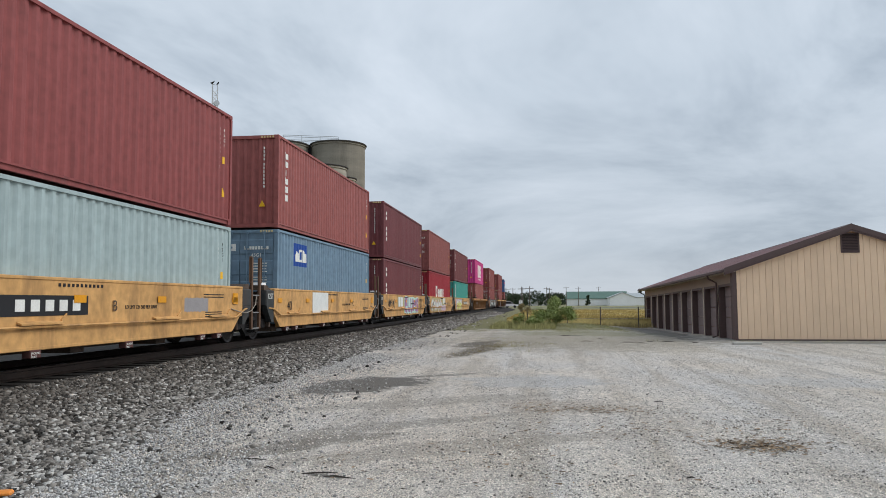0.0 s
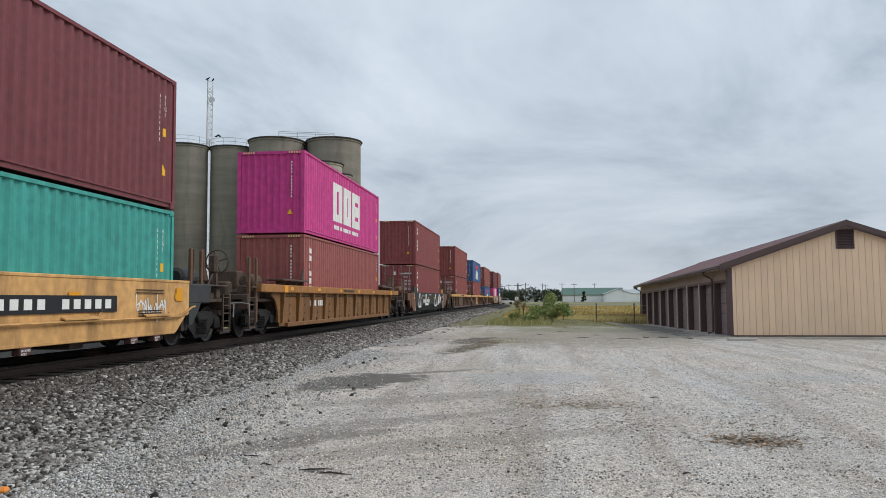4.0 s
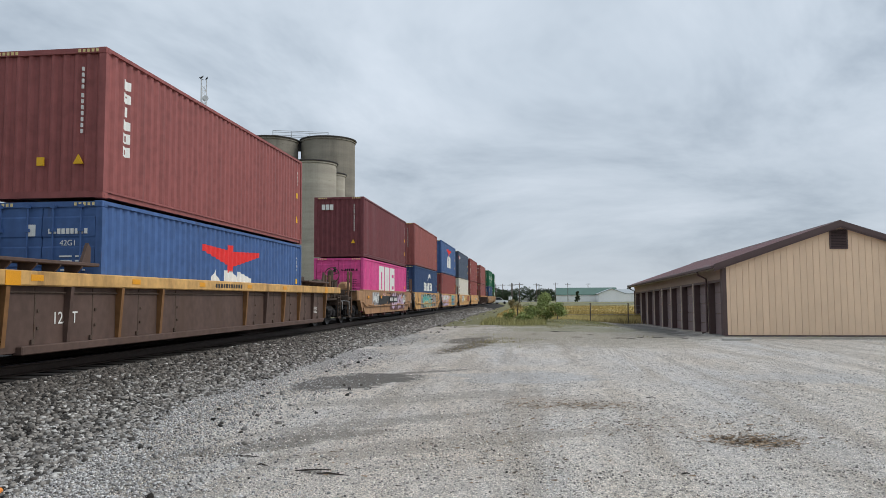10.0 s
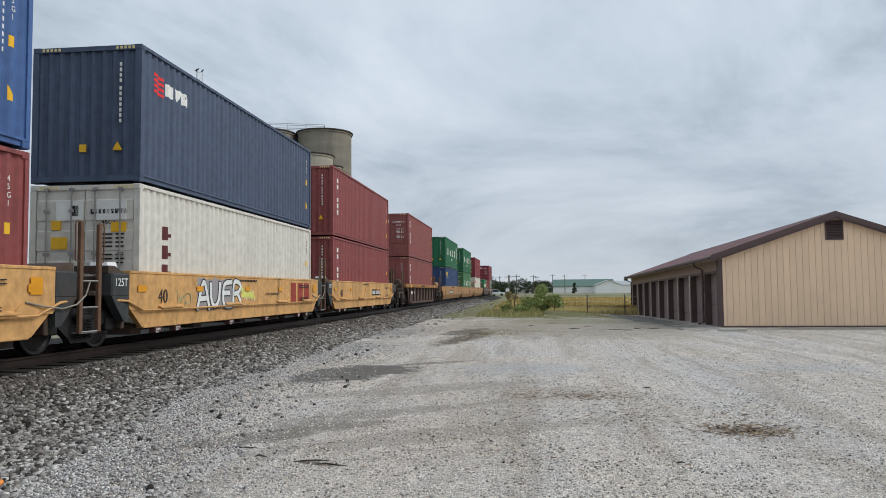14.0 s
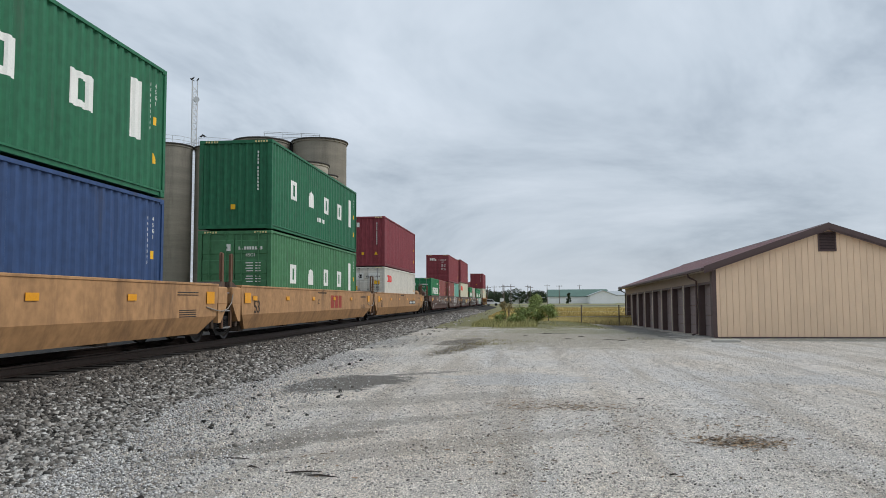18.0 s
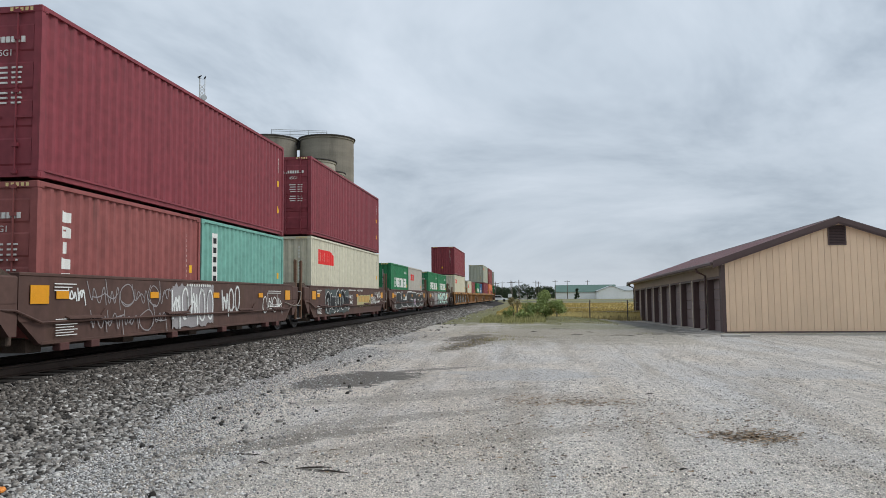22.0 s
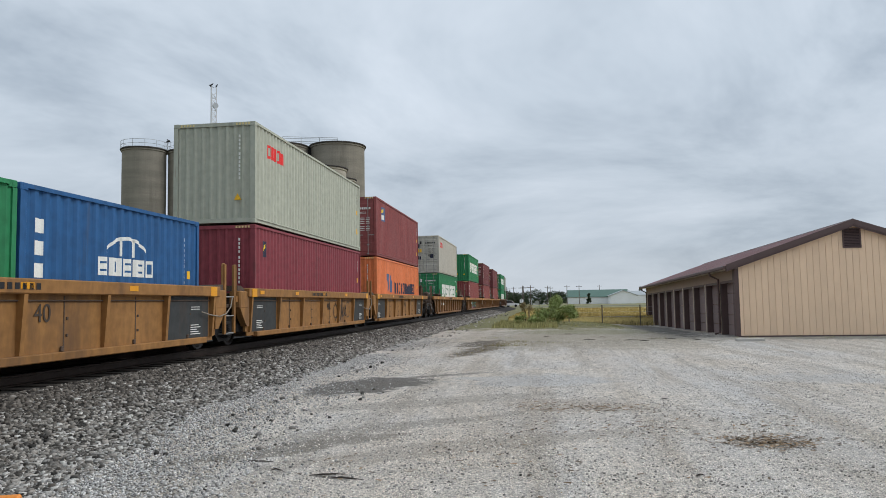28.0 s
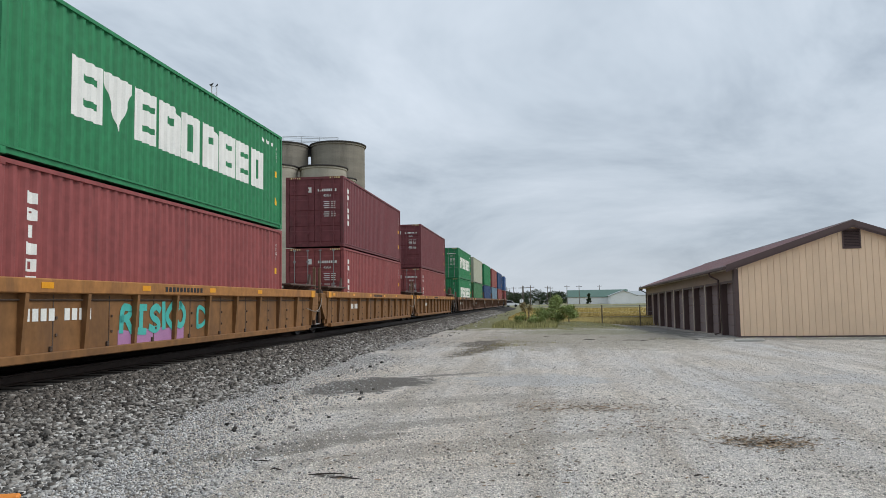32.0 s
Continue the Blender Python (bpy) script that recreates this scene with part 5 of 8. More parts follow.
def letter_strips(kind, a, w, z, h):
    """A plain block the size of one letter: a slab with closed slits, a ring, a wedge or a tent, standing for it."""
    k = w * 0.34
    if kind == 0:      # slab with two thin closed slits
        return [(a, a + w * 0.36, z, z + h), (a + w * 0.86, a + w, z, z + h), (a + w * 0.36, a + w * 0.86, z, z + h * 0.22),
                (a + w * 0.36, a + w * 0.86, z + h * 0.34, z + h * 0.64), (a + w * 0.36, a + w * 0.86, z + h * 0.76, z + h)]
    if kind == 7:      # slab with one closed slit high up and a raked side
        return [(a, a + w * 0.34, z, z + h), (a + w * 0.34, a + w * 0.66, z, z + h * 0.58), (a + w * 0.34, a + w * 0.66, z + h * 0.74, z + h), (a + w * 0.66, a + w, (z, z), (z + h, z + h * 0.82))]
    if kind == 8:      # slab with an upright slit
        return [(a, a + w * 0.42, z, z + h), (a + w * 0.42, a + w * 0.58, z, z + h * 0.24), (a + w * 0.42, a + w * 0.58, z + h * 0.76, z + h), (a + w * 0.58, a + w, z, z + h)]
    if kind == 1:      # wedge
        return [(a, a + w / 2, (z + h * 0.8, z), (z + h, z + h)), (a + w / 2, a + w, (z, z + h * 0.8), (z + h, z + h))]
    if kind == 2:      # ring
        return [(a, a + k, z, z + h), (a + w - k, a + w, z, z + h), (a + k, a + w - k, z, z + h * 0.2), (a + k, a + w - k, z + h * 0.8, z + h)]
    if kind == 3:      # tent
        return [(a, a + w / 2, (z, z), (z + h * 0.55, z + h)), (a + w / 2, a + w, (z, z), (z + h, z + h * 0.55))]
    if kind == 4:      # step
        return [(a, a + w, z, (z + h, z + h * 0.7))]
    if kind == 5:      # slab with one slanting edge
        return [(a, a + w, (z, z), (z + h, z + h * 0.85))]
    return [(a, a + w, z, z + h)]


def block_row(kinds, a, w, gap, z, h):
    out = []
    for i, k in enumerate(kinds):
        out += letter_strips(k, a + i * (w + gap), w, z, h)
    return out


LOGO_RED = material("logo_red", srgb(226, 52, 50), 0.55, 0.12, stain=(0.45, 0.1, 0.1), stain_amount=0.15)
LOGO_BLUE = material("logo_blue", srgb(34, 74, 150), 0.55, 0.1)
LOGO_CYAN = material("logo_cyan", srgb(120, 190, 220), 0.55, 0.1)
LOGO_YELLOW = material("logo_yellow", srgb(238, 200, 60), 0.55, 0.1)


def logo_marks(root, logo, length, h):
    """Company marks as plain coloured shapes in their place and size."""
    def put(name, strips, mat=WHITE_MARK, label=""):
        part(name, on_side(strips, length, h, mat, name), root, label)
    if logo == "vertical":          # tall column of white blocks near the front corner
        st = []
        for i, k in enumerate((5, 7, 6, 5, 2, 8)):
            st += letter_strips(k, 0.70 + (0.08 if k == 6 else 0.0), 0.10 if k == 6 else 0.25, h - 0.62 - i * 0.27, 0.20)
        put("marking", st, label="white column of block marks")
    elif logo == "big_white_row":   # nine large blocks
        put("marking", block_row((0, 1, 0, 7, 2, 7, 0, 0, 8), 1.75, 0.92, 0.085, 1.02, 1.06), label="row of large white block marks")
        put("marking", [(10.6 + i * 0.16, 10.68 + i * 0.16, h - 0.45, h - 0.35) for i in range(6)])
    elif logo == "short_white_row":  # the same on a short box
        put("marking", block_row((0, 1, 0, 7, 2, 7, 0, 0, 8), 1.3, 0.40, 0.06, 1.22, 0.56), label="row of white block marks")
        put("marking", [(4.6 + i * 0.14, 4.67 + i * 0.14, h - 0.5, h - 0.38) for i in range(6)])
    elif logo == "blue_wing":
        put("marking", block_row((3, 7, 5), 4.7, 0.92, 0.06, h - 2.25, 1.15), label="white block marks")
        put("emblem", [(4.45, 5.9, (h - 0.66, h - 0.95), (h - 0.50, h - 0.56)), (5.9, 6.35, (h - 1.16, h - 1.12), (h - 0.42, h - 0.42)), (6.35, 8.3, (h - 0.98, h - 0.62), (h - 0.58, h - 0.50))], LOGO_RED, "red streak emblem")
    elif logo == "one":
        put("marking", block_row((2, 8, 0), 3.85, 1.35, 0.16, 0.82, 1.55), label="three large white block marks")
        put("marking", [(3.95 + i * 0.47, 4.3 + i * 0.47, 0.5, 0.66) for i in range(9)])
    elif logo == "k_row":
        put("marking", block_row((8,), 3.6, 0.75, 0.1, 1.05, 0.85) + block_row((5, 6, 8, 0), 5.0, 0.62, 0.2, 1.05, 0.66), label="white block marks")
    elif logo == "four_spread":
        for i, k in enumerate((2, 3, 2, 2)):
            put("marking", letter_strips(k, 2.05 + i * 2.2, 0.78, 1.24, 0.66))
        put("marking", [(10.75, 11.15, 1.1, 2.35)] + [(5.5 + i * 0.17, 5.62 + i * 0.17, 0.80, 0.96) for i in range(7)])
    elif logo == "sun_row":
        put("marking", block_row((0, 3, 0, 2, 2), 0.75, 0.26, 0.04, h - 0.78, 0.32), LOGO_YELLOW, "yellow block marks")
        put("marking", [(0.95 + i * 0.3, 1.15 + i * 0.3, h - 0.98, h - 0.90) for i in range(5)])
    elif logo == "red_row":
        put("marking", block_row((2, 2, 2, 4), 1.05, 0.33, 0.05, h - 0.86, 0.40), LOGO_RED, "red block marks")
    elif logo == "red_row_mid":
        put("marking", block_row((2, 2, 2, 4), 1.05, 0.5, 0.07, h * 0.66, 0.56), LOGO_RED, "red block marks")
    elif logo == "wave_row":
        put("marking", block_row((2, 5, 3, 6, 2, 0, 5), 4.6, 0.56, 0.1, 1.22, 0.62), label="white block marks")
        put("emblem", [(6.6, 7.4, (h * 0.68, h * 0.80), (h * 0.70, h * 0.88)), (7.4, 8.2, (h * 0.80, h * 0.76), (h * 0.88, h * 0.87))], label="white swoosh emblem")
    elif logo == "square":
        put("emblem", [(1.6, 3.0, h - 1.05, h - 0.3)], LOGO_BLUE, "blue and white square emblem")
        part("emblem", on_side(block_row((3, 2, 4), 1.75, 0.34, 0.06, h - 0.9, 0.42), length, h, WHITE_MARK, "emblem", 0.008), root)
    elif logo == "dome":
        put("marking", block_row((0, 2, 0, 0, 2), 2.1, 0.36, 0.05, 1.22, 0.34), label="white block marks")
        st = []
        for i in range(8):
            a = math.pi * i / 8
            b = math.pi * (i + 1) / 8
            z0, z1 = 0.62 * math.sin(a), 0.62 * math.sin(b)
            st.append((3.1 - 0.72 * math.cos(a), 3.1 - 0.72 * math.cos(b), (1.62 + 0.6 * z0 - 0.07, 1.62 + 0.6 * z1 - 0.07), (1.62 + 0.6 * z0, 1.62 + 0.6 * z1)))
        st += [(2.82, 2.88, 1.6, 1.94), (3.3, 3.36, 1.6, 1.94)]
        put("emblem", st, label="white dome-shaped emblem")
        put("marking", [(0.38, 0.62, h - 0.75 - i * 0.36, h - 0.52 - i * 0.36) for i in range(4)])
    elif logo == "dark_row":
        put("marking", block_row((5, 3, 2, 3, 2, 6, 4, 4, 2, 0, 2), 4.5, 0.48, 0.10, 1.15, 0.62), LOGO_NAVY, "dark blue block marks")
        put("emblem", block_row((1, 3), 2.5, 0.62, 0.02, 1.2, 0.95), LOGO_STEEL, "blue-grey emblem")
    elif logo == "small_row":
        put("marking", block_row((8, 1, 7), 1.15, 0.32, 0.07, h - 0.82, 0.28), label="white block marks")
        put("emblem", [(0.62, 1.05, (h - 0.50 - 0.12 * q, h - 0.56 - 0.12 * q), (h - 0.43 - 0.12 * q, h - 0.49 - 0.12 * q)) for q in range(4)], LOGO_RED, "slanted red stripes")
    elif logo == "shield":
        put("emblem", [(0.66, 0.94, h - 0.88, h - 0.42)], LOGO_NAVY, "small blue and yellow shield")
        part("emblem", on_side([(0.70, 0.90, (h - 0.72, h - 0.62), (h - 0.62, h - 0.50))], length, h, LOGO_YELLOW, "emblem", 0.008), root)
    elif logo == "diamond":
        ring = [(1.0 - 0.2 * math.cos(math.pi * i / 8), 0.2 * math.sin(math.pi * i / 8)) for i in range(9)]
        put("emblem", [(p[0], q[0], (h * 0.74 - p[1], h * 0.74 - q[1]), (h * 0.74 + p[1], h * 0.74 + q[1])) for p, q in zip(ring, ring[1:])], LOGO_CYAN, "pale blue round sticker")
    elif logo == "dark_column":
        put("marking", [(1.1, 1.34, 0.95 + 0.42 * i, 1.25 + 0.42 * i) for i in range(3)] + [(1.34, 1.46, 1.02 + 0.42 * i, 1.10 + 0.42 * i) for i in range(3)], LOGO_MAROON, "dark red column of block marks")
    elif logo == "strip":
        put("panel", [(0.66, 0.98, h - 1.75, h - 0.30)], label="upright white panel with dark marks")
        part("marking", on_side([(0.72, 0.92, h - 0.56 - 0.24 * i, h - 0.42 - 0.24 * i) for i in range(5)], length, h, BLACK_MARK, "marking", 0.008), root)
    elif logo == "panel":
        put("panel", [(1.3, 2.25, h - 1.05, h - 0.35)], LOGO_STEEL, "blue panel with white and yellow marks")
        part("marking", on_side([(1.42, 1.95, h - 0.98, h - 0.74)], length, h, WHITE_MARK, "marking", 0.008), root)
        part("marking", on_side([(1.34, 1.75, (h - 0.68, h - 0.56), (h - 0.50, h - 0.42))], length, h, LOGO_YELLOW, "marking", 0.008), root)


LOGO_MAROON = material("logo_maroon", srgb(92, 44, 44), 0.6, 0.1)
LOGO_NAVY = material("logo_navy", srgb(52, 52, 70), 0.6, 0.1)
LOGO_STEEL = material("logo_steel", srgb(84, 104, 140), 0.6, 0.1)

COLOUR_WORDS = dict(maroon="maroon", dark_maroon="dark maroon", rust_red="rust-red", brown_red="brownish red", red="bright red", plum="plum-red",
                    orange="orange", pink="pink", magenta="magenta", blue="blue", navy="navy blue", slate="slate blue-grey", royal="royal blue",
                    sky_blue="bright blue", blue_grey="blue-grey", pale_grey="pale grey-blue", teal="teal", pale_teal="pale teal", green="green", dark_green="dark green",
                    leaf_green="faded green", white="white", cream="cream", grey_green="pale grey-green", light_grey="light grey")


def container(colour, length, h, face, logo, upper):
    where = "stacked on another container" if upper else "set in a well car"
    size = "forty-foot" if length > 7 else "twenty-foot"
    root = thing("shipping_container", f"{COLOUR_WORDS[colour]} corrugated steel {size} container {where}", "container", "containers on the train")
    part("frame", container_frame(length, h, colour), root)
    part("side_panel", side_panel(length, h, colour), root)
    part("side_panel", side_panel(length, h, colour), root, at=pose(0, 0, 0, 0, 0, 180))
    part("roof_panel", roof_panel(length, h, colour), root)
    e = length / 2
    for x in (-1, 1):
        for y in (-1, 1):
            for z in (0.06, h - 0.06):
                part("corner_casting", casting_mesh(colour), root, at=pose(x * (C_W / 2 - 0.083), y * (e - 0.085), z))
    turn_front, turn_back = pose(0, -e, 0), pose(0, e, 0, 0, 0, 180)
    for m, doors in ((turn_front, face == "d"), (turn_back, face != "d")):
        if not doors:
            part("end_panel", end_panel(h, colour), root, at=m)
            continue
        w = (C_W - 0.28) / 2
        for k in (-1, 1):
            leaf = part("door", door_leaf(h, colour), root, at=m @ pose(k * w / 2, 0, 0))
            for q in (-0.3, 0.26):
                part("lock_rod", lock_rod(h, colour), leaf, at=pose(q, 0.0, 0))
        if m is turn_front:
            part("marking", on_end([(0.30 + 0.09 * i, 0.36 + 0.09 * i, h - 0.62, h - 0.52) for i in range(9)]
                                   + [(0.34 + 0.01 * (i % 3), 0.52, h - 1.06 - 0.085 * i, h - 1.03 - 0.085 * i) for i in range(8) if i != 4]
                                   + [(0.60, 0.84 - 0.03 * (i % 2), h - 1.06 - 0.085 * i, h - 1.03 - 0.085 * i) for i in range(8) if i != 4]
                                   + [(1.35, 1.52, h - 0.66, h - 0.44)], BLACK_MARK if sum(PAINTS[colour]) > 0.9 else WHITE_MARK, "marking"), root, at=m)
            ink = BLACK_MARK if sum(PAINTS[colour]) > 0.9 else WHITE_MARK
            code = "22G1" if length < 7 else "45G1" if h > 2.7 else "42G1"
            part("lettering", cached(("code", code, ink.name), lambda: word_mesh(code, 0.15, ink)), root, at=m @ pose(C_W / 2 - 0.85, 0.012, h - 0.84, 90, 0, 0))
            if colour == "white":
                part("sticker", on_end([(0.30, 0.95, h - 0.75, h - 0.35), (1.25, 1.85, h - 0.75, h - 0.35)], WHITE_MARK, "sticker"), root, "white rounded panel", at=m)
                part("sticker", on_end([(0.30, 0.62, h - 1.0, h - 0.8), (1.6, 1.95, h - 1.35, h - 1.1), (1.75, 1.95, h - 0.95, h - 0.75)], YELLOW_MARK, "sticker"), root, "yellow sticker", at=m)
            if colour == "light_grey":
                part("marking", on_end([(1.45, 1.75, h - 0.95, h - 0.65), (0.4, 0.68, h - 1.75, h - 1.45), (1.4, 1.7, h - 1.85, h - 1.6)], LOGO_NAVY, "marking"), root, "dark square stickers", at=m)
                part("sticker", on_end([(1.35, 1.7, h - 1.3, h - 1.05)], YELLOW_MARK, "sticker"), root, "yellow warning sticker", at=m)
    if face != "d":
        number = [(0.45, 0.485, h - 0.45 - 0.115 * i, h - 0.375 - 0.115 * i) for i in range(4)] + [(0.45, 0.485, h - 0.5 - 0.115 * i, h - 0.425 - 0.115 * i) for i in range(4, 11)]
        part("marking", on_end(number, WHITE_MARK, "marking"), root, "white column of marks", at=turn_front)
        look_no = (len(MOVING) * 7 + len(colour)) % 4
        if look_no != 1:
            part("sticker", cached("warn", lambda: Shape().prism([(C_W / 2 - 0.62, 0.66), (C_W / 2 - 0.42, 0.66), (C_W / 2 - 0.52, 0.84)], -0.004, 0.03, "y").mesh("sticker", YELLOW_MARK)), root, "yellow warning triangle", at=turn_front)
        if look_no in (0, 1):
            part("sticker", cached("warn2", lambda: on_end([(1.22, 1.36, 0.64, 0.80)], YELLOW_MARK, "sticker")), root, "yellow warning sticker", at=turn_front)
    part("stripe", cached(("stripe", h), lambda: on_end([(0.16 + 0.09 * i, 0.21 + 0.09 * i, h - 0.09, h - 0.03) for i in range(5)]
                                                        + [(C_W - 0.62 + 0.09 * i, C_W - 0.57 + 0.09 * i, h - 0.09, h - 0.03) for i in range(5)], HAZARD, "stripe")), root, at=turn_front)
    tail = [(length - 0.64, length - 0.575, h - 0.5 - 0.12 * i, h - 0.43 - 0.12 * i) for i in range(9)]
    part("marking", cached(("tail", length, h), lambda: on_side(tail, length, h, WHITE_MARK, "marking")), root)
    if length > 7:
        code = "45G1" if h > 2.7 else "42G1"
        ink = BLACK_MARK if sum(PAINTS[colour]) > 0.9 else WHITE_MARK
        for k, ch in enumerate(code):
            part("lettering", cached(("char", ch, ink.name), lambda: word_mesh(ch, 0.13, ink)), root, at=pose(C_W / 2 - 0.026, length / 2 - 0.475, h - 0.52 - 0.13 * k, 90, 0, 90))
    for k, low in ((0, h - 1.35), (1, h * 0.24)):
        part("sticker", cached(("tail_sticker", length, h, k), lambda: on_side([(length - 0.50, length - 0.34, low, low + 0.18 if k == 0 else (low + 0.24, low + 0.04))],
                                                                              length, h, YELLOW_MARK, "sticker")), root, "small yellow warning sticker")
    if logo:
        logo_marks(root, logo, length, h)
    if logo == "end_word":
        part("marking", on_end([(1.5 + 0.2 * i, 1.66 + 0.2 * i, h - 0.62, h - 0.36) for i in range(3)], WHITE_MARK, "marking"), root, at=turn_front)
    return root


HAZARD = material("pale_hazard_stripe", srgb(220, 200, 140), 0.6, 0.1)


# ---------------------------------------------------------------- the train: well cars
WHEEL_R = 0.457


def wheelset_mesh():
    def build():
        sh = Shape()
        for k in (-1, 1):
            prof = [(0.0, 0.16), (0.07, 0.16), (0.085, 0.10), (0.035, 0.12), (0.025, 0.36), (0.05, 0.39), (0.06, WHEEL_R - 0.02), (0.05, WHEEL_R),
                    (-0.05, WHEEL_R + 0.004), (-0.062, WHEEL_R + 0.025), (-0.08, WHEEL_R + 0.02), (-0.075, 0.39), (-0.03, 0.36), (-0.04, 0.16), (0.0, 0.16)]
            n = 24
            vs = [(k * (0.7525 + a), r * math.cos(2 * math.pi * i / n), r * math.sin(2 * math.pi * i / n)) for a, r in prof for i in range(n)]
            m = len(prof)
            sh.add(vs, [(j * n + i, j * n + (i + 1) % n, (j + 1) * n + (i + 1) % n, (j + 1) * n + i) for j in range(m - 1) for i in range(n)])
            for q in range(3):
                a = q * 2.094
                sh.tube([(k * 0.845, 0.06 * math.cos(a), 0.06 * math.sin(a)), (k * 0.875, 0.06 * math.cos(a), 0.06 * math.sin(a))], 0.018, 5)
        sh.tube([(-0.98, 0, 0), (0.98, 0, 0)], 0.085, 10)
        sh.tube([(-1.0, 0, 0), (-0.86, 0, 0)], 0.12, 12)
        sh.tube([(0.86, 0, 0), (1.0, 0, 0)], 0.12, 12)
        return sh.mesh("wheelset", WHEEL)
    return cached("wheelset", build)


WHEEL = material("worn_wheel_steel", (0.028, 0.025, 0.024), 0.38, 0.4, 5, 40, 0.1, metal=0.5)
TRUCK = material("dusty_truck_iron", (0.02, 0.018, 0.018), 0.8, 0.4, 4, 40, 0.3, stain=RUST, stain_amount=0.3)


def side_frame_mesh():
    def build():
        sh = Shape()
        out = [(-1.12, 0.36), (-1.12, 0.62), (-0.95, 0.66), (-0.55, 0.78), (0.55, 0.78), (0.95, 0.66), (1.12, 0.62), (1.12, 0.36), (0.98, 0.34),
               (0.93, 0.50), (0.76, 0.52), (0.36, 0.24), (0.30, 0.16), (-0.30, 0.16), (-0.36, 0.24), (-0.76, 0.52), (-0.93, 0.50), (-0.98, 0.34)]
        sh.prism(out, 0.93, 1.06)
        for k in (-1, 1):
            sh.box(0.90, 1.12, k * 0.89 - 0.14, k * 0.89 + 0.14, 0.34, 0.60, 0.03)
        for y in (-0.16, 0.0, 0.16):
            for i in range(6):
                z = 0.24 + i * 0.055
                sh.tube([(1.10 + 0.06 * math.cos(a), y + 0.06 * math.sin(a), z + 0.009 * q) for q, a in enumerate(i * 1.05 for i in range(7))], 0.012, 4)
        sh.box(0.9, 1.16, -0.27, 0.27, 0.57, 0.66, 0.02)
        return sh.mesh("side_frame", TRUCK)
    return cached("sideframe", build)


WHEELS = []


def truck(car, at_y):
    bol = part("truck", cached("bolster", lambda: Shape().box(-1.1, 1.1, -0.2, 0.2, 0.5, 0.72, 0.03).box(-0.3, 0.3, -0.3, 0.3, 0.6, 0.85, 0.05).mesh("truck", TRUCK)),
               car, "four-wheel truck, dark and dusty", pose(0, at_y, 0))
    part("side_frame", side_frame_mesh(), bol)
    part("side_frame", side_frame_mesh(), bol, at=pose(0, 0, 0, 0, 0, 180))
    for y in (-0.89, 0.89):
        WHEELS.append((part("wheelset", wheelset_mesh(), bol, at=pose(0, y, WHEEL_R)), car, at_y + y, y))


def smooth_side(hw, colour, z0, z1):
    """Plate side with a flat top chord, an inset skirt, a long pipe rail, hinged flaps and jacking pads."""
    def build():
        sh = Shape()
        zm = z0 + 0.36
        sh.prism([(-hw, zm + 0.05), (-hw + 0.05, zm), (hw - 0.05, zm), (hw, zm + 0.05), (hw, z1), (-hw, z1)], 1.24, 1.33)
        sh.prism([(-hw + 0.1, zm), (-hw + 0.55, z0), (hw - 0.55, z0), (hw - 0.1, zm)], 1.20, 1.305)
        sh.box(1.16, 1.345, -hw, hw, z1 - 0.02, z1 + 0.04, 0.012)
        sh.box(1.16, 1.31, -hw + 0.6, hw - 0.6, z0 - 0.03, z0 + 0.03, 0.01)
        return sh.mesh("side_sill", car_paint(colour))
    return cached(("smooth", hw, colour, z0, z1), build)


def pipe_rail(hw, colour, z0):
    def build():
        zm = z0 + 0.34
        pts = [(1.30, -hw - 0.5, zm + 0.22), (1.36, -hw - 0.1, zm + 0.2), (1.37, -hw + 0.5, zm), (1.37, hw - 0.5, zm), (1.36, hw + 0.1, zm + 0.2), (1.30, hw + 0.4, zm + 0.22)]
        return Shape().tube(pts, 0.024, 6).mesh("pipe_rail", car_paint(colour))
    return cached(("pipe", hw, colour, z0), build)


def flap_mesh(colour):
    return cached(("flap", colour), lambda: Shape().prism([(1.33, 0.0), (1.42, -0.03), (1.42, -0.005), (1.33, 0.03)], -0.52, 0.52, "y")
                  .prism([(0.52, 0.01), (0.66, 0.12), (0.66, 0.15), (0.52, 0.04)], 1.33, 1.36).mesh("flap", car_paint(colour)))


def pad_mesh():
    return cached("pad", lambda: Shape().box(1.18, 1.33, -0.13, 0.13, -0.13, 0.0, 0.01).mesh("jacking_pad", material("dull_red_pad", (0.10, 0.045, 0.04), 0.8, 0.2)))


def low_side(hw, colour, z0, z1):
    """Later plate side with a raked lower half and raked ends."""
    def build():
        sh = Shape()
        zm = z0 + 0.42
        a, b = -hw, hw
        sh.add([(1.33, a, z1), (1.33, b, z1), (1.33, b - 0.1, zm), (1.33, a + 0.1, zm), (1.14, b - 0.75, z0), (1.14, a + 0.75, z0),
                (1.2, a, z1), (1.2, b, z1), (1.2, b - 0.1, zm), (1.2, a + 0.1, zm), (1.06, b - 0.75, z0), (1.06, a + 0.75, z0)],
               [(0, 3, 2, 1), (3, 5, 4, 2), (6, 7, 8, 9), (9, 8, 10, 11), (0, 1, 7, 6), (5, 11, 10, 4), (0, 6, 9, 3), (3, 9, 11, 5), (1, 2, 8, 7), (2, 4, 10, 8)])
        sh.box(1.15, 1.35, a, b, z1 - 0.01, z1 + 0.05, 0.012)
        return sh.mesh("side_sill", car_paint(colour))
    return cached(("low", hw, colour, z0, z1), build)


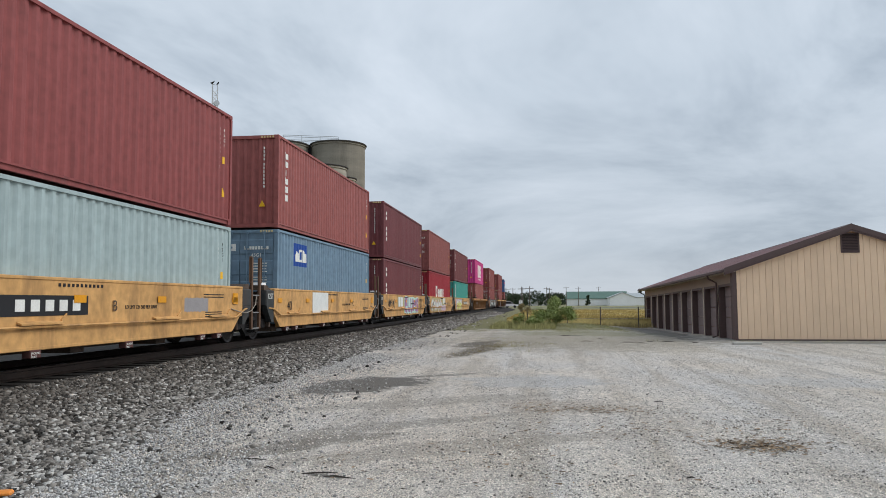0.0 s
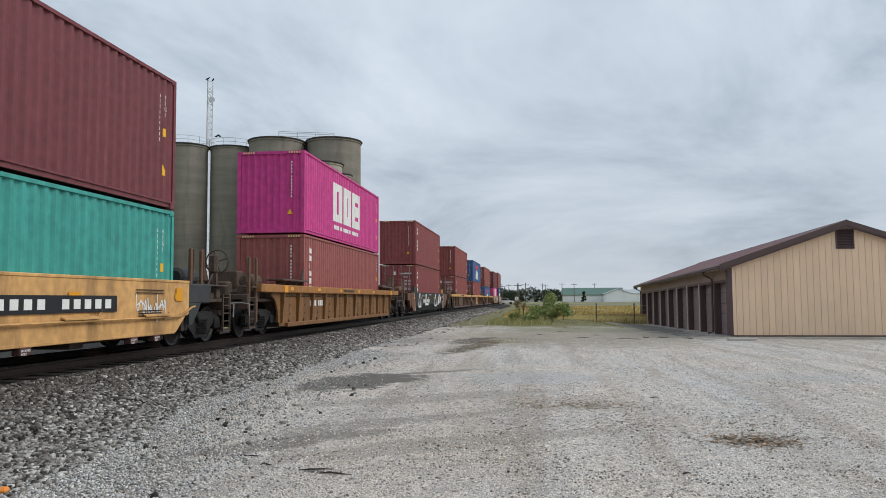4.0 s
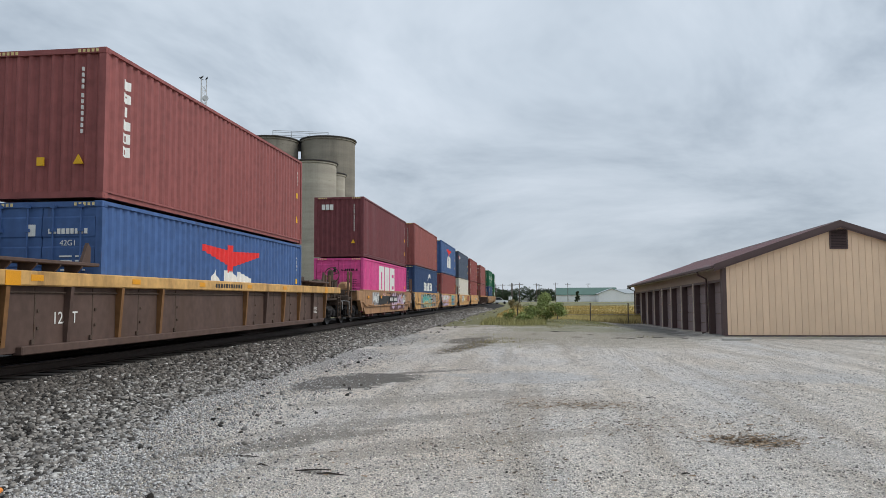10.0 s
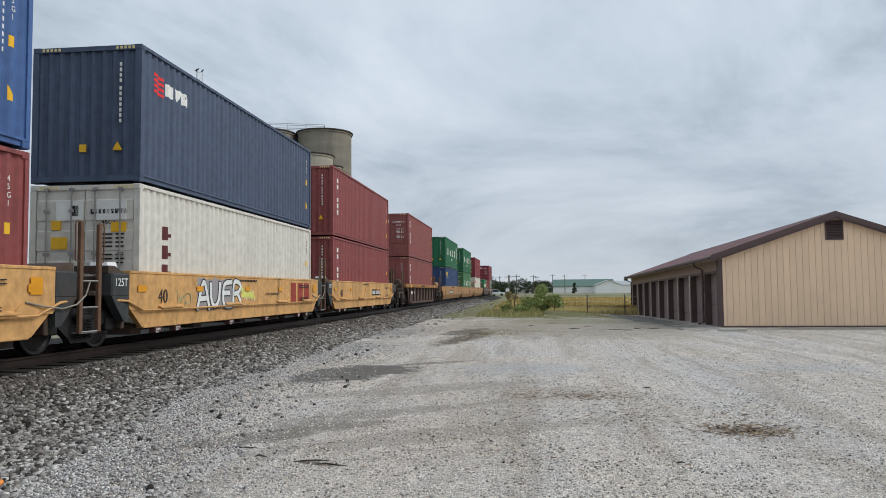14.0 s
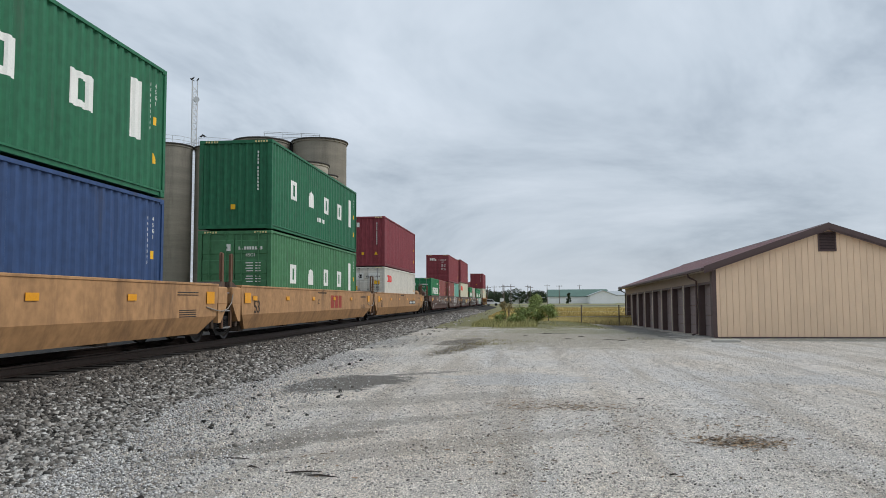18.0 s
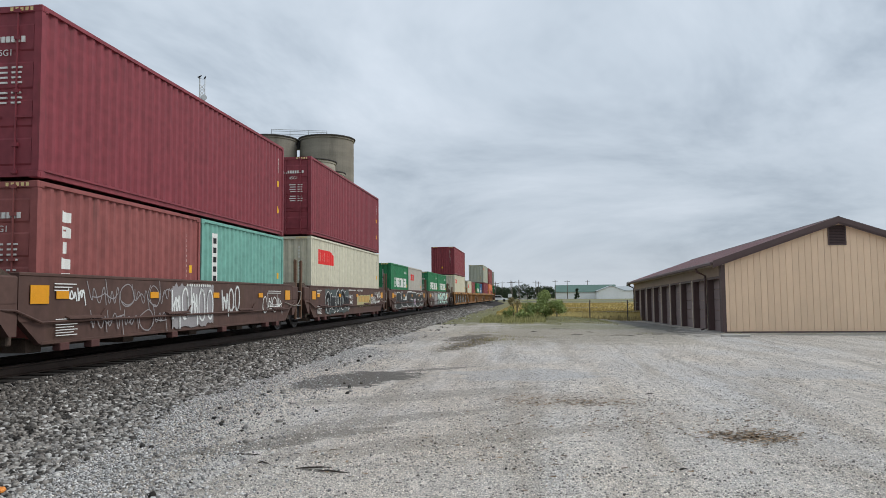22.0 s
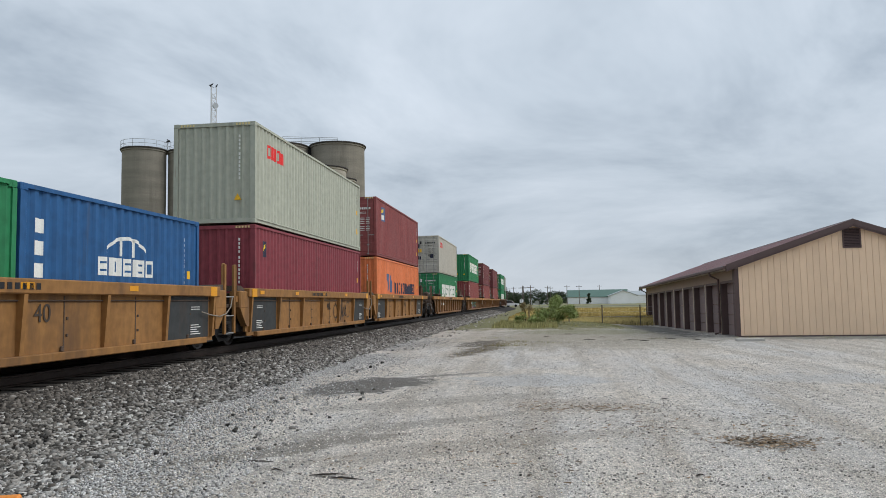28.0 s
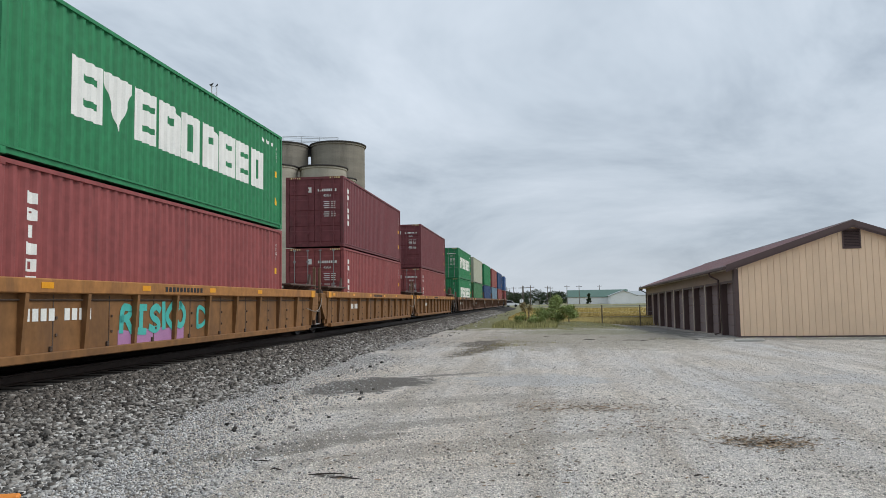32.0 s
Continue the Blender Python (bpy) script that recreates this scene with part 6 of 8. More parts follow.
def ribbed_side(hw, colour, z0, z1):
    """Thin web over a bottom chord; the deep top chord is a part of its own."""
    def build():
        sh = Shape()
        sh.box(1.22, 1.25, -hw, hw, z0, z1 - 0.05)
        sh.box(1.18, 1.36, -hw + 0.5, hw - 0.5, z0 - 0.04, z0 + 0.10, 0.015)
        return sh.mesh("side_sill", car_paint(colour))
    return cached(("ribbed", hw, colour, z0, z1), build)


def chord_mesh(hw, colour, z1, front, back):
    """Deep top chord; front and back: how far it runs on past the well."""
    return cached(("chord", hw, colour, front, back), lambda: Shape().box(1.13, 1.40, -hw - front, hw + back, z1 - 0.24, z1, 0.02).mesh("top_chord", car_paint(colour)))


def conduit_mesh(hw, z1):
    return cached(("conduit", hw), lambda: Shape().tube([(1.275, -hw + 0.2, z1 - 0.34), (1.275, hw - 0.2, z1 - 0.34)], 0.014, 5).mesh("conduit", DECK))


def rib_mesh(colour, z0, z1):
    return cached(("rib", colour, z0, z1), lambda: Shape().prism([(1.25, z0 + 0.1), (1.32, z0 + 0.1), (1.385, z1 - 0.24), (1.25, z1 - 0.24)], -0.045, 0.045, "y")
                  .mesh("rib", car_paint(colour)))


def seam_mesh(z0, z1):
    """A weld seam with two bolts and a drain notch."""
    def build():
        sh = Shape().box(1.25, 1.256, -0.014, 0.014, z0 + 0.12, z1 - 0.26)
        for z in (0.34, 0.62):
            sh.box(1.25, 1.272, 0.05, 0.10, z0 + z, z0 + z + 0.05, 0.006)
        return sh.box(1.25, 1.29, -0.10, -0.03, z0 + 0.10, z0 + 0.19, 0.01).mesh("seam", DECK)
    return cached(("seam", z0, z1), build)


def walkway_mesh(colour):
    """A narrow plate on gussets over the end of the top chord."""
    def build():
        sh = Shape().box(0.9, 1.44, -1.5, 1.1, 0.27, 0.33, 0.01)
        for y in (-1.2, -0.6, 0.0, 0.6):
            sh.prism([(1.10, 0.0), (1.16, 0.0), (1.42, 0.24), (1.42, 0.28), (1.10, 0.28)], y - 0.02, y + 0.02, "y")
        sh.prism([(0.85, 0.3), (1.1, 0.3), (1.1, 0.62), (1.02, 0.7), (0.85, 0.36)], 1.2, 1.26)
        return sh.mesh("walkway", car_paint(colour))
    return cached(("walkway", colour), build)


def stile_mesh(y, z0, z1, d, colour="dark_brown"):
    """A flat upright bar with a bent hoop on its outer edge."""
    sh = Shape().box(1.18, 1.25, y - 0.05, y + 0.05, z0, z1, 0.01)
    sh.tube([(1.215, y, z1 - 0.72), (1.215, y + 0.15 * d, z1 - 0.70), (1.215, y + 0.16 * d, z1 - 0.05), (1.215, y + 0.13 * d, z1 + 0.01), (1.215, y, z1 + 0.01)], 0.016, 6)
    return sh.mesh("grab_post", car_paint(colour))


def rung_mesh(half):
    sh = Shape()
    for z in (0.36, 0.80, 1.28):
        sh.tube([(1.225, -half, z), (1.225, half, z)], 0.018, 6)
    sh.box(1.05, 1.22, -half, half, 0.33, 0.36)
    return sh.mesh("rung", GALV_DULL)


def end_gear(car, y, d, colour, coupled, ribbed, tone):
    """Deck, bulkhead, ladder, grab posts and coupler at one end; d is -1 for the leading end."""
    key = ("gear", d, coupled, tone, colour, ribbed)

    def Y(a, b):
        return (min(d * a, d * b), max(d * a, d * b))
    reach = 2.55 if coupled else 0.95
    at = pose(0, y, 0)

    def deck():
        sh = Shape()
        sh.box(-1.1, 1.1, *Y(0, reach), 1.0, 1.10, 0.02)
        sh.box(-0.45, 0.45, *Y(-0.1, reach), 0.62, 1.0, 0.03)
        sh.box(-1.2, 1.2, *Y(-0.06, 0.06), 0.35, 1.40, 0.02)
        if coupled:
            sh.box(-1.25, 1.25, *Y(reach - 0.12, reach), 0.80, 1.22, 0.02)
        return sh.mesh("end_platform", DECK)
    part("end_platform", cached((*key, "deck"), deck), car, "dark grimy end platform", at)

    size = 0.62 if not coupled else 1.75 if colour == "brown" else 1.15

    def block(k):
        sh = Shape()
        sh.box(*sorted((k * 1.02, k * 1.335)), *Y(0.0, size), 0.98, 1.44, 0.03)
        sh.prism([(d * 0.02, 0.50), (d * 0.02, 1.0), (d * 0.62, 1.0), (d * 0.45, 0.78), (d * 0.18, 0.50)], k * 1.16, k * 1.33)
        return sh.mesh("end_block", car_paint(tone))

    def arch(k):
        """End of the web, cut back in an arc over the wheels."""
        arc = [(d * (0.75 - 0.62 * math.cos(a)), 0.36 + 0.8 * math.sin(a)) for a in (math.pi / 2 * q / 7 for q in range(8))]
        return Shape().prism([(d * 0.0, 0.36)] + arc + [(d * 0.75, 1.30), (d * 0.0, 1.30)], k * 1.20, k * 1.26).mesh("end_web", car_paint(tone))
    for k in (-1, 1):
        if ribbed:
            part("end_web", cached((*key, "arch", k), lambda: arch(k)), car, at=at)
        if not (ribbed and coupled):
            part("end_block", cached((*key, "block", k), lambda: block(k)), car, at=at)
    p = d * (reach - 0.12)
    if coupled:
        for off in ((p, p - 0.55 * d) if d < 0 else (0.28, 0.84)):
            post = cached((*key, "post", off), lambda: stile_mesh(off, 0.42 if d < 0 else 1.1, 1.98 if ribbed and colour != "rust_brown" else 2.25, d))
            part("grab_post", post, car, "upright brown steel post with a hoop", at)

    def ladder():
        sh = Shape()
        for q in (0.02, 0.44):
            sh.box(1.22, 1.26, d * (reach - 0.06 - q) - 0.02, d * (reach - 0.06 - q) + 0.02, 0.28, 1.2)
        for r in range(5):
            sh.tube([(1.24, d * (reach - 0.08), 0.32 + 0.2 * r), (1.24, d * (reach - 0.5), 0.32 + 0.2 * r)], 0.016, 5)
        sh.box(1.1, 1.27, min(d * (reach - 0.06), d * (reach - 0.52)), max(d * (reach - 0.06), d * (reach - 0.52)), 0.26, 0.30)
        return sh.mesh("ladder", DECK)
    if coupled:
        part("ladder", cached((*key, "ladder"), ladder), car, "short dark side ladder", at)
        part("uncoupling_lever", cached((*key, "lever"), lambda: Shape().tube([(1.3, d * (reach + 0.02), 0.62), (1.3, d * (reach + 0.06), 0.95), (1.1, d * (reach + 0.08), 0.98), (0.3, d * (reach + 0.12), 0.96)], 0.018, 6)
             .mesh("uncoupling_lever", GALV_DULL)), car, "bent steel uncoupling lever", at)

        def pipes():
            sh = Shape()
            rnd = random.Random(5 + int(d))
            for k in range(5):
                xx, zz = rnd.uniform(0.1, 1.1), rnd.uniform(1.15, 1.42)
                sh.tube([(xx, d * 0.2, zz), (xx + rnd.uniform(-0.1, 0.1), d * 1.1, zz + 0.05), (xx + rnd.uniform(-0.2, 0.2), d * (reach - 0.3), zz - 0.08), (xx, d * (reach - 0.1), zz - 0.2)], rnd.uniform(0.014, 0.03), 6)
            for k in range(4):
                a, b = rnd.uniform(0.3, reach - 0.5), rnd.uniform(0.5, 1.05)
                sh.box(b - 0.1, b + 0.12, *Y(a, a + rnd.uniform(0.12, 0.35)), 1.1, 1.1 + rnd.uniform(0.12, 0.4), 0.02)
            sh.box(1.0, 1.28, *Y(0.3, reach - 0.2), 1.40, 1.44, 0.008)
            return sh.mesh("piping", DECK)
        part("piping", cached((*key, "pipes"), pipes), car, "rusty brake piping and brackets", at)
    else:
        part("guide", cached((*key, "guide"), lambda: Shape().prism([(d * 0.05, 1.44), (d * 0.62, 1.44), (d * 0.62, 1.58), (d * 0.40, 1.58)], 0.55, 1.25)
             .mesh("guide", DECK)), car, "rusty container guide", at)
    if coupled:
        part("coupler", cached((*key, "coupler"), lambda: Shape().box(-0.12, 0.12, *Y(reach, reach + 0.75), 0.72, 0.95, 0.03).box(-0.2, 0.16, *Y(reach + 0.55, reach + 0.9), 0.68, 1.0, 0.05)
             .tube([(0.35, d * reach, 0.8), (0.38, d * (reach + 0.3), 0.45), (0.3, d * (reach + 0.72), 0.35)], 0.03, 6).mesh("coupler", DARK_METAL)), car, "knuckle coupler with air hose", at)
        part("air_reservoir", cached((*key, "tank"), lambda: Shape().tube([(0.7, d * 0.55, 1.62), (0.7, d * 0.62, 1.62), (0.7, d * 1.35, 1.62), (0.7, d * 1.42, 1.62)], [0.14, 0.22, 0.22, 0.14], 14)
             .box(0.55, 0.85, *Y(0.7, 0.8), 1.1, 1.45).box(0.55, 0.85, *Y(1.15, 1.25), 1.1, 1.45).mesh("air_reservoir", DECK if ribbed else car_paint(tone))), car, "dusty air reservoir", at)
        part("brake_valve", cached((*key, "valve"), lambda: Shape().box(0.0, 0.35, *Y(1.5, 1.9), 1.1, 1.6, 0.05).mesh("brake_valve", DECK)), car, "boxy brake valve", at)
        part("equipment_box", cached((*key, "box"), lambda: Shape().box(-0.6, 0.2, *Y(0.35, 0.85), 1.1, 1.95, 0.03).mesh("equipment_box", DECK)), car, "dark upright equipment box", at)
        if d > 0:
            yw = d * (reach - 0.02)

            def brake():
                sh = Shape()
                sh.tube([(0.86 + 0.31 * math.cos(a), yw, 2.06 + 0.31 * math.sin(a)) for a in (2 * math.pi * i / 18 for i in range(19))], 0.02, 6)
                for a in (0.3, 1.87, 3.44, 5.01):
                    sh.tube([(0.86, yw - 0.04 * d, 2.06), (0.86 + 0.3 * math.cos(a), yw, 2.06 + 0.3 * math.sin(a))], 0.016, 5)
                sh.tube([(0.86, yw - 0.16 * d, 2.06), (0.86, yw - 0.02 * d, 2.06)], 0.07, 8)
                sh.box(0.74, 0.98, *Y(reach - 0.34, reach - 0.16), 1.74, 2.26, 0.06)
                sh.box(0.76, 0.82, *Y(reach - 0.30, reach - 0.2), 1.1, 1.75).box(0.9, 0.96, *Y(reach - 0.30, reach - 0.2), 1.1, 1.75)
                sh.tube([(0.86, d * (reach - 0.28), 1.74), (0.86, d * (reach - 0.85), 1.14)], 0.03, 6)
                return sh.mesh("brake_wheel", DECK)
            part("brake_wheel", cached((*key, "wheel"), brake), car, "dark spoked hand brake wheel on a stand", at)
        truck(car, y + d * 1.15)


DECK = material("grimy_deck", (0.085, 0.06, 0.045), 0.8, 0.4, 3, 40, 0.3, stain=RUST, stain_amount=0.35)
CAR_WORDS = dict(old_yellow="dull yellow", ochre="ochre yellow", yellow="yellow", rusty_yellow="rusty yellow", tan="tan", brown="dark brown", black="black and rust", dark_brown="dirty brown", rust_brown="rust-brown")


def well_car(kind, colour, hw, joint_front, joint_back, gap_back, web, painted, seat):
    """One unit of a double-stack car; joint: 'c' coupled, 'a' shared truck at an articulation."""
    ribbed = kind == "rib"
    z0, z1 = (0.24, 1.52) if ribbed else (0.36, 1.46)
    words = "ribbed" if ribbed else "smooth-sided"
    extra = " covered in spray paint" if painted else ""
    root = thing("well_car", f"{CAR_WORDS[colour]} {words} steel well car{extra} carrying containers", "rail car", "cars of the train")
    low = kind == "plate" and colour in ("tan", "black")
    for turn in (0, 180):
        if ribbed:
            sill = part("side_sill", ribbed_side(hw, web, z0, z1), root, at=pose(0, 0, 0, 0, 0, turn))
            runs = [1.9 if j == "c" else 0.15 for j in (joint_front, joint_back)]
            part("top_chord", chord_mesh(hw, colour, z1, *(runs if turn == 0 else runs[::-1])), root, at=pose(0, 0, 0, 0, 0, turn))
            bay = 2.2 if colour == "ochre" else 1.55
            n = round(2 * hw / bay)
            for k in range(n + 1):
                if colour == "rusty_yellow" and -2.55 < -hw + 0.12 + k * (2 * hw - 0.24) / n < 0.2:
                    continue
                part("rib", rib_mesh("web_tan" if web == "web_brown" and colour == "rusty_yellow" and k % 3 != 1 else web, z0, z1), sill, at=Matrix.Translation((0, -hw + 0.12 + k * (2 * hw - 0.24) / n, 0)))
            for k in range(n):
                if colour == "rusty_yellow" and -2.55 < -hw + 0.12 + (k + 0.5) * (2 * hw - 0.24) / n < 0.3:
                    continue
                part("seam", seam_mesh(z0, z1), sill, at=Matrix.Translation((0, -hw + 0.12 + (k + 0.5) * (2 * hw - 0.24) / n, 0)))
            part("conduit", conduit_mesh(hw, z1), sill)
            if hw > 8:
                part("walkway", walkway_mesh("web_brown"), root, at=pose(0, 0, z1 - 0.14, 0, 0, turn) @ pose(0, -hw + 1.3, 0))
                part("walkway", walkway_mesh("web_brown"), root, at=pose(0, 0, z1 - 0.14, 0, 0, turn) @ pose(0, hw - 1.1, 0))
        elif low:
            part("side_sill", low_side(hw, colour, z0 - 0.1, z1), root, at=pose(0, 0, 0, 0, 0, turn))
        else:
            sill = part("side_sill", smooth_side(hw, colour, z0, z1), root, at=pose(0, 0, 0, 0, 0, turn))
            part("pipe_rail", pipe_rail(hw, colour, z0), sill)
            for y in (-hw + 1.7, -hw + 5.2, hw - 4.1, hw - 1.5):
                part("flap", flap_mesh(colour), sill, at=Matrix.Translation((0, y, z0 + 0.40)))
            for y in (-hw + 1.2, -hw + 2.1, -1.5, 1.2, hw - 2.3, hw - 1.4):
                part("jacking_pad", pad_mesh(), sill, at=Matrix.Translation((0, y, z0 - 0.02)))
                if colour == "yellow":
                    for word, z in (("JACKING", -0.07), ("PORT", -0.125)):
                        part("lettering", cached(("word", word), lambda: word_mesh(word, 0.052, WHITE_MARK)), sill, at=pose(1.333, y - 0.11, z0 - 0.02 + z, 90, 0, 90))
    floor = Shape()
    for k in range(5):
        y = -hw + 0.8 + k * (2 * hw - 1.6) / 4
        floor.box(-1.04, 1.04, y - 0.2, y + 0.2, 0.20, seat - 0.004, 0.01)
    floor.box(-0.25, 0.25, -hw + 0.3, hw - 0.3, 0.2, 0.27)
    part("floor_beam", cached(("floor", hw, seat), lambda: floor.mesh("floor_beam", DECK)), root)
    tone = web if ribbed and web != colour else "tan" if colour == "tan" else "dark_brown" if colour == "black" else "end_black" if colour == "yellow" else "black" if colour == "black" else colour
    end_gear(root, -hw, -1, colour, joint_front == "c", ribbed, tone)
    end_gear(root, hw, 1, colour, joint_back == "c", ribbed, tone)
    if joint_back == "a":
        truck(root, hw + gap_back / 2)
        for d in (-1, 1):
            part("grab_post", cached(("stile", d, colour == "ochre"), lambda: stile_mesh(0.29 * d, 0.34, 2.1 if colour == "ochre" else 2.34, d, "ochre" if colour == "ochre" else "dark_brown")), root, "upright steel post with a hoop", pose(0, hw + gap_back / 2, 0))
        part("rung", cached("rung", lambda: rung_mesh(0.29)), root, "thin steel rungs between two posts", pose(0, hw + gap_back / 2, 0))
        part("air_hose", cached("hose", lambda: Shape().tube([(1.34, -0.75, 0.92), (1.37, -0.3, 0.84), (1.38, 0.15, 0.80), (1.37, 0.55, 0.86), (1.35, 0.85, 1.02), (1.33, 1.0, 1.26)], 0.015, 6)
             .mesh("air_hose", material("dusty_hose", (0.26, 0.23, 0.19), 0.8, 0.2))), root, "dusty looped air hose", pose(0, hw, 0))
    return root, z0, z1


def car_mark(root, rects, mat, name="marking", label="", x=1.334):
    """Flat paint on a plate side; rects (a0, a1, z0, z1) along from the middle of the car."""
    sh = Shape()
    for a0, a1, b0, b1 in rects:
        sh.box(x - 0.004, x + 0.004, a0, a1, b0, b1)
    part(name, sh.mesh(name, mat), root, label)


def word_mesh(body, size, mat):
    cu = bpy.data.curves.new("number", "FONT")
    cu.body, cu.size, cu.extrude, cu.align_x = body, size, 0.002, "LEFT"
    tmp = bpy.data.objects.new("number", cu)
    me = bpy.data.meshes.new_from_object(tmp)
    bpy.data.objects.remove(tmp)
    me.materials.clear()
    me.materials.append(mat)
    return me


def text_mark(root, body, y, z, size, mat, x=1.342):
    part("lettering", word_mesh(body, size, mat), root, at=Matrix.Translation((x, y, z)) @ Euler((radians(90), 0, radians(90))).to_matrix().to_4x4())


def paint_colour(name, rgb):
    return material("spray_" + name, srgb(*rgb), 0.5, 0.12, 4, 40, 0.0)


# strokes of sprayed capitals in a unit box
STROKES = {
    "A": [[(0, 0), (0.42, 1), (0.58, 1), (1, 0)], [(0.22, 0.36), (0.78, 0.36)]],
    "B": [[(0.08, 0), (0.08, 1), (0.7, 0.96), (0.86, 0.76), (0.6, 0.54), (0.1, 0.5)], [(0.5, 0.54), (0.95, 0.32), (0.75, 0.04), (0.08, 0)]],
    "C": [[(0.95, 0.78), (0.65, 1), (0.2, 0.86), (0.05, 0.48), (0.2, 0.12), (0.6, 0), (0.95, 0.2)]],
    "D": [[(0.08, 0), (0.08, 1), (0.6, 0.95), (0.95, 0.5), (0.6, 0.03), (0.08, 0)]],
    "E": [[(0.95, 1), (0.2, 0.96), (0.06, 0.52), (0.2, 0.04), (0.95, 0)], [(0.1, 0.52), (0.75, 0.54)]],
    "F": [[(0.95, 1), (0.1, 0.96), (0.08, 0)], [(0.1, 0.52), (0.75, 0.54)]],
    "G": [[(0.95, 0.84), (0.6, 1), (0.15, 0.82), (0.05, 0.45), (0.25, 0.06), (0.75, 0.02), (0.95, 0.42), (0.55, 0.44)]],
    "H": [[(0.08, 0), (0.08, 1)], [(0.92, 0), (0.92, 1)], [(0.08, 0.48), (0.92, 0.54)]],
    "I": [[(0.5, 0), (0.5, 1)], [(0.15, 1), (0.85, 1)], [(0.15, 0), (0.85, 0)]],
    "K": [[(0.08, 0), (0.08, 1)], [(0.95, 1), (0.2, 0.5), (0.98, 0)]],
    "L": [[(0.1, 1), (0.08, 0.05), (0.95, 0.02)]],
    "M": [[(0, 0), (0.12, 1), (0.5, 0.4), (0.88, 1), (1, 0)]],
    "N": [[(0.05, 0), (0.08, 1), (0.9, 0.02), (0.95, 1)]],
    "O": [[(0.5, 1), (0.1, 0.78), (0.05, 0.3), (0.45, 0), (0.9, 0.24), (0.92, 0.74), (0.5, 1), (0.3, 0.95)]],
    "P": [[(0.08, 0), (0.1, 1), (0.7, 0.98), (0.95, 0.72), (0.65, 0.46), (0.1, 0.44)]],
    "R": [[(0.08, 0), (0.1, 1), (0.7, 0.98), (0.9, 0.74), (0.62, 0.5), (0.15, 0.46)], [(0.5, 0.48), (0.98, 0)]],
    "S": [[(0.95, 0.86), (0.55, 1), (0.1, 0.8), (0.3, 0.54), (0.8, 0.42), (0.92, 0.16), (0.5, 0), (0.05, 0.14)]],
    "T": [[(0, 0.96), (1, 1)], [(0.5, 1), (0.48, 0)]],
    "U": [[(0.06, 1), (0.08, 0.25), (0.4, 0), (0.85, 0.2), (0.94, 1)]],
    "V": [[(0, 1), (0.48, 0), (1, 1)]],
    "W": [[(0, 1), (0.22, 0), (0.5, 0.6), (0.78, 0), (1, 1)]],
    "X": [[(0, 0), (1, 1)], [(0, 1), (1, 0)]],
    "Z": [[(0, 0.98), (0.95, 1), (0.05, 0.02), (1, 0)]],
    "2": [[(0.05, 0.75), (0.4, 1), (0.9, 0.8), (0.7, 0.45), (0.05, 0.02), (0.95, 0)]],
    "0": [[(0.5, 1), (0.08, 0.7), (0.1, 0.2), (0.5, 0), (0.9, 0.25), (0.9, 0.75), (0.5, 1)]],
}


def rounded(pts, times=2):
    """Corner cutting that keeps both ends."""
    for _ in range(times):
        out = [pts[0]]
        for a, b in zip(pts, pts[1:]):
            out += [(0.75 * a[0] + 0.25 * b[0], 0.75 * a[1] + 0.25 * b[1]), (0.25 * a[0] + 0.75 * b[0], 0.25 * a[1] + 0.75 * b[1])]
        pts = out + [pts[-1]]
    return pts


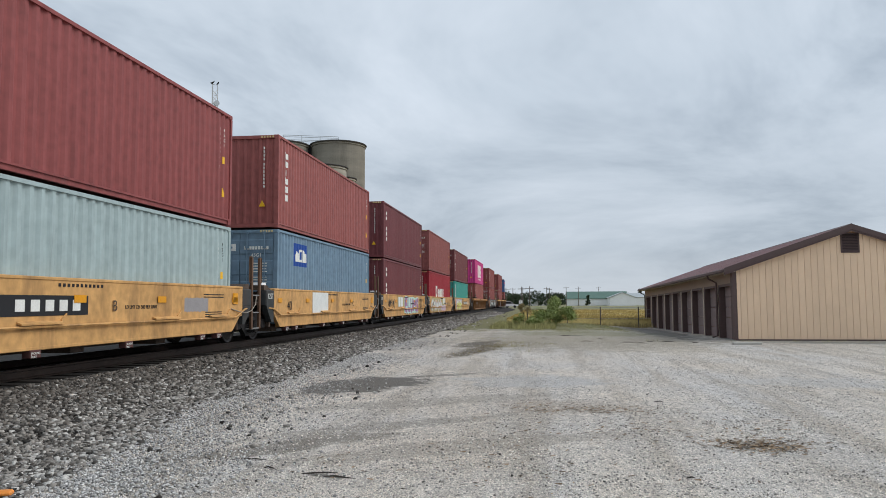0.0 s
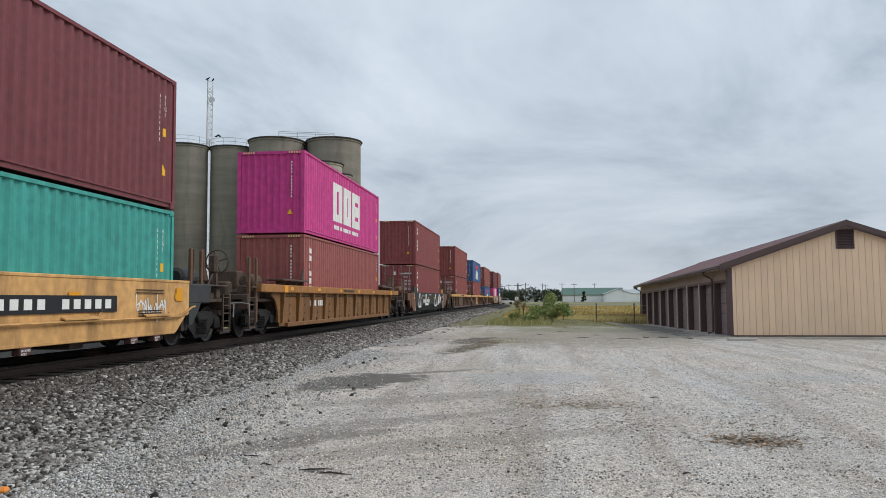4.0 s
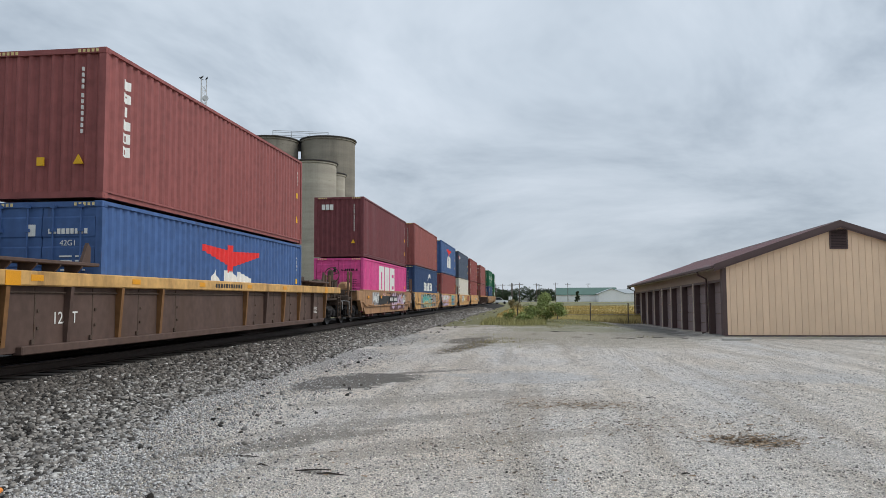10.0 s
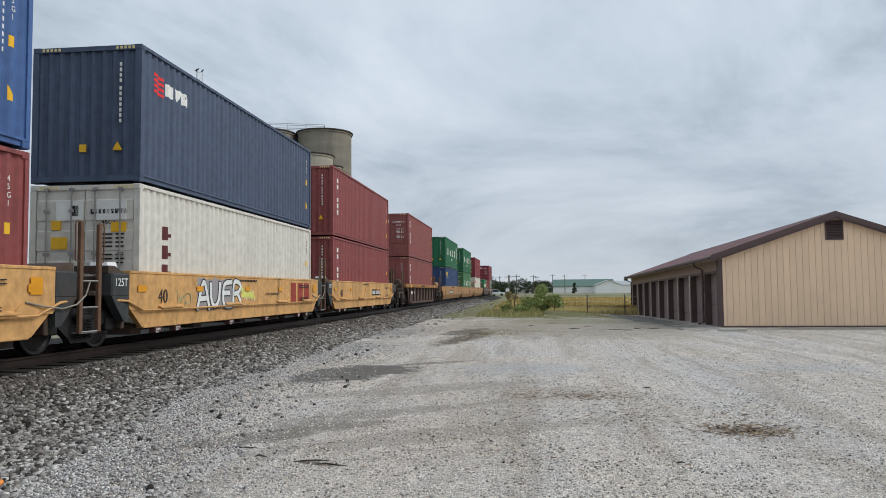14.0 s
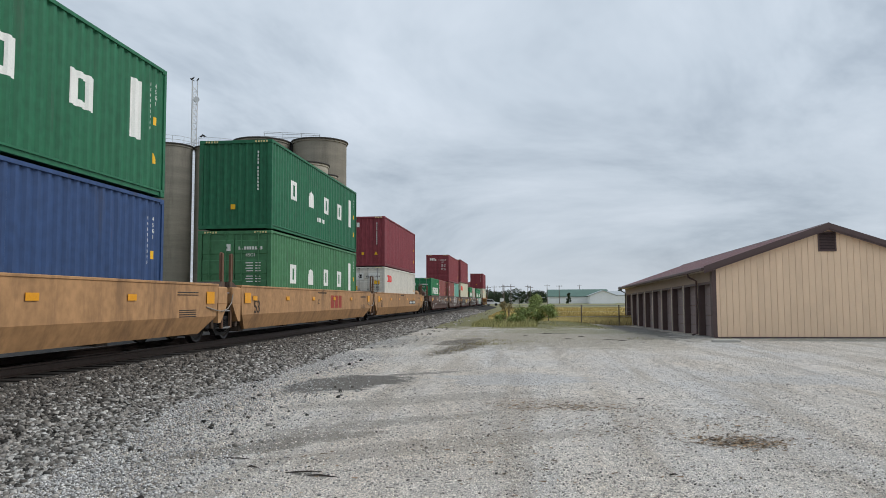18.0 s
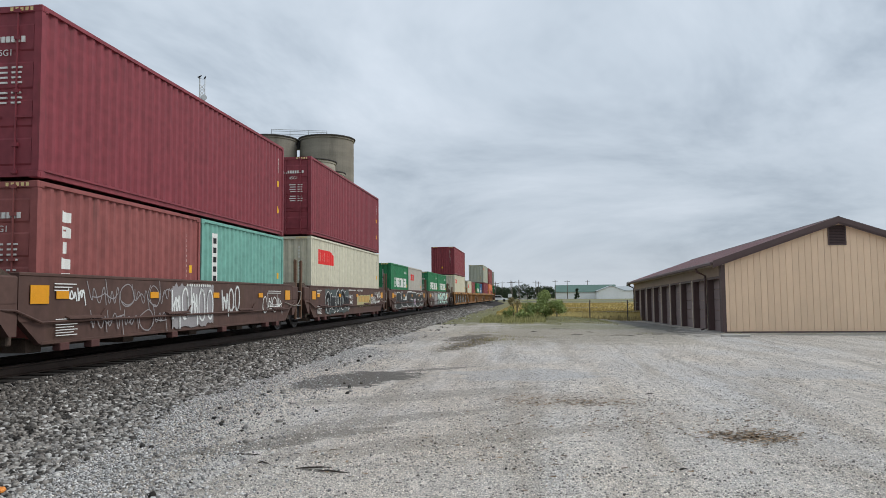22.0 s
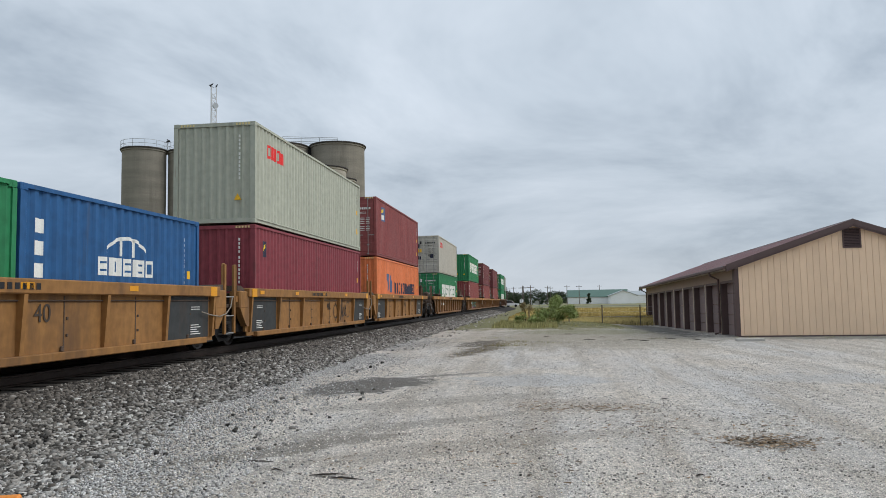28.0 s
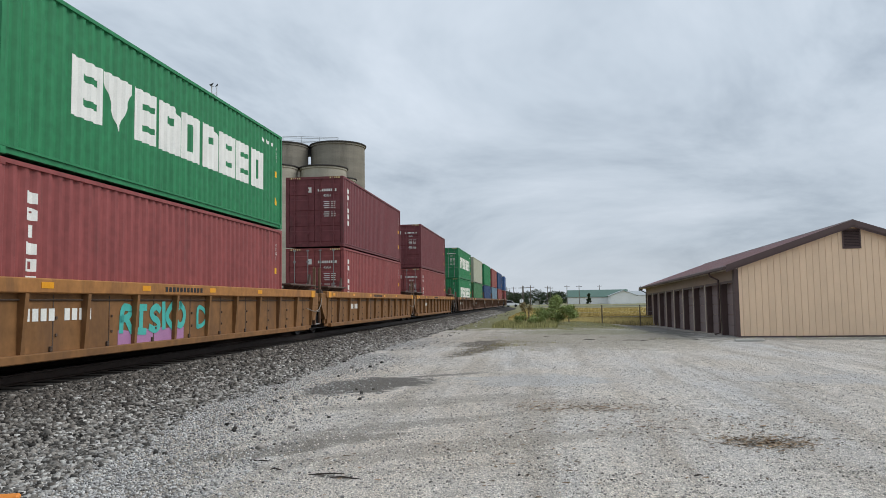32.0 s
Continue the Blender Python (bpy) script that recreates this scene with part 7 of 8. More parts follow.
def sprayed(car, word, y0, y1, z0, z1, fill, line, thick=0.2, edge=0.03, x=1.332, seed=1, soft=1, lean=0.0, lap=0.08):
    """Sprayed capitals, or so many scrawled loops: a thick stroke over a wider one that shows as its outline."""
    rnd = random.Random(seed)
    scrawl = isinstance(word, int)
    word = "O" * word if scrawl else word

    def loops():
        """Strokes of no letter: a bulging loop, or an up-and-down run with a hook."""
        if rnd.random() < 0.45:
            a0, turns = rnd.uniform(0, 6.283), rnd.choice((1.15, -1.2, 1.5))
            return [[(0.5 + rnd.uniform(0.38, 0.52) * math.cos(a0 + 6.283 * turns * q / 9), 0.5 + rnd.uniform(0.40, 0.52) * math.sin(a0 + 6.283 * turns * q / 9)) for q in range(10)]]
        run = [(q / 5 + rnd.uniform(-0.1, 0.1), (0.05 if q % 2 else 0.95) + rnd.uniform(-0.12, 0.12)) for q in range(6)]
        return [run, [(rnd.uniform(0, 0.3), rnd.uniform(0.3, 0.6)), (0.5, rnd.uniform(0.2, 0.8)), (rnd.uniform(0.7, 1.0), rnd.uniform(0.3, 0.7))]]
    meshes = {"outline": ([], []), "graffiti": ([], [])}
    step = (y1 - y0) / len(word)
    order = 0

    def ribbon(kind, pts, w, depth):
        vs, fs = meshes[kind]
        base, n = len(vs), len(pts)
        for i, p in enumerate(pts):
            q, r = pts[max(i - 1, 0)], pts[min(i + 1, n - 1)]
            dy, dz = r[0] - q[0], r[1] - q[1]
            k = w / 2 / (math.hypot(dy, dz) or 1)
            vs.append((depth, p[0] - dz * k, min(max(p[1] + dy * k, z0 - 0.01), z1 + 0.02)))
            vs.append((depth, p[0] + dz * k, min(max(p[1] - dy * k, z0 - 0.01), z1 + 0.02)))
        fs.extend((base + 2 * i, base + 2 * i + 1, base + 2 * i + 3, base + 2 * i + 2) for i in range(n - 1))

    pad = thick / 2 + edge
    for c, ch in enumerate(word):
        if ch == " ":
            continue
        a0, w = y0 + c * step + pad - lap * step, step * (1 + 2 * lap) - 2 * pad
        up, sq = rnd.uniform(-0.05, 0.05), rnd.uniform(0.86, 1.0)
        mid = (z0 + z1) / 2 + up * (z1 - z0)
        hh = (z1 - z0 - 2 * pad) * sq
        for stroke in (loops() if scrawl else STROKES[ch]):
            pts = [(a0 + w * (u + lean * (v - 0.5) + rnd.uniform(-0.05, 0.05)), mid + hh * (v - 0.5 + rnd.uniform(-0.04, 0.04))) for u, v in stroke]
            (ay, az), (by, bz) = pts[0], pts[1]
            k = thick * 0.35 / (math.hypot(by - ay, bz - az) or 1)
            pts = [(ay - (by - ay) * k, az - (bz - az) * k)] + pts
            (ay, az), (by, bz) = pts[-1], pts[-2]
            k = thick * 0.35 / (math.hypot(by - ay, bz - az) or 1)
            pts = pts + [(ay - (by - ay) * k, az - (bz - az) * k)]
            smooth_pts = rounded(pts, 2 if soft else 1)
            order += 1
            if edge:
                (ay, az), (by, bz) = smooth_pts[0], smooth_pts[1]
                k = edge / (math.hypot(by - ay, bz - az) or 1)
                first = (ay - (by - ay) * k, az - (bz - az) * k)
                (ay, az), (by, bz) = smooth_pts[-1], smooth_pts[-2]
                k = edge / (math.hypot(by - ay, bz - az) or 1)
                last = (ay - (by - ay) * k, az - (bz - az) * k)
                ribbon("outline", [first] + smooth_pts + [last], thick + 2 * edge, x + 0.001 + 0.00015 * order)
            ribbon("graffiti", smooth_pts, thick, x + 0.0065 + 0.00015 * order)
    for kind, mat in (("outline", line), ("graffiti", fill)):
        if meshes[kind][1]:
            part(kind, mesh(kind, *meshes[kind], mat), car, "sprayed graffiti letters" if kind == "graffiti" else "sprayed graffiti outline")


def cloudy(car, y0, y1, z0, z1, mat, seed, x=1.331, label="sprayed ground with a ragged edge"):
    """A sprayed patch with an uneven edge."""
    rnd = random.Random(seed)
    n = 24
    top = [(y0 + (y1 - y0) * k / n, z1 - rnd.uniform(0.0, 0.10) * (z1 - z0)) for k in range(n + 1)]
    low = [(y0 + (y1 - y0) * k / n, z0 + rnd.uniform(0.0, 0.10) * (z1 - z0)) for k in range(n + 1)]
    vs = [(x, *p) for p in low] + [(x, *p) for p in top]
    part("patch", mesh("patch", vs, [(k, k + 1, n + 2 + k, n + 1 + k) for k in range(n)], mat), car, label)


def number_panel(car, y0, y1, z0, z1, x=1.334):
    """Black panel with plain white bars."""
    car_mark(car, [(y0, y1, z0, z1)], BLACK_MARK, "number_panel", "black panel with plain white bars", x)
    n, w = 10, (y1 - y0) / 10.6
    car_mark(car, [(y0 + w * (k + 0.35), y0 + w * (k + 0.95), z0 + 0.22 * (z1 - z0), z1 - 0.22 * (z1 - z0)) for k in range(n) if k != 4], WHITE_MARK, "marking", x=x + 0.005)


# ---------------------------------------------------------------- the consist
HC, ST = 2.896, 2.591
FORTY, TWENTY = 12.19, 6.058
# front of the load along the train, car kind, car paint, half length of the well, how the back is joined, lower and upper boxes
# a box: colour, height, d for doors leading or w for the plain end, mark
TRAIN = [
    (6.33, "plate", "yellow", 6.65, "a", [("pale_grey", ST, "w", "")], ("maroon", HC, "w", "")),
    (22.00, "plate", "yellow", 6.65, "a", [("blue_grey", HC, "d", "square")], ("rust_red", HC, "w", "vertical")),
    (37.42, "plate", "yellow", 6.65, "a", [("dark_maroon", HC, "w", "vertical")], ("dark_maroon", HC, "w", "vertical")),
    (52.87, "plate", "yellow", 6.65, "a", [("red", HC, "w", "k_row")], ("brown_red", HC, "d", "")),
    (68.41, "plate", "yellow", 6.65, "c", [("teal", ST, "w", "strip")], ("dark_maroon", HC, "d", "vertical")),
    (89.91, "rib", "rust_brown", 8.6, "c", [("rust_red", HC, "w", "vertical")], ("magenta", HC, "w", "one")),
    (113.65, "plate", "black", 8.6, "c", [("maroon", HC, "d", "vertical")], ("maroon", HC, "w", "vertical")),
    (137.40, "rib", "rusty_yellow", 8.9, "a", [("maroon", HC, "d", "vertical")], ("maroon", HC, "w", "")),
    (157.03, "rib", "rusty_yellow", 8.9, "a", [("maroon", HC, "d", "diamond")], ("blue", ST, "w", "blue_wing")),
    (176.99, "rib", "rusty_yellow", 8.9, "c", [("blue", ST, "d", "blue_wing")], ("brown_red", HC, "w", "vertical")),
    (198.87, "plate", "old_yellow", 6.65, "a", [("pink", ST, "d", "one")], ("dark_maroon", HC, "w", "end_word")),
    (214.49, "plate", "yellow", 6.65, "a", [("navy", HC, "w", "wave_row")], ("rust_red", HC, "w", "")),
    (229.84, "plate", "yellow", 6.65, "a", [("maroon", HC, "w", "shield")], ("blue", HC, "w", "blue_wing")),
    (245.48, "plate", "yellow", 6.65, "a", [("white", HC, "d", "dark_column")], ("slate", HC, "w", "small_row")),
    (260.85, "plate", "yellow", 6.65, "c", [("maroon", HC, "w", "vertical")], ("maroon", HC, "w", "vertical")),
    (280.29, "rib", "rust_brown", 6.4, "c", [("brown_red", HC, "w", "vertical")], ("brown_red", HC, "d", "vertical")),
    (302.49, "plate", "tan", 8.9, "a", [("royal", HC, "w", "sun_row")], ("dark_green", HC, "w", "four_spread")),
    (321.86, "plate", "tan", 8.9, "a", [("leaf_green", HC, "d", "four_spread")], ("dark_green", HC, "w", "four_spread")),
    (341.47, "plate", "tan", 8.9, "c", [("white", ST, "d", "red_row")], ("plum", HC, "w", "end_word")),
    (363.29, "plate", "brown", 6.65, "a", [("green", ST, "d", "short_white_row"), ("brown_red", ST, "w", "vertical")], None),
    (378.78, "plate", "brown", 6.65, "a", [("brown_red", ST, "d", "vertical"), ("pale_teal", ST, "w", "strip")], ("plum", HC, "d", "end_word")),
    (394.06, "plate", "brown", 6.65, "a", [("cream", HC, "w", "red_row_mid")], ("plum", HC, "d", "")),
    (409.66, "plate", "brown", 6.65, "a", [("green", ST, "w", "short_white_row"), ("light_grey", ST, "w", "red_row")], None),
    (425.29, "plate", "brown", 6.65, "c", [("green", ST, "d", "short_white_row"), ("green", ST, "w", "short_white_row")], None),
    (445.30, "rib", "ochre", 6.75, "a", [("cream", HC, "w", "red_row")], ("plum", HC, "w", "")),
    (461.09, "rib", "ochre", 6.75, "a", [("cream", ST, "w", "red_row"), ("maroon", ST, "w", "")], None),
    (476.60, "rib", "ochre", 6.75, "a", [("green", ST, "w", "short_white_row"), ("sky_blue", ST, "w", "dome")], None),
    (492.23, "rib", "ochre", 6.75, "a", [("plum", HC, "w", "shield")], ("grey_green", HC, "w", "red_row")),
    (507.72, "rib", "ochre", 6.75, "c", [("orange", HC, "w", "dark_row")], ("maroon", HC, "d", "panel")),
    (529.62, "rib", "rust_brown", 8.4, "c", [("green", HC, "d", "big_white_row")], ("light_grey", HC, "d", "red_row")),
    (553.08, "rib", "rust_brown", 8.9, "a", [("maroon", HC, "w", "vertical")], ("green", HC, "w", "big_white_row")),
    (572.52, "rib", "rust_brown", 8.9, "a", [("maroon", HC, "d", "vertical")], ("dark_maroon", HC, "d", "vertical")),
    (592.00, "rib", "rust_brown", 8.9, "c", [("maroon", HC, "d", "vertical")], ("dark_maroon", HC, "d", "")),
    (614.13, "rib", "dark_brown", 6.75, "a", [("green", HC, "w", "big_white_row")], ("green", HC, "d", "big_white_row")),
    (629.70, "rib", "dark_brown", 6.75, "a", [("leaf_green", HC, "w", "")], ("grey_green", HC, "w", "")),
    (645.30, "rib", "dark_brown", 6.75, "a", [("royal", HC, "w", "")], ("green", HC, "w", "")),
    (660.90, "rib", "dark_brown", 6.75, "a", [("blue_grey", HC, "w", "")], ("brown_red", HC, "w", "")),
    (676.50, "rib", "dark_brown", 6.75, "c", [("brown_red", HC, "w", "")], ("royal", HC, "w", "")),
    (698.30, "rib", "dark_brown", 6.75, "a", [("maroon", HC, "w", "")], ("blue", HC, "w", "")),
]
SEAT_Z = 0.43        # floor of the well over the rail
MOVING = []          # thing, its place along the train, height over the rail


def make_train():
    for i, (s, kind, colour, hw, join, low, high) in enumerate(TRAIN):
        front = TRAIN[i - 1][4] if i else "c"
        mid = s + FORTY / 2
        seat = SEAT_Z - 0.05 if i == 7 else SEAT_Z - 0.1 if i in (8, 9) else SEAT_Z
        gap = TRAIN[i + 1][0] + FORTY / 2 - TRAIN[i + 1][3] - (mid + hw) if i + 1 < len(TRAIN) else 2.0
        car, z0, z1 = well_car(kind, colour, hw, front, join, gap, WEBS.get(i, colour), i in PAINTED, seat)
        MOVING.append((car, mid, 0.0))
        car_details(car, i, kind, colour, hw, z0, z1)
        length = FORTY if len(low) == 1 else TWENTY
        for k, (tone, h, face, mark) in enumerate(low):
            box = container(tone, length, h, face, mark, False)
            MOVING.append((box, s + length / 2 + k * (TWENTY + 0.075), seat))
        if high:
            tone, h, face, mark = high
            box = container(tone, FORTY, h, face, mark, True)
            MOVING.append((box, mid, seat + low[0][1] + 0.045))


SAFETY_YELLOW = material("reflective_yellow", srgb(222, 152, 30), 0.4, 0.1)
PAINT_RED = material("dark_red_lettering", srgb(150, 60, 48), 0.6, 0.15)


BIG_MARK = material("brown_stencil", (0.06, 0.045, 0.035), 0.7, 0.2)
FADED_YELLOW = material("faded_yellow_panel", srgb(190, 156, 92), 0.6, 0.2, 3, 40, 0.05, stain=RUST, stain_amount=0.25)
RUSTY = material("rusted_nose_plate", srgb(120, 78, 54), 0.75, 0.3, 2, 40, 0.2, stain=RUST, stain_amount=0.4)
TEAL_S, PURPLE_S, MINT_S = paint_colour("teal", (78, 176, 166)), paint_colour("purple", (168, 122, 160)), paint_colour("mint", (196, 226, 214))
WHITE_S, BLACK_S, PINK_S = paint_colour("white", (222, 224, 220)), paint_colour("black", (36, 36, 38)), paint_colour("pink", (214, 170, 178))
LIME_S, KHAKI_S, GREY_S = paint_colour("lime", (214, 214, 110)), paint_colour("khaki", (178, 170, 124)), paint_colour("grey", (150, 146, 146))
MAROON_S = paint_colour("maroon", (96, 52, 56))
BLUE_S = paint_colour("blue", (76, 130, 164))
SLATE_S, LILAC_S = paint_colour("slate", (70, 80, 78)), paint_colour("lilac", (200, 176, 200))
PAINTED = {2, 3, 4, 10, 11, 12, 13, 19, 20, 21, 22, 23, 24, 30}


def spray(car, i, z0, z1):
    """What has been sprayed on each car side."""
    lo, hi = z0 + 0.02, z1 - 0.03
    if i == 0:
        cloudy(car, 3.4, 4.6, 0.85, 1.2, GREY_S, 70)
    elif i == 1:
        car_mark(car, [(-2.9, -1.0, 0.70, hi)], WHITE_S, "patch", "whitewashed patch")
    elif i == 2:
        sprayed(car, 3, -5.47, -4.63, 0.82, 1.36, BLACK_S, BLACK_S, 0.028, 0, seed=71)
        sprayed(car, 3, -4.39, -3.77, 0.74, 1.34, BLACK_S, BLACK_S, 0.028, 0, seed=72)
        cloudy(car, -2.89, -0.95, 0.82, 1.42, KHAKI_S, 73)
        car_mark(car, [(-2.75, -2.15, 0.84, 1.36), (-2.0, -1.4, 0.84, 1.36)], WHITE_S, "patch", "pale ghost of old block marks", 1.336)
        cloudy(car, -0.9, 3.9, lo, hi, MINT_S, 74)
        sprayed(car, "ELUMS", -0.95, 3.95, lo, hi, PURPLE_S, MINT_S, 0.27, 0.05, seed=2, x=1.333)
        sprayed(car, 3, 4.3, 5.2, 0.85, 1.3, BLACK_S, BLACK_S, 0.03, 0, seed=75)
    elif i == 3:
        cloudy(car, -5.9, 1.6, lo, hi, KHAKI_S, 76)
        sprayed(car, 6, -5.9, -0.3, lo, hi, WHITE_S, PINK_S, 0.2, 0.05, seed=3, x=1.334)
        cloudy(car, -0.4, 2.2, lo, 0.85, PINK_S, 77, 1.334)
        sprayed(car, 3, -0.6, 1.6, lo, 0.9, LILAC_S, WHITE_S, 0.15, 0.03, seed=78, x=1.345)
        car_mark(car, [(0.55, 1.1, 0.95, 1.40), (1.25, 1.8, 0.95, 1.40)], WHITE_S, "patch", "pale ghost of old block marks", 1.336)
        sprayed(car, 5, 1.5, 2.6, 0.86, 1.1, WHITE_S, WHITE_S, 0.03, 0, seed=79)
        sprayed(car, 4, 1.55, 2.5, 0.6, 0.84, WHITE_S, WHITE_S, 0.03, 0, seed=80)
        sprayed(car, 5, 3.0, 4.6, 0.72, 1.14, BLACK_S, BLACK_S, 0.035, 0, seed=81, lean=0.3)
    elif i == 4:
        cloudy(car, -6.0, -0.9, lo, hi, LILAC_S, 82)
        sprayed(car, "CAEOH", -5.5, -1.1, lo, hi, WHITE_S, BLACK_S, 0.25, 0.045, seed=4)
        sprayed(car, "CAEOH", -5.5, -1.1, lo - 0.02, hi - 0.32, LIME_S, BLACK_S, 0.22, 0.0, seed=4, x=1.338)
        sprayed(car, 3, -0.95, -0.25, 0.8, 1.36, BLACK_S, BLACK_S, 0.03, 0, seed=83)
        sprayed(car, 3, 4.4, 5.6, 0.6, 1.2, WHITE_S, WHITE_S, 0.03, 0, seed=15)
    elif i == 10:
        cloudy(car, -4.6, -2.9, 0.72, hi, GREY_S, 84)
        sprayed(car, 3, -4.5, -3.1, 0.72, hi, WHITE_S, BLACK_S, 0.1, 0.025, seed=5, x=1.334)
        cloudy(car, -3.2, -0.1, 0.74, 1.24, BLACK_S, 85, 1.336, "black sprayed panel")
        sprayed(car, 3, -1.9, -1.2, 1.2, 1.38, PINK_S, PINK_S, 0.02, 0, seed=86)
        cloudy(car, 0.1, 4.7, lo, hi, MAROON_S, 87)
        sprayed(car, 4, 0.5, 4.6, lo, hi, LILAC_S, GREY_S, 0.24, 0.03, seed=16, x=1.334)
        sprayed(car, "OO", 4.0, 4.95, 0.75, 1.36, WHITE_S, BLACK_S, 0.12, 0.02, seed=61, x=1.345)
    elif i == 11:
        cloudy(car, -3.9, -2.9, lo, hi, GREY_S, 88)
        cloudy(car, -3.4, 4.3, lo, hi, SLATE_S, 89)
        sprayed(car, 5, -3.1, 1.6, lo, hi, TEAL_S, MINT_S, 0.28, 0.035, seed=6, x=1.334)
        sprayed(car, 3, -2.6, 1.2, lo, 1.05, KHAKI_S, MINT_S, 0.18, 0.025, seed=17, x=1.345)
        sprayed(car, 3, 1.5, 4.2, lo, hi, GREY_S, PINK_S, 0.24, 0.03, seed=62, x=1.334)
        sprayed(car, "TOOTH", 4.4, 5.95, 0.76, 1.1, BLACK_S, BLACK_S, 0.04, 0, seed=90, x=1.345)
    elif i == 12:
        cloudy(car, -6.6, -1.7, lo, hi, PINK_S, 91)
        sprayed(car, 6, -6.3, -1.9, 0.82, hi, WHITE_S, MAROON_S, 0.2, 0.03, seed=7, x=1.334)
        sprayed(car, "KBBC", -6.0, -1.8, lo, 0.86, LILAC_S, MAROON_S, 0.16, 0.025, seed=18, x=1.342)
        sprayed(car, 4, -2.2, -0.9, 0.98, 1.36, PINK_S, WHITE_S, 0.10, 0.025, seed=28, x=1.344)
        cloudy(car, 0.95, 3.8, lo, hi, TEAL_S, 92)
        sprayed(car, "US", 1.0, 3.8, lo, hi, BLUE_S, TEAL_S, 0.36, 0.03, seed=19, x=1.334)
        sprayed(car, 3, -6.75, -5.9, lo, 0.8, BLACK_S, WHITE_S, 0.06, 0.02, seed=93, x=1.346)
    elif i == 13:
        cloudy(car, -3.6, -1.3, 0.62, hi, GREY_S, 94)
        sprayed(car, "AUER", -3.6, -0.8, 0.6, hi, WHITE_S, BLACK_S, 0.12, 0.03, seed=8, x=1.334)
        sprayed(car, 2, -0.9, 0.1, 0.7, 1.3, LIME_S, PINK_S, 0.1, 0.02, seed=20, x=1.334)
        sprayed(car, 2, -4.6, -3.9, 0.7, 1.1, KHAKI_S, KHAKI_S, 0.03, 0, seed=95)
    elif i == 19:
        sprayed(car, 5, -4.4, -3.75, 0.62, 0.8, WHITE_S, WHITE_S, 0.025, 0, seed=28)
        sprayed(car, 4, -3.7, -3.05, 0.66, 0.8, WHITE_S, WHITE_S, 0.022, 0, seed=96)
        sprayed(car, "2022", -3.0, -2.5, 0.68, 0.8, WHITE_S, WHITE_S, 0.02, 0, seed=97)
        sprayed(car, 5, -3.1, -1.5, 1.0, 1.4, GREY_S, GREY_S, 0.025, 0, seed=98)
        sprayed(car, 4, -1.2, -0.1, 0.85, 1.3, WHITE_S, WHITE_S, 0.03, 0, seed=99)
        sprayed(car, 6, 0.5, 4.2, 0.6, hi, GREY_S, GREY_S, 0.03, 0, seed=100)
        sprayed(car, 3, 5.55, 6.2, 1.15, 1.4, WHITE_S, WHITE_S, 0.022, 0, seed=101)
        sprayed(car, 3, 5.6, 6.2, 0.7, 0.9, WHITE_S, WHITE_S, 0.022, 0, seed=102)
    elif i == 20:
        sprayed(car, 2, -5.4, -4.9, 0.95, 1.3, WHITE_S, WHITE_S, 0.03, 0, seed=103)
        sprayed(car, 6, -4.8, -1.7, 0.85, hi, GREY_S, GREY_S, 0.022, 0, seed=104)
        sprayed(car, 5, -4.8, -1.9, lo, 0.92, GREY_S, GREY_S, 0.022, 0, seed=105)
        cloudy(car, -1.65, 0.5, lo, hi, GREY_S, 106, label="overpainted grey patch")
        sprayed(car, 5, -1.7, 0.5, lo, hi, WHITE_S, GREY_S, 0.05, 0.03, seed=107, x=1.334)
        sprayed(car, 3, 1.0, 2.2, 0.6, hi, WHITE_S, GREY_S, 0.04, 0.02, seed=108)
        sprayed(car, 4, 3.9, 5.6, 0.55, 1.2, WHITE_S, WHITE_S, 0.03, 0, seed=39)
    elif i == 21:
        cloudy(car, -4.6, -0.9, lo, hi, SLATE_S, 109)
        sprayed(car, 5, -4.6, -0.85, lo, hi, BLACK_S, WHITE_S, 0.20, 0.03, seed=41, x=1.334)
        sprayed(car, 4, -0.8, -0.15, 0.95, 1.2, WHITE_S, WHITE_S, 0.022, 0, seed=110)
        sprayed(car, 4, -0.75, -0.2, 0.74, 0.94, WHITE_S, WHITE_S, 0.022, 0, seed=111)
        cloudy(car, 0.65, 3.5, 0.62, 1.18, KHAKI_S, 112, label="faded tan ghost of old marks")
        car_mark(car, [(0.95, 1.45, 0.84, 1.12), (1.55, 2.05, 0.84, 1.12), (2.15, 2.65, 0.84, 1.12), (2.75, 3.2, 0.84, 1.12)], FADED_YELLOW, "patch", "faded tan block marks", 1.336)
        sprayed(car, 4, 3.6, 4.7, 0.66, 1.15, WHITE_S, WHITE_S, 0.045, 0, seed=42)
        sprayed(car, 4, 5.0, 5.9, 0.95, 1.36, WHITE_S, WHITE_S, 0.03, 0, seed=113)
        sprayed(car, 3, 5.1, 5.8, 0.72, 0.95, WHITE_S, WHITE_S, 0.03, 0, seed=114)
    elif i == 22:
        cloudy(car, -5.0, 5.9, lo - 0.02, hi - 0.1, SLATE_S, 115)
        for q in (-3.9, -2.0, -0.3, 1.5, 3.3, 4.6):
            cloudy(car, q, q + 0.75, 0.5, 1.12, LILAC_S if q > 0 else WHITE_S, int(q * 10), 1.3325)
        sprayed(car, "BLETCO", -5.1, 6.0, lo - 0.02, hi, BLACK_S, WHITE_S, 0.40, 0.04, seed=43, x=1.334, lap=0.13)
    elif i == 23:
        cloudy(car, -1.5, 5.95, lo - 0.02, hi, SLATE_S, 116)
        sprayed(car, "PENSIVE", -1.15, 5.85, lo - 0.02, hi, MINT_S, BLACK_S, 0.27, 0.04, seed=45, x=1.334, lap=0.13)
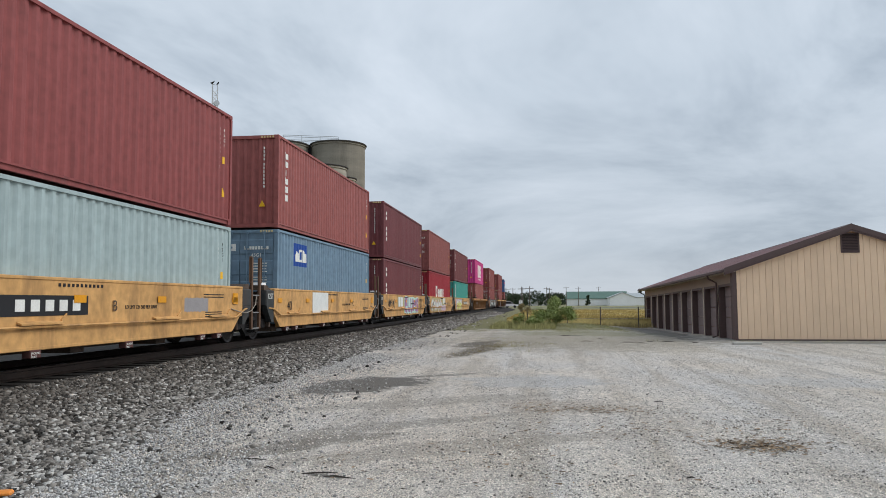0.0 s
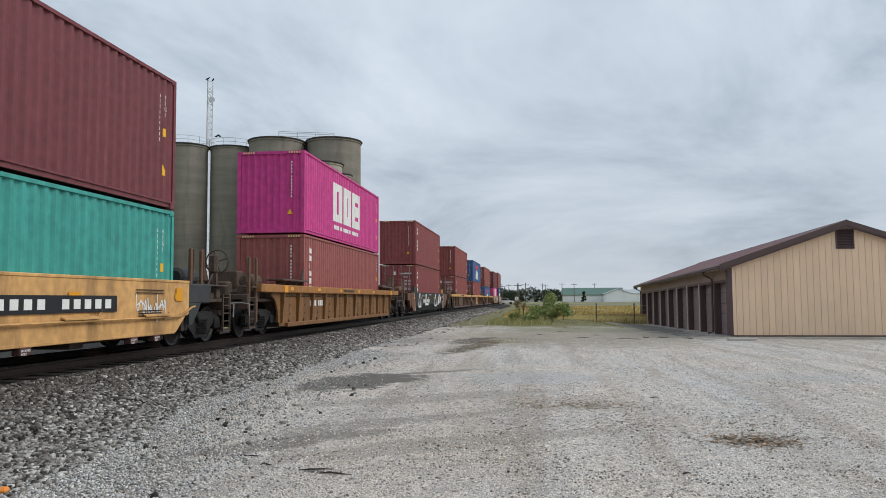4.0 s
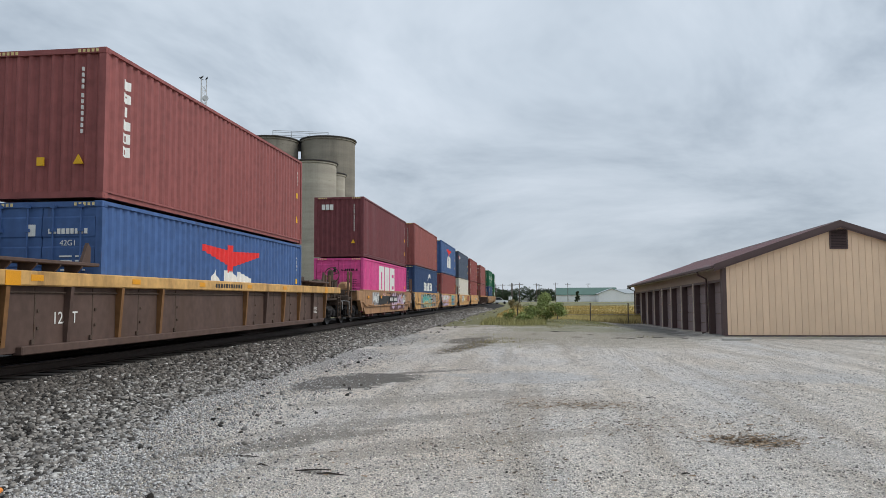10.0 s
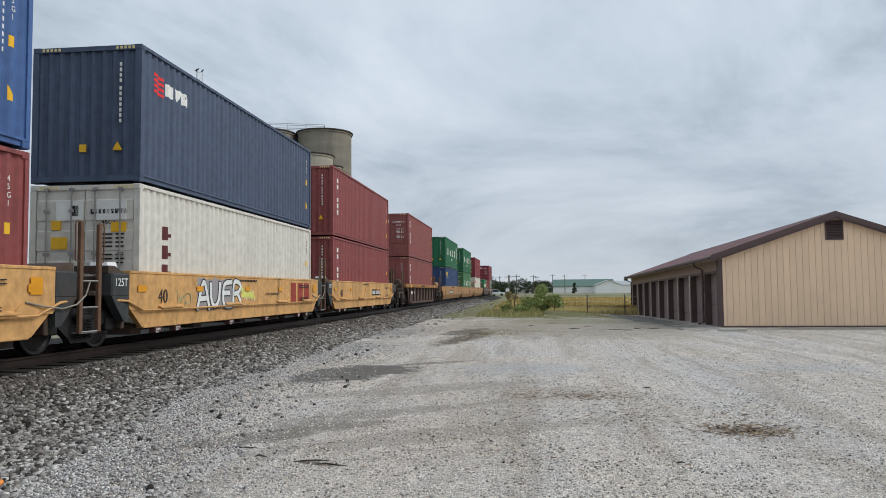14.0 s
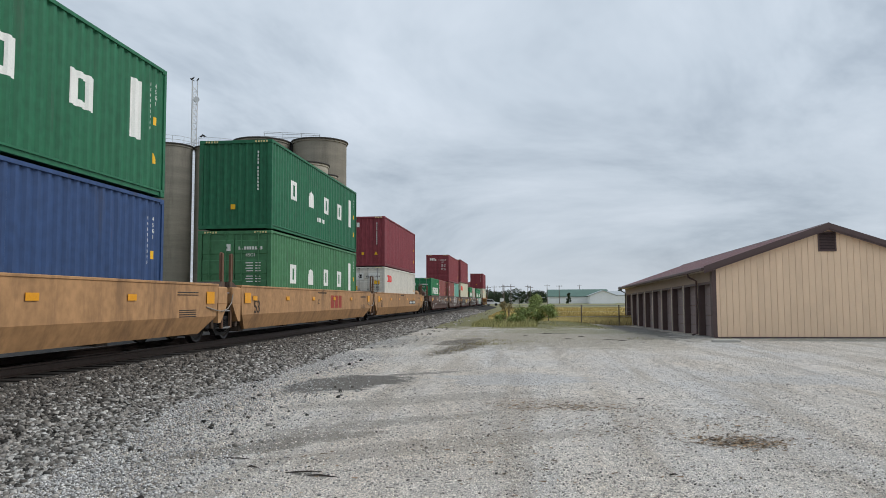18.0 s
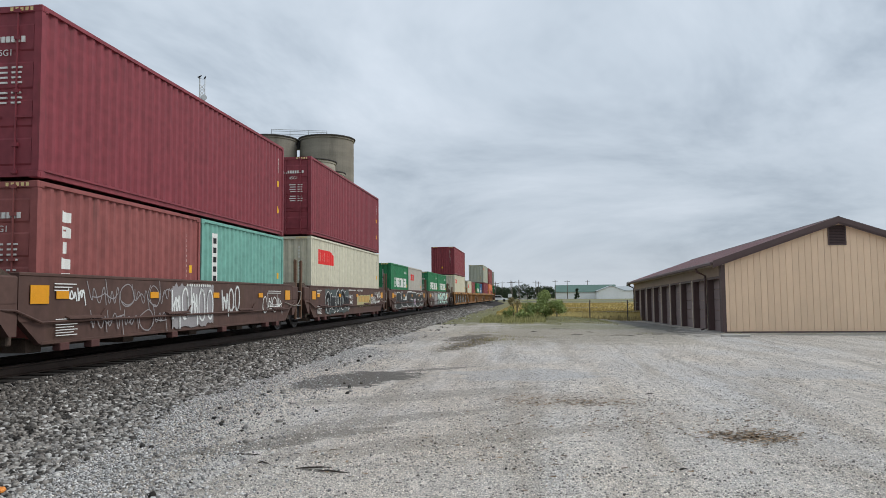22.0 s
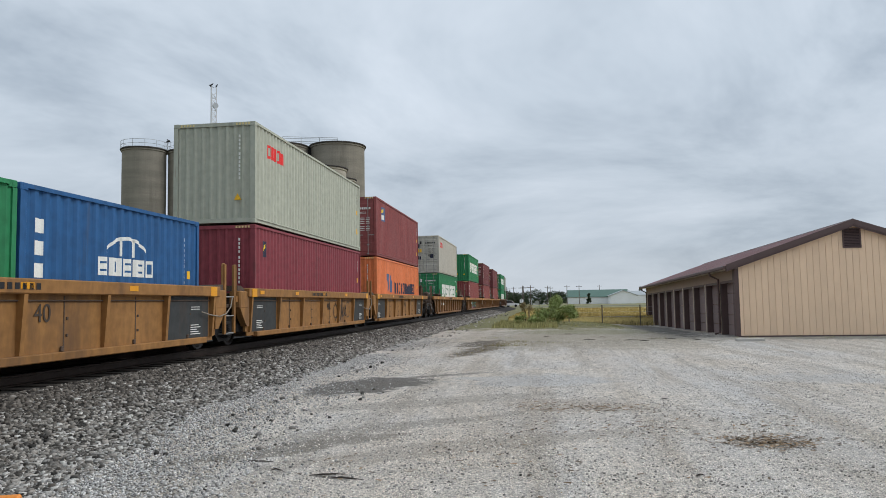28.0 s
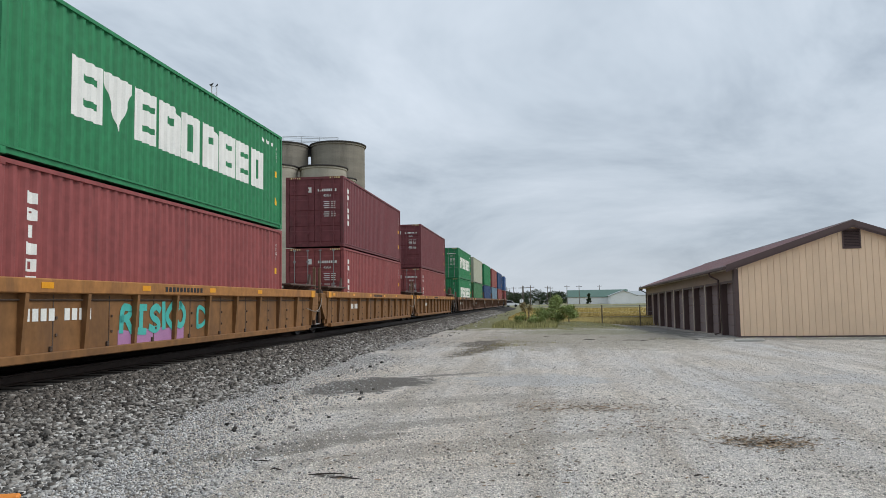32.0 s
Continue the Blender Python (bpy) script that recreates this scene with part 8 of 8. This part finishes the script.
        cloudy(car, -3.4, -1.5, lo, hi, GREY_S, 117, 1.3305)
        sprayed(car, 4, -4.9, -4.1, 0.85, 1.36, WHITE_S, WHITE_S, 0.035, 0, seed=46)
        sprayed(car, "V", -4.7, -4.3, 0.45, 0.85, WHITE_S, WHITE_S, 0.03, 0, seed=118)
    elif i == 24:
        cloudy(car, -5.5, 4.6, 0.34, 1.2, SLATE_S, 119, 1.252, "dark green sprayed ground")
        sprayed(car, 8, -5.4, 4.5, 0.36, 1.2, SLATE_S, WHITE_S, 0.14, 0.025, seed=47, x=1.2525)
    elif i == 27:
        sprayed(car, 4, 1.6, 4.0, 0.4, 1.2, BLACK_S, BLACK_S, 0.035, 0, seed=49, x=1.254)
    elif i == 29:
        sprayed(car, "VATOC", 1.38, 2.25, 0.66, 1.1, BIG_MARK, BIG_MARK, 0.03, 0, seed=120, x=1.254)
    elif i == 30:
        sprayed(car, "RISKO", -2.9, -0.2, 0.5, 1.16, TEAL_S, TEAL_S, 0.14, 0, seed=48, x=1.254, lap=0.02)
        cloudy(car, -2.9, -0.3, 0.3, 0.62, PURPLE_S, 121, 1.253)
        sprayed(car, "D", 0.3, 0.9, 0.5, 1.1, TEAL_S, TEAL_S, 0.10, 0, seed=50, x=1.254)


PANELS = {0: (-3.9, -0.18, 0.87, 1.2), 4: (0.34, 3.66, 0.85, 1.15), 10: (-0.2, 2.2, 0.86, 1.2), 14: (1.0, 3.0, 0.85, 1.15), 16: (-3.85, -0.98, 0.78, 1.09), 18: (2.6, 5.4, 0.8, 1.05)}
NUMBERS = {1: ("40", -5.5), 2: ("40", -5.5), 3: ("40", -5.2), 11: ("40", -5.3), 14: ("40", -5.4), 16: ("53", -7.9), 18: ("53", -7.9), 17: ("53", -7.9), 7: ("53", 0.82), 8: ("53", -5.23), 13: ("40", -5.5), 25: ("40", 0.76), 26: ("40", 0.34), 27: ("40", 0.76), 28: ("40", 0.76)}
LETTERS = {0: ("B", 0.55), 1: ("C", 2.5), 2: ("D", 2.5), 4: ("A", -0.6), 17: ("C", -1.05), 23: ("A", -1.1)}


def car_details(car, i, kind, colour, hw, z0, z1):
    x = 1.334 if kind == "plate" else 1.402
    if kind == "plate":
        spray(car, i, z0, z1)
        spots = [-hw + 0.3, -hw + 3.0, -0.6, 2.2, hw - 0.7] if colour == "yellow" else [-hw + 0.9 + k * 3.1 for k in range(int(2 * hw / 3.1))]
        for k in spots:
            part("reflector", cached("reflector", lambda: Shape().box(-0.002, 0.004, 0, 0.34, 0, 0.13).mesh("reflector", SAFETY_YELLOW)), car, at=Matrix.Translation((1.352, k, z1 - 0.38)))
        if colour == "yellow":
            part("reflector", cached("reflector2", lambda: Shape().box(-0.002, 0.004, 0, 0.3, 0, 0.28).mesh("reflector", SAFETY_YELLOW)), car, at=Matrix.Translation((1.352, hw - 0.65, z1 - 0.42)))
        dark = BLACK_MARK if colour in ("yellow", "tan", "old_yellow") else WHITE_MARK
        car_mark(car, [(hw - 2.3, hw - 1.2, z1 - 0.20 - 0.06 * k, z1 - 0.18 - 0.06 * k) for k in range(2)]
                 + [(hw - 2.2, hw - 1.3, z1 - 0.62 - 0.05 * k, z1 - 0.60 - 0.05 * k) for k in range(4)]
                 + [(-1.0 + 0.12 * k, -0.94 + 0.12 * k, z1 - 0.115, z1 - 0.06) for k in range(11)], dark, x=1.354 if i in PAINTED else 1.334)
        if colour == "yellow":
            text_mark(car, "LD LMT 124 500 PER UNIT", 1.0, z1 - 0.50, 0.105, BLACK_MARK, 1.337 if i not in PAINTED else 1.352)
            text_mark(car, "125T", -hw - 0.54, 1.19, 0.22, WHITE_MARK, 1.34)
            part("ratchet_cover", cached("cover", lambda: Shape().prism([(-0.22, 0), (0.22, 0), (0.15, 0.22), (-0.15, 0.22)], 0.75, 1.1).mesh("ratchet_cover", SHED_WHITE)), car, "white plastic cover",
                 at=Matrix.Translation((0, -hw - 0.25, 1.44)))
        if i in (21, 22, 23):
            text_mark(car, "WELL LD LMT 124,700", {21: 0.62, 22: 0.78, 23: 0.7}[i], z1 - 0.13, 0.105, WHITE_MARK, 1.354)
        if colour in ("brown", "tan"):
            for k in (-hw + 0.25, hw - 0.75):
                part("reflector", cached("reflector3", lambda: Shape().box(-0.002, 0.004, 0, 0.46, 0, 0.30).mesh("reflector", SAFETY_YELLOW)), car, at=Matrix.Translation((1.352, k, z1 - 0.46)))
        if colour == "brown":
            car_mark(car, [(-hw + 0.85, -hw + 1.45 - 0.12 * (k % 3), z1 - 0.14 - 0.055 * k, z1 - 0.122 - 0.055 * k) for k in range(3)]
                     + [(-hw + 0.9, -hw + 1.5 - 0.1 * (k % 2), 0.46 + 0.045 * k, 0.474 + 0.045 * k) for k in range(7)], WHITE_MARK, x=1.352)
        if i == 17:
            car_mark(car, [(0.95, 1.45, 0.76, 1.28), (1.6, 2.1, 0.76, 1.28), (2.25, 2.75, 0.76, 1.28)], PAINT_RED, "marking", "dark red block marks")
        if i == 13:
            car_mark(car, [(3.45, 4.0, 0.72, 1.36), (4.2, 4.75, 0.72, 1.36), (4.95, 5.5, 0.72, 1.36)], PAINT_RED, "marking", "dark red block marks")
        if i == 6:
            for d in (-1, 1):
                part("nose_plate", Shape().prism([(d * hw, 1.47), (d * (hw - 1.25), 1.47), (d * (hw - 1.35), 1.1), (d * (hw - 1.6), 0.3), (d * (hw - 0.9), 0.3), (d * (hw - 0.1), 0.7)], 1.30, 1.339)
                     .mesh("nose_plate", RUSTY), car, "rusted brown end plate")
                part("nose_edge", Shape().prism([(d * (hw - 1.25), 1.47), (d * (hw - 1.30), 1.47), (d * (hw - 1.40), 1.1), (d * (hw - 1.65), 0.3), (d * (hw - 1.6), 0.3), (d * (hw - 1.35), 1.1)], 1.30, 1.343)
                     .mesh("nose_edge", WHITE_S), car, "thin white paint line")
                part("guide", Shape().prism([(d * (hw - 1.2), 1.5), (d * (hw - 2.6), 1.5), (d * (hw - 2.5), 1.8), (d * (hw - 1.2), 1.86)], 1.22, 1.3).mesh("guide", car_paint("black" if d < 0 else "rust_brown")), car)
            sh = Shape()
            for q in (-5.75, 1.9):
                sh.prism([(q + 0.30, 1.43), (q + 0.88, 1.43), (q + 0.58, 0.98)], 1.331, 1.338)
                sh.prism([(q, 0.62), (q + 0.25, 1.12), (q + 0.36, 0.62)], 1.331, 1.338)
                sh.prism([(q + 0.84, 0.62), (q + 1.0, 1.12), (q + 1.22, 0.62)], 1.331, 1.338)
                sh.prism([(q, 0.62), (q + 1.22, 0.62), (q + 1.16, 0.50), (q + 0.06, 0.50)], 1.331, 1.338)
            sh.prism([(-2.75, 0.62), (-2.5, 1.43), (-2.1, 1.43), (-2.3, 0.80), (-1.1, 0.74), (-1.3, 0.62)], 1.331, 1.338)
            sh.prism([(3.6, 0.62), (4.5, 1.43), (5.0, 1.43), (4.2, 0.62)], 1.331, 1.338)
            sh.prism([(4.7, 0.75), (5.3, 0.75), (5.7, 1.2), (5.2, 1.3)], 1.331, 1.338)
            part("marking", sh.mesh("marking", WHITE_S), car, "white angular block marks")
            sprayed(car, 6, -4.4, -2.4, 1.24, 1.36, WHITE_S, WHITE_S, 0.016, 0, seed=122)
            car_mark(car, [(-3.6 + 0.3 * k, -3.4 + 0.3 * k, 0.82, 1.05) for k in range(10) if k != 4], WHITE_S, x=1.336)
    else:
        spray(car, i, z0, z1)
        car_mark(car, [(-hw + 0.6 + k * 3.0, -hw + 0.9 + k * 3.0, z1 - 0.16, z1 - 0.06) for k in range(int(2 * hw / 3.0))], SAFETY_YELLOW, "reflector", x=x)
        car_mark(car, [(-1.4 + 0.16 * k, -1.30 + 0.16 * k, z1 - 0.17, z1 - 0.07) for k in range(11)], BLACK_MARK, x=x)
        for k in (-hw + 0.02, hw - 0.4):
            part("reflector", cached("reflector4", lambda: Shape().box(-0.002, 0.004, 0, 0.34, 0, 0.22).mesh("reflector", SAFETY_YELLOW)), car, at=Matrix.Translation((1.404, k, z1 - 0.235)))
        if i == 7:
            text_mark(car, "MAX. GROSS WT FOR 20 FT CONTAINER", -2.5, z1 - 0.16, 0.12, BIG_MARK, 1.404)
            text_mark(car, "LD LIMIT PER UNIT", -2.5, 0.40, 0.10, BIG_MARK, 1.258)
        if 24 <= i <= 28:
            for d in (-1, 1):
                a, b = sorted((d * (hw - 0.25), d * (hw - 2.2)))
                part("end_panel", Shape().box(1.235, 1.262, a, b, z0 + 0.1, z1 - 0.24).mesh("end_panel", car_paint("end_black")), car, "dark grey painted end panel")
                car_mark(car, [(d * (hw - 0.9) - 0.24, d * (hw - 0.9) + 0.24 - 0.09 * (k % 3), 0.42 + 0.05 * k, 0.438 + 0.05 * k) for k in range(5)]
                         + [(d * (hw - 0.9) - 0.22, d * (hw - 0.9) + 0.2, 0.98 + 0.05 * k, 0.995 + 0.05 * k) for k in range(2)], WHITE_MARK, x=1.266)
        elif 7 <= i <= 9:
            text_mark(car, "125-T", -hw + 1.36, 0.66, 0.29, WHITE_MARK, 1.258)
            car_mark(car, [(hw - 1.4, hw - 1.0 - 0.08 * (k % 2), 0.55 + 0.05 * k, 0.566 + 0.05 * k) for k in range(5)], WHITE_MARK, x=1.255)
        else:
            car_mark(car, [(-5.5 + 0.2 * k, -5.36 + 0.2 * k, 0.84, 1.04) for k in range(9) if k != 4], WHITE_MARK, x=1.255)
        if i == 8:
            part("yellow_panel", Shape().box(1.235, 1.256, -2.5, 0.2, 0.42, 1.22).mesh("yellow_panel", FADED_YELLOW), car, "faded yellow painted panel")
            car_mark(car, [(-1.5, -1.05, 0.62, 1.1), (-0.9, -0.45, 0.62, 1.1), (-0.3, 0.1, 0.62, 1.1)], PAINT_RED, x=1.258)
    if i in PANELS:
        number_panel(car, *PANELS[i], x=1.356 if i in PAINTED else 1.334)
    if i in NUMBERS:
        body, y = NUMBERS[i]
        text_mark(car, body, y, 0.72 if colour == "tan" else 0.84, 0.52 if colour == "tan" else 0.42, BIG_MARK, 1.345 if kind == "plate" else 1.262)
    if i in LETTERS:
        body, y = LETTERS[i]
        text_mark(car, body, y, 0.93, 0.28, BIG_MARK if colour != "brown" else WHITE_MARK, 1.356)


WEBS = {5: "web_tan", 7: "web_brown", 8: "web_brown", 9: "web_brown", 15: "web_brown", 29: "web_tan", 30: "web_tan", 31: "web_tan", 32: "web_tan"}
make_train()


def motions():
    """The whole train runs by; its wheels turn while they pass."""
    for ob, s, z in MOVING:
        rows = []
        for t in range(33):
            x, y, a = track(s - gone(t))
            rows.append((t, pose(x, y, RAIL_Z + z, 0, 0, a)))
        walk(ob, rows)
    place = {car.name: s for car, s, z in MOVING}
    for ob, car, y, local in WHEELS:
        s = place[car.name] + y
        ticks = [k for k in range(961) if 6 < s - gone(k / 30) < 42]
        rows = []
        for k in sorted({0, *ticks, 960}):
            c = min(max(k, ticks[0]), ticks[-1]) if ticks else 0
            rows.append((k / 30, pose(0, local, WHEEL_R, -math.degrees(gone(c / 30) / WHEEL_R) % 360)))
        walk(ob, rows)


motions()
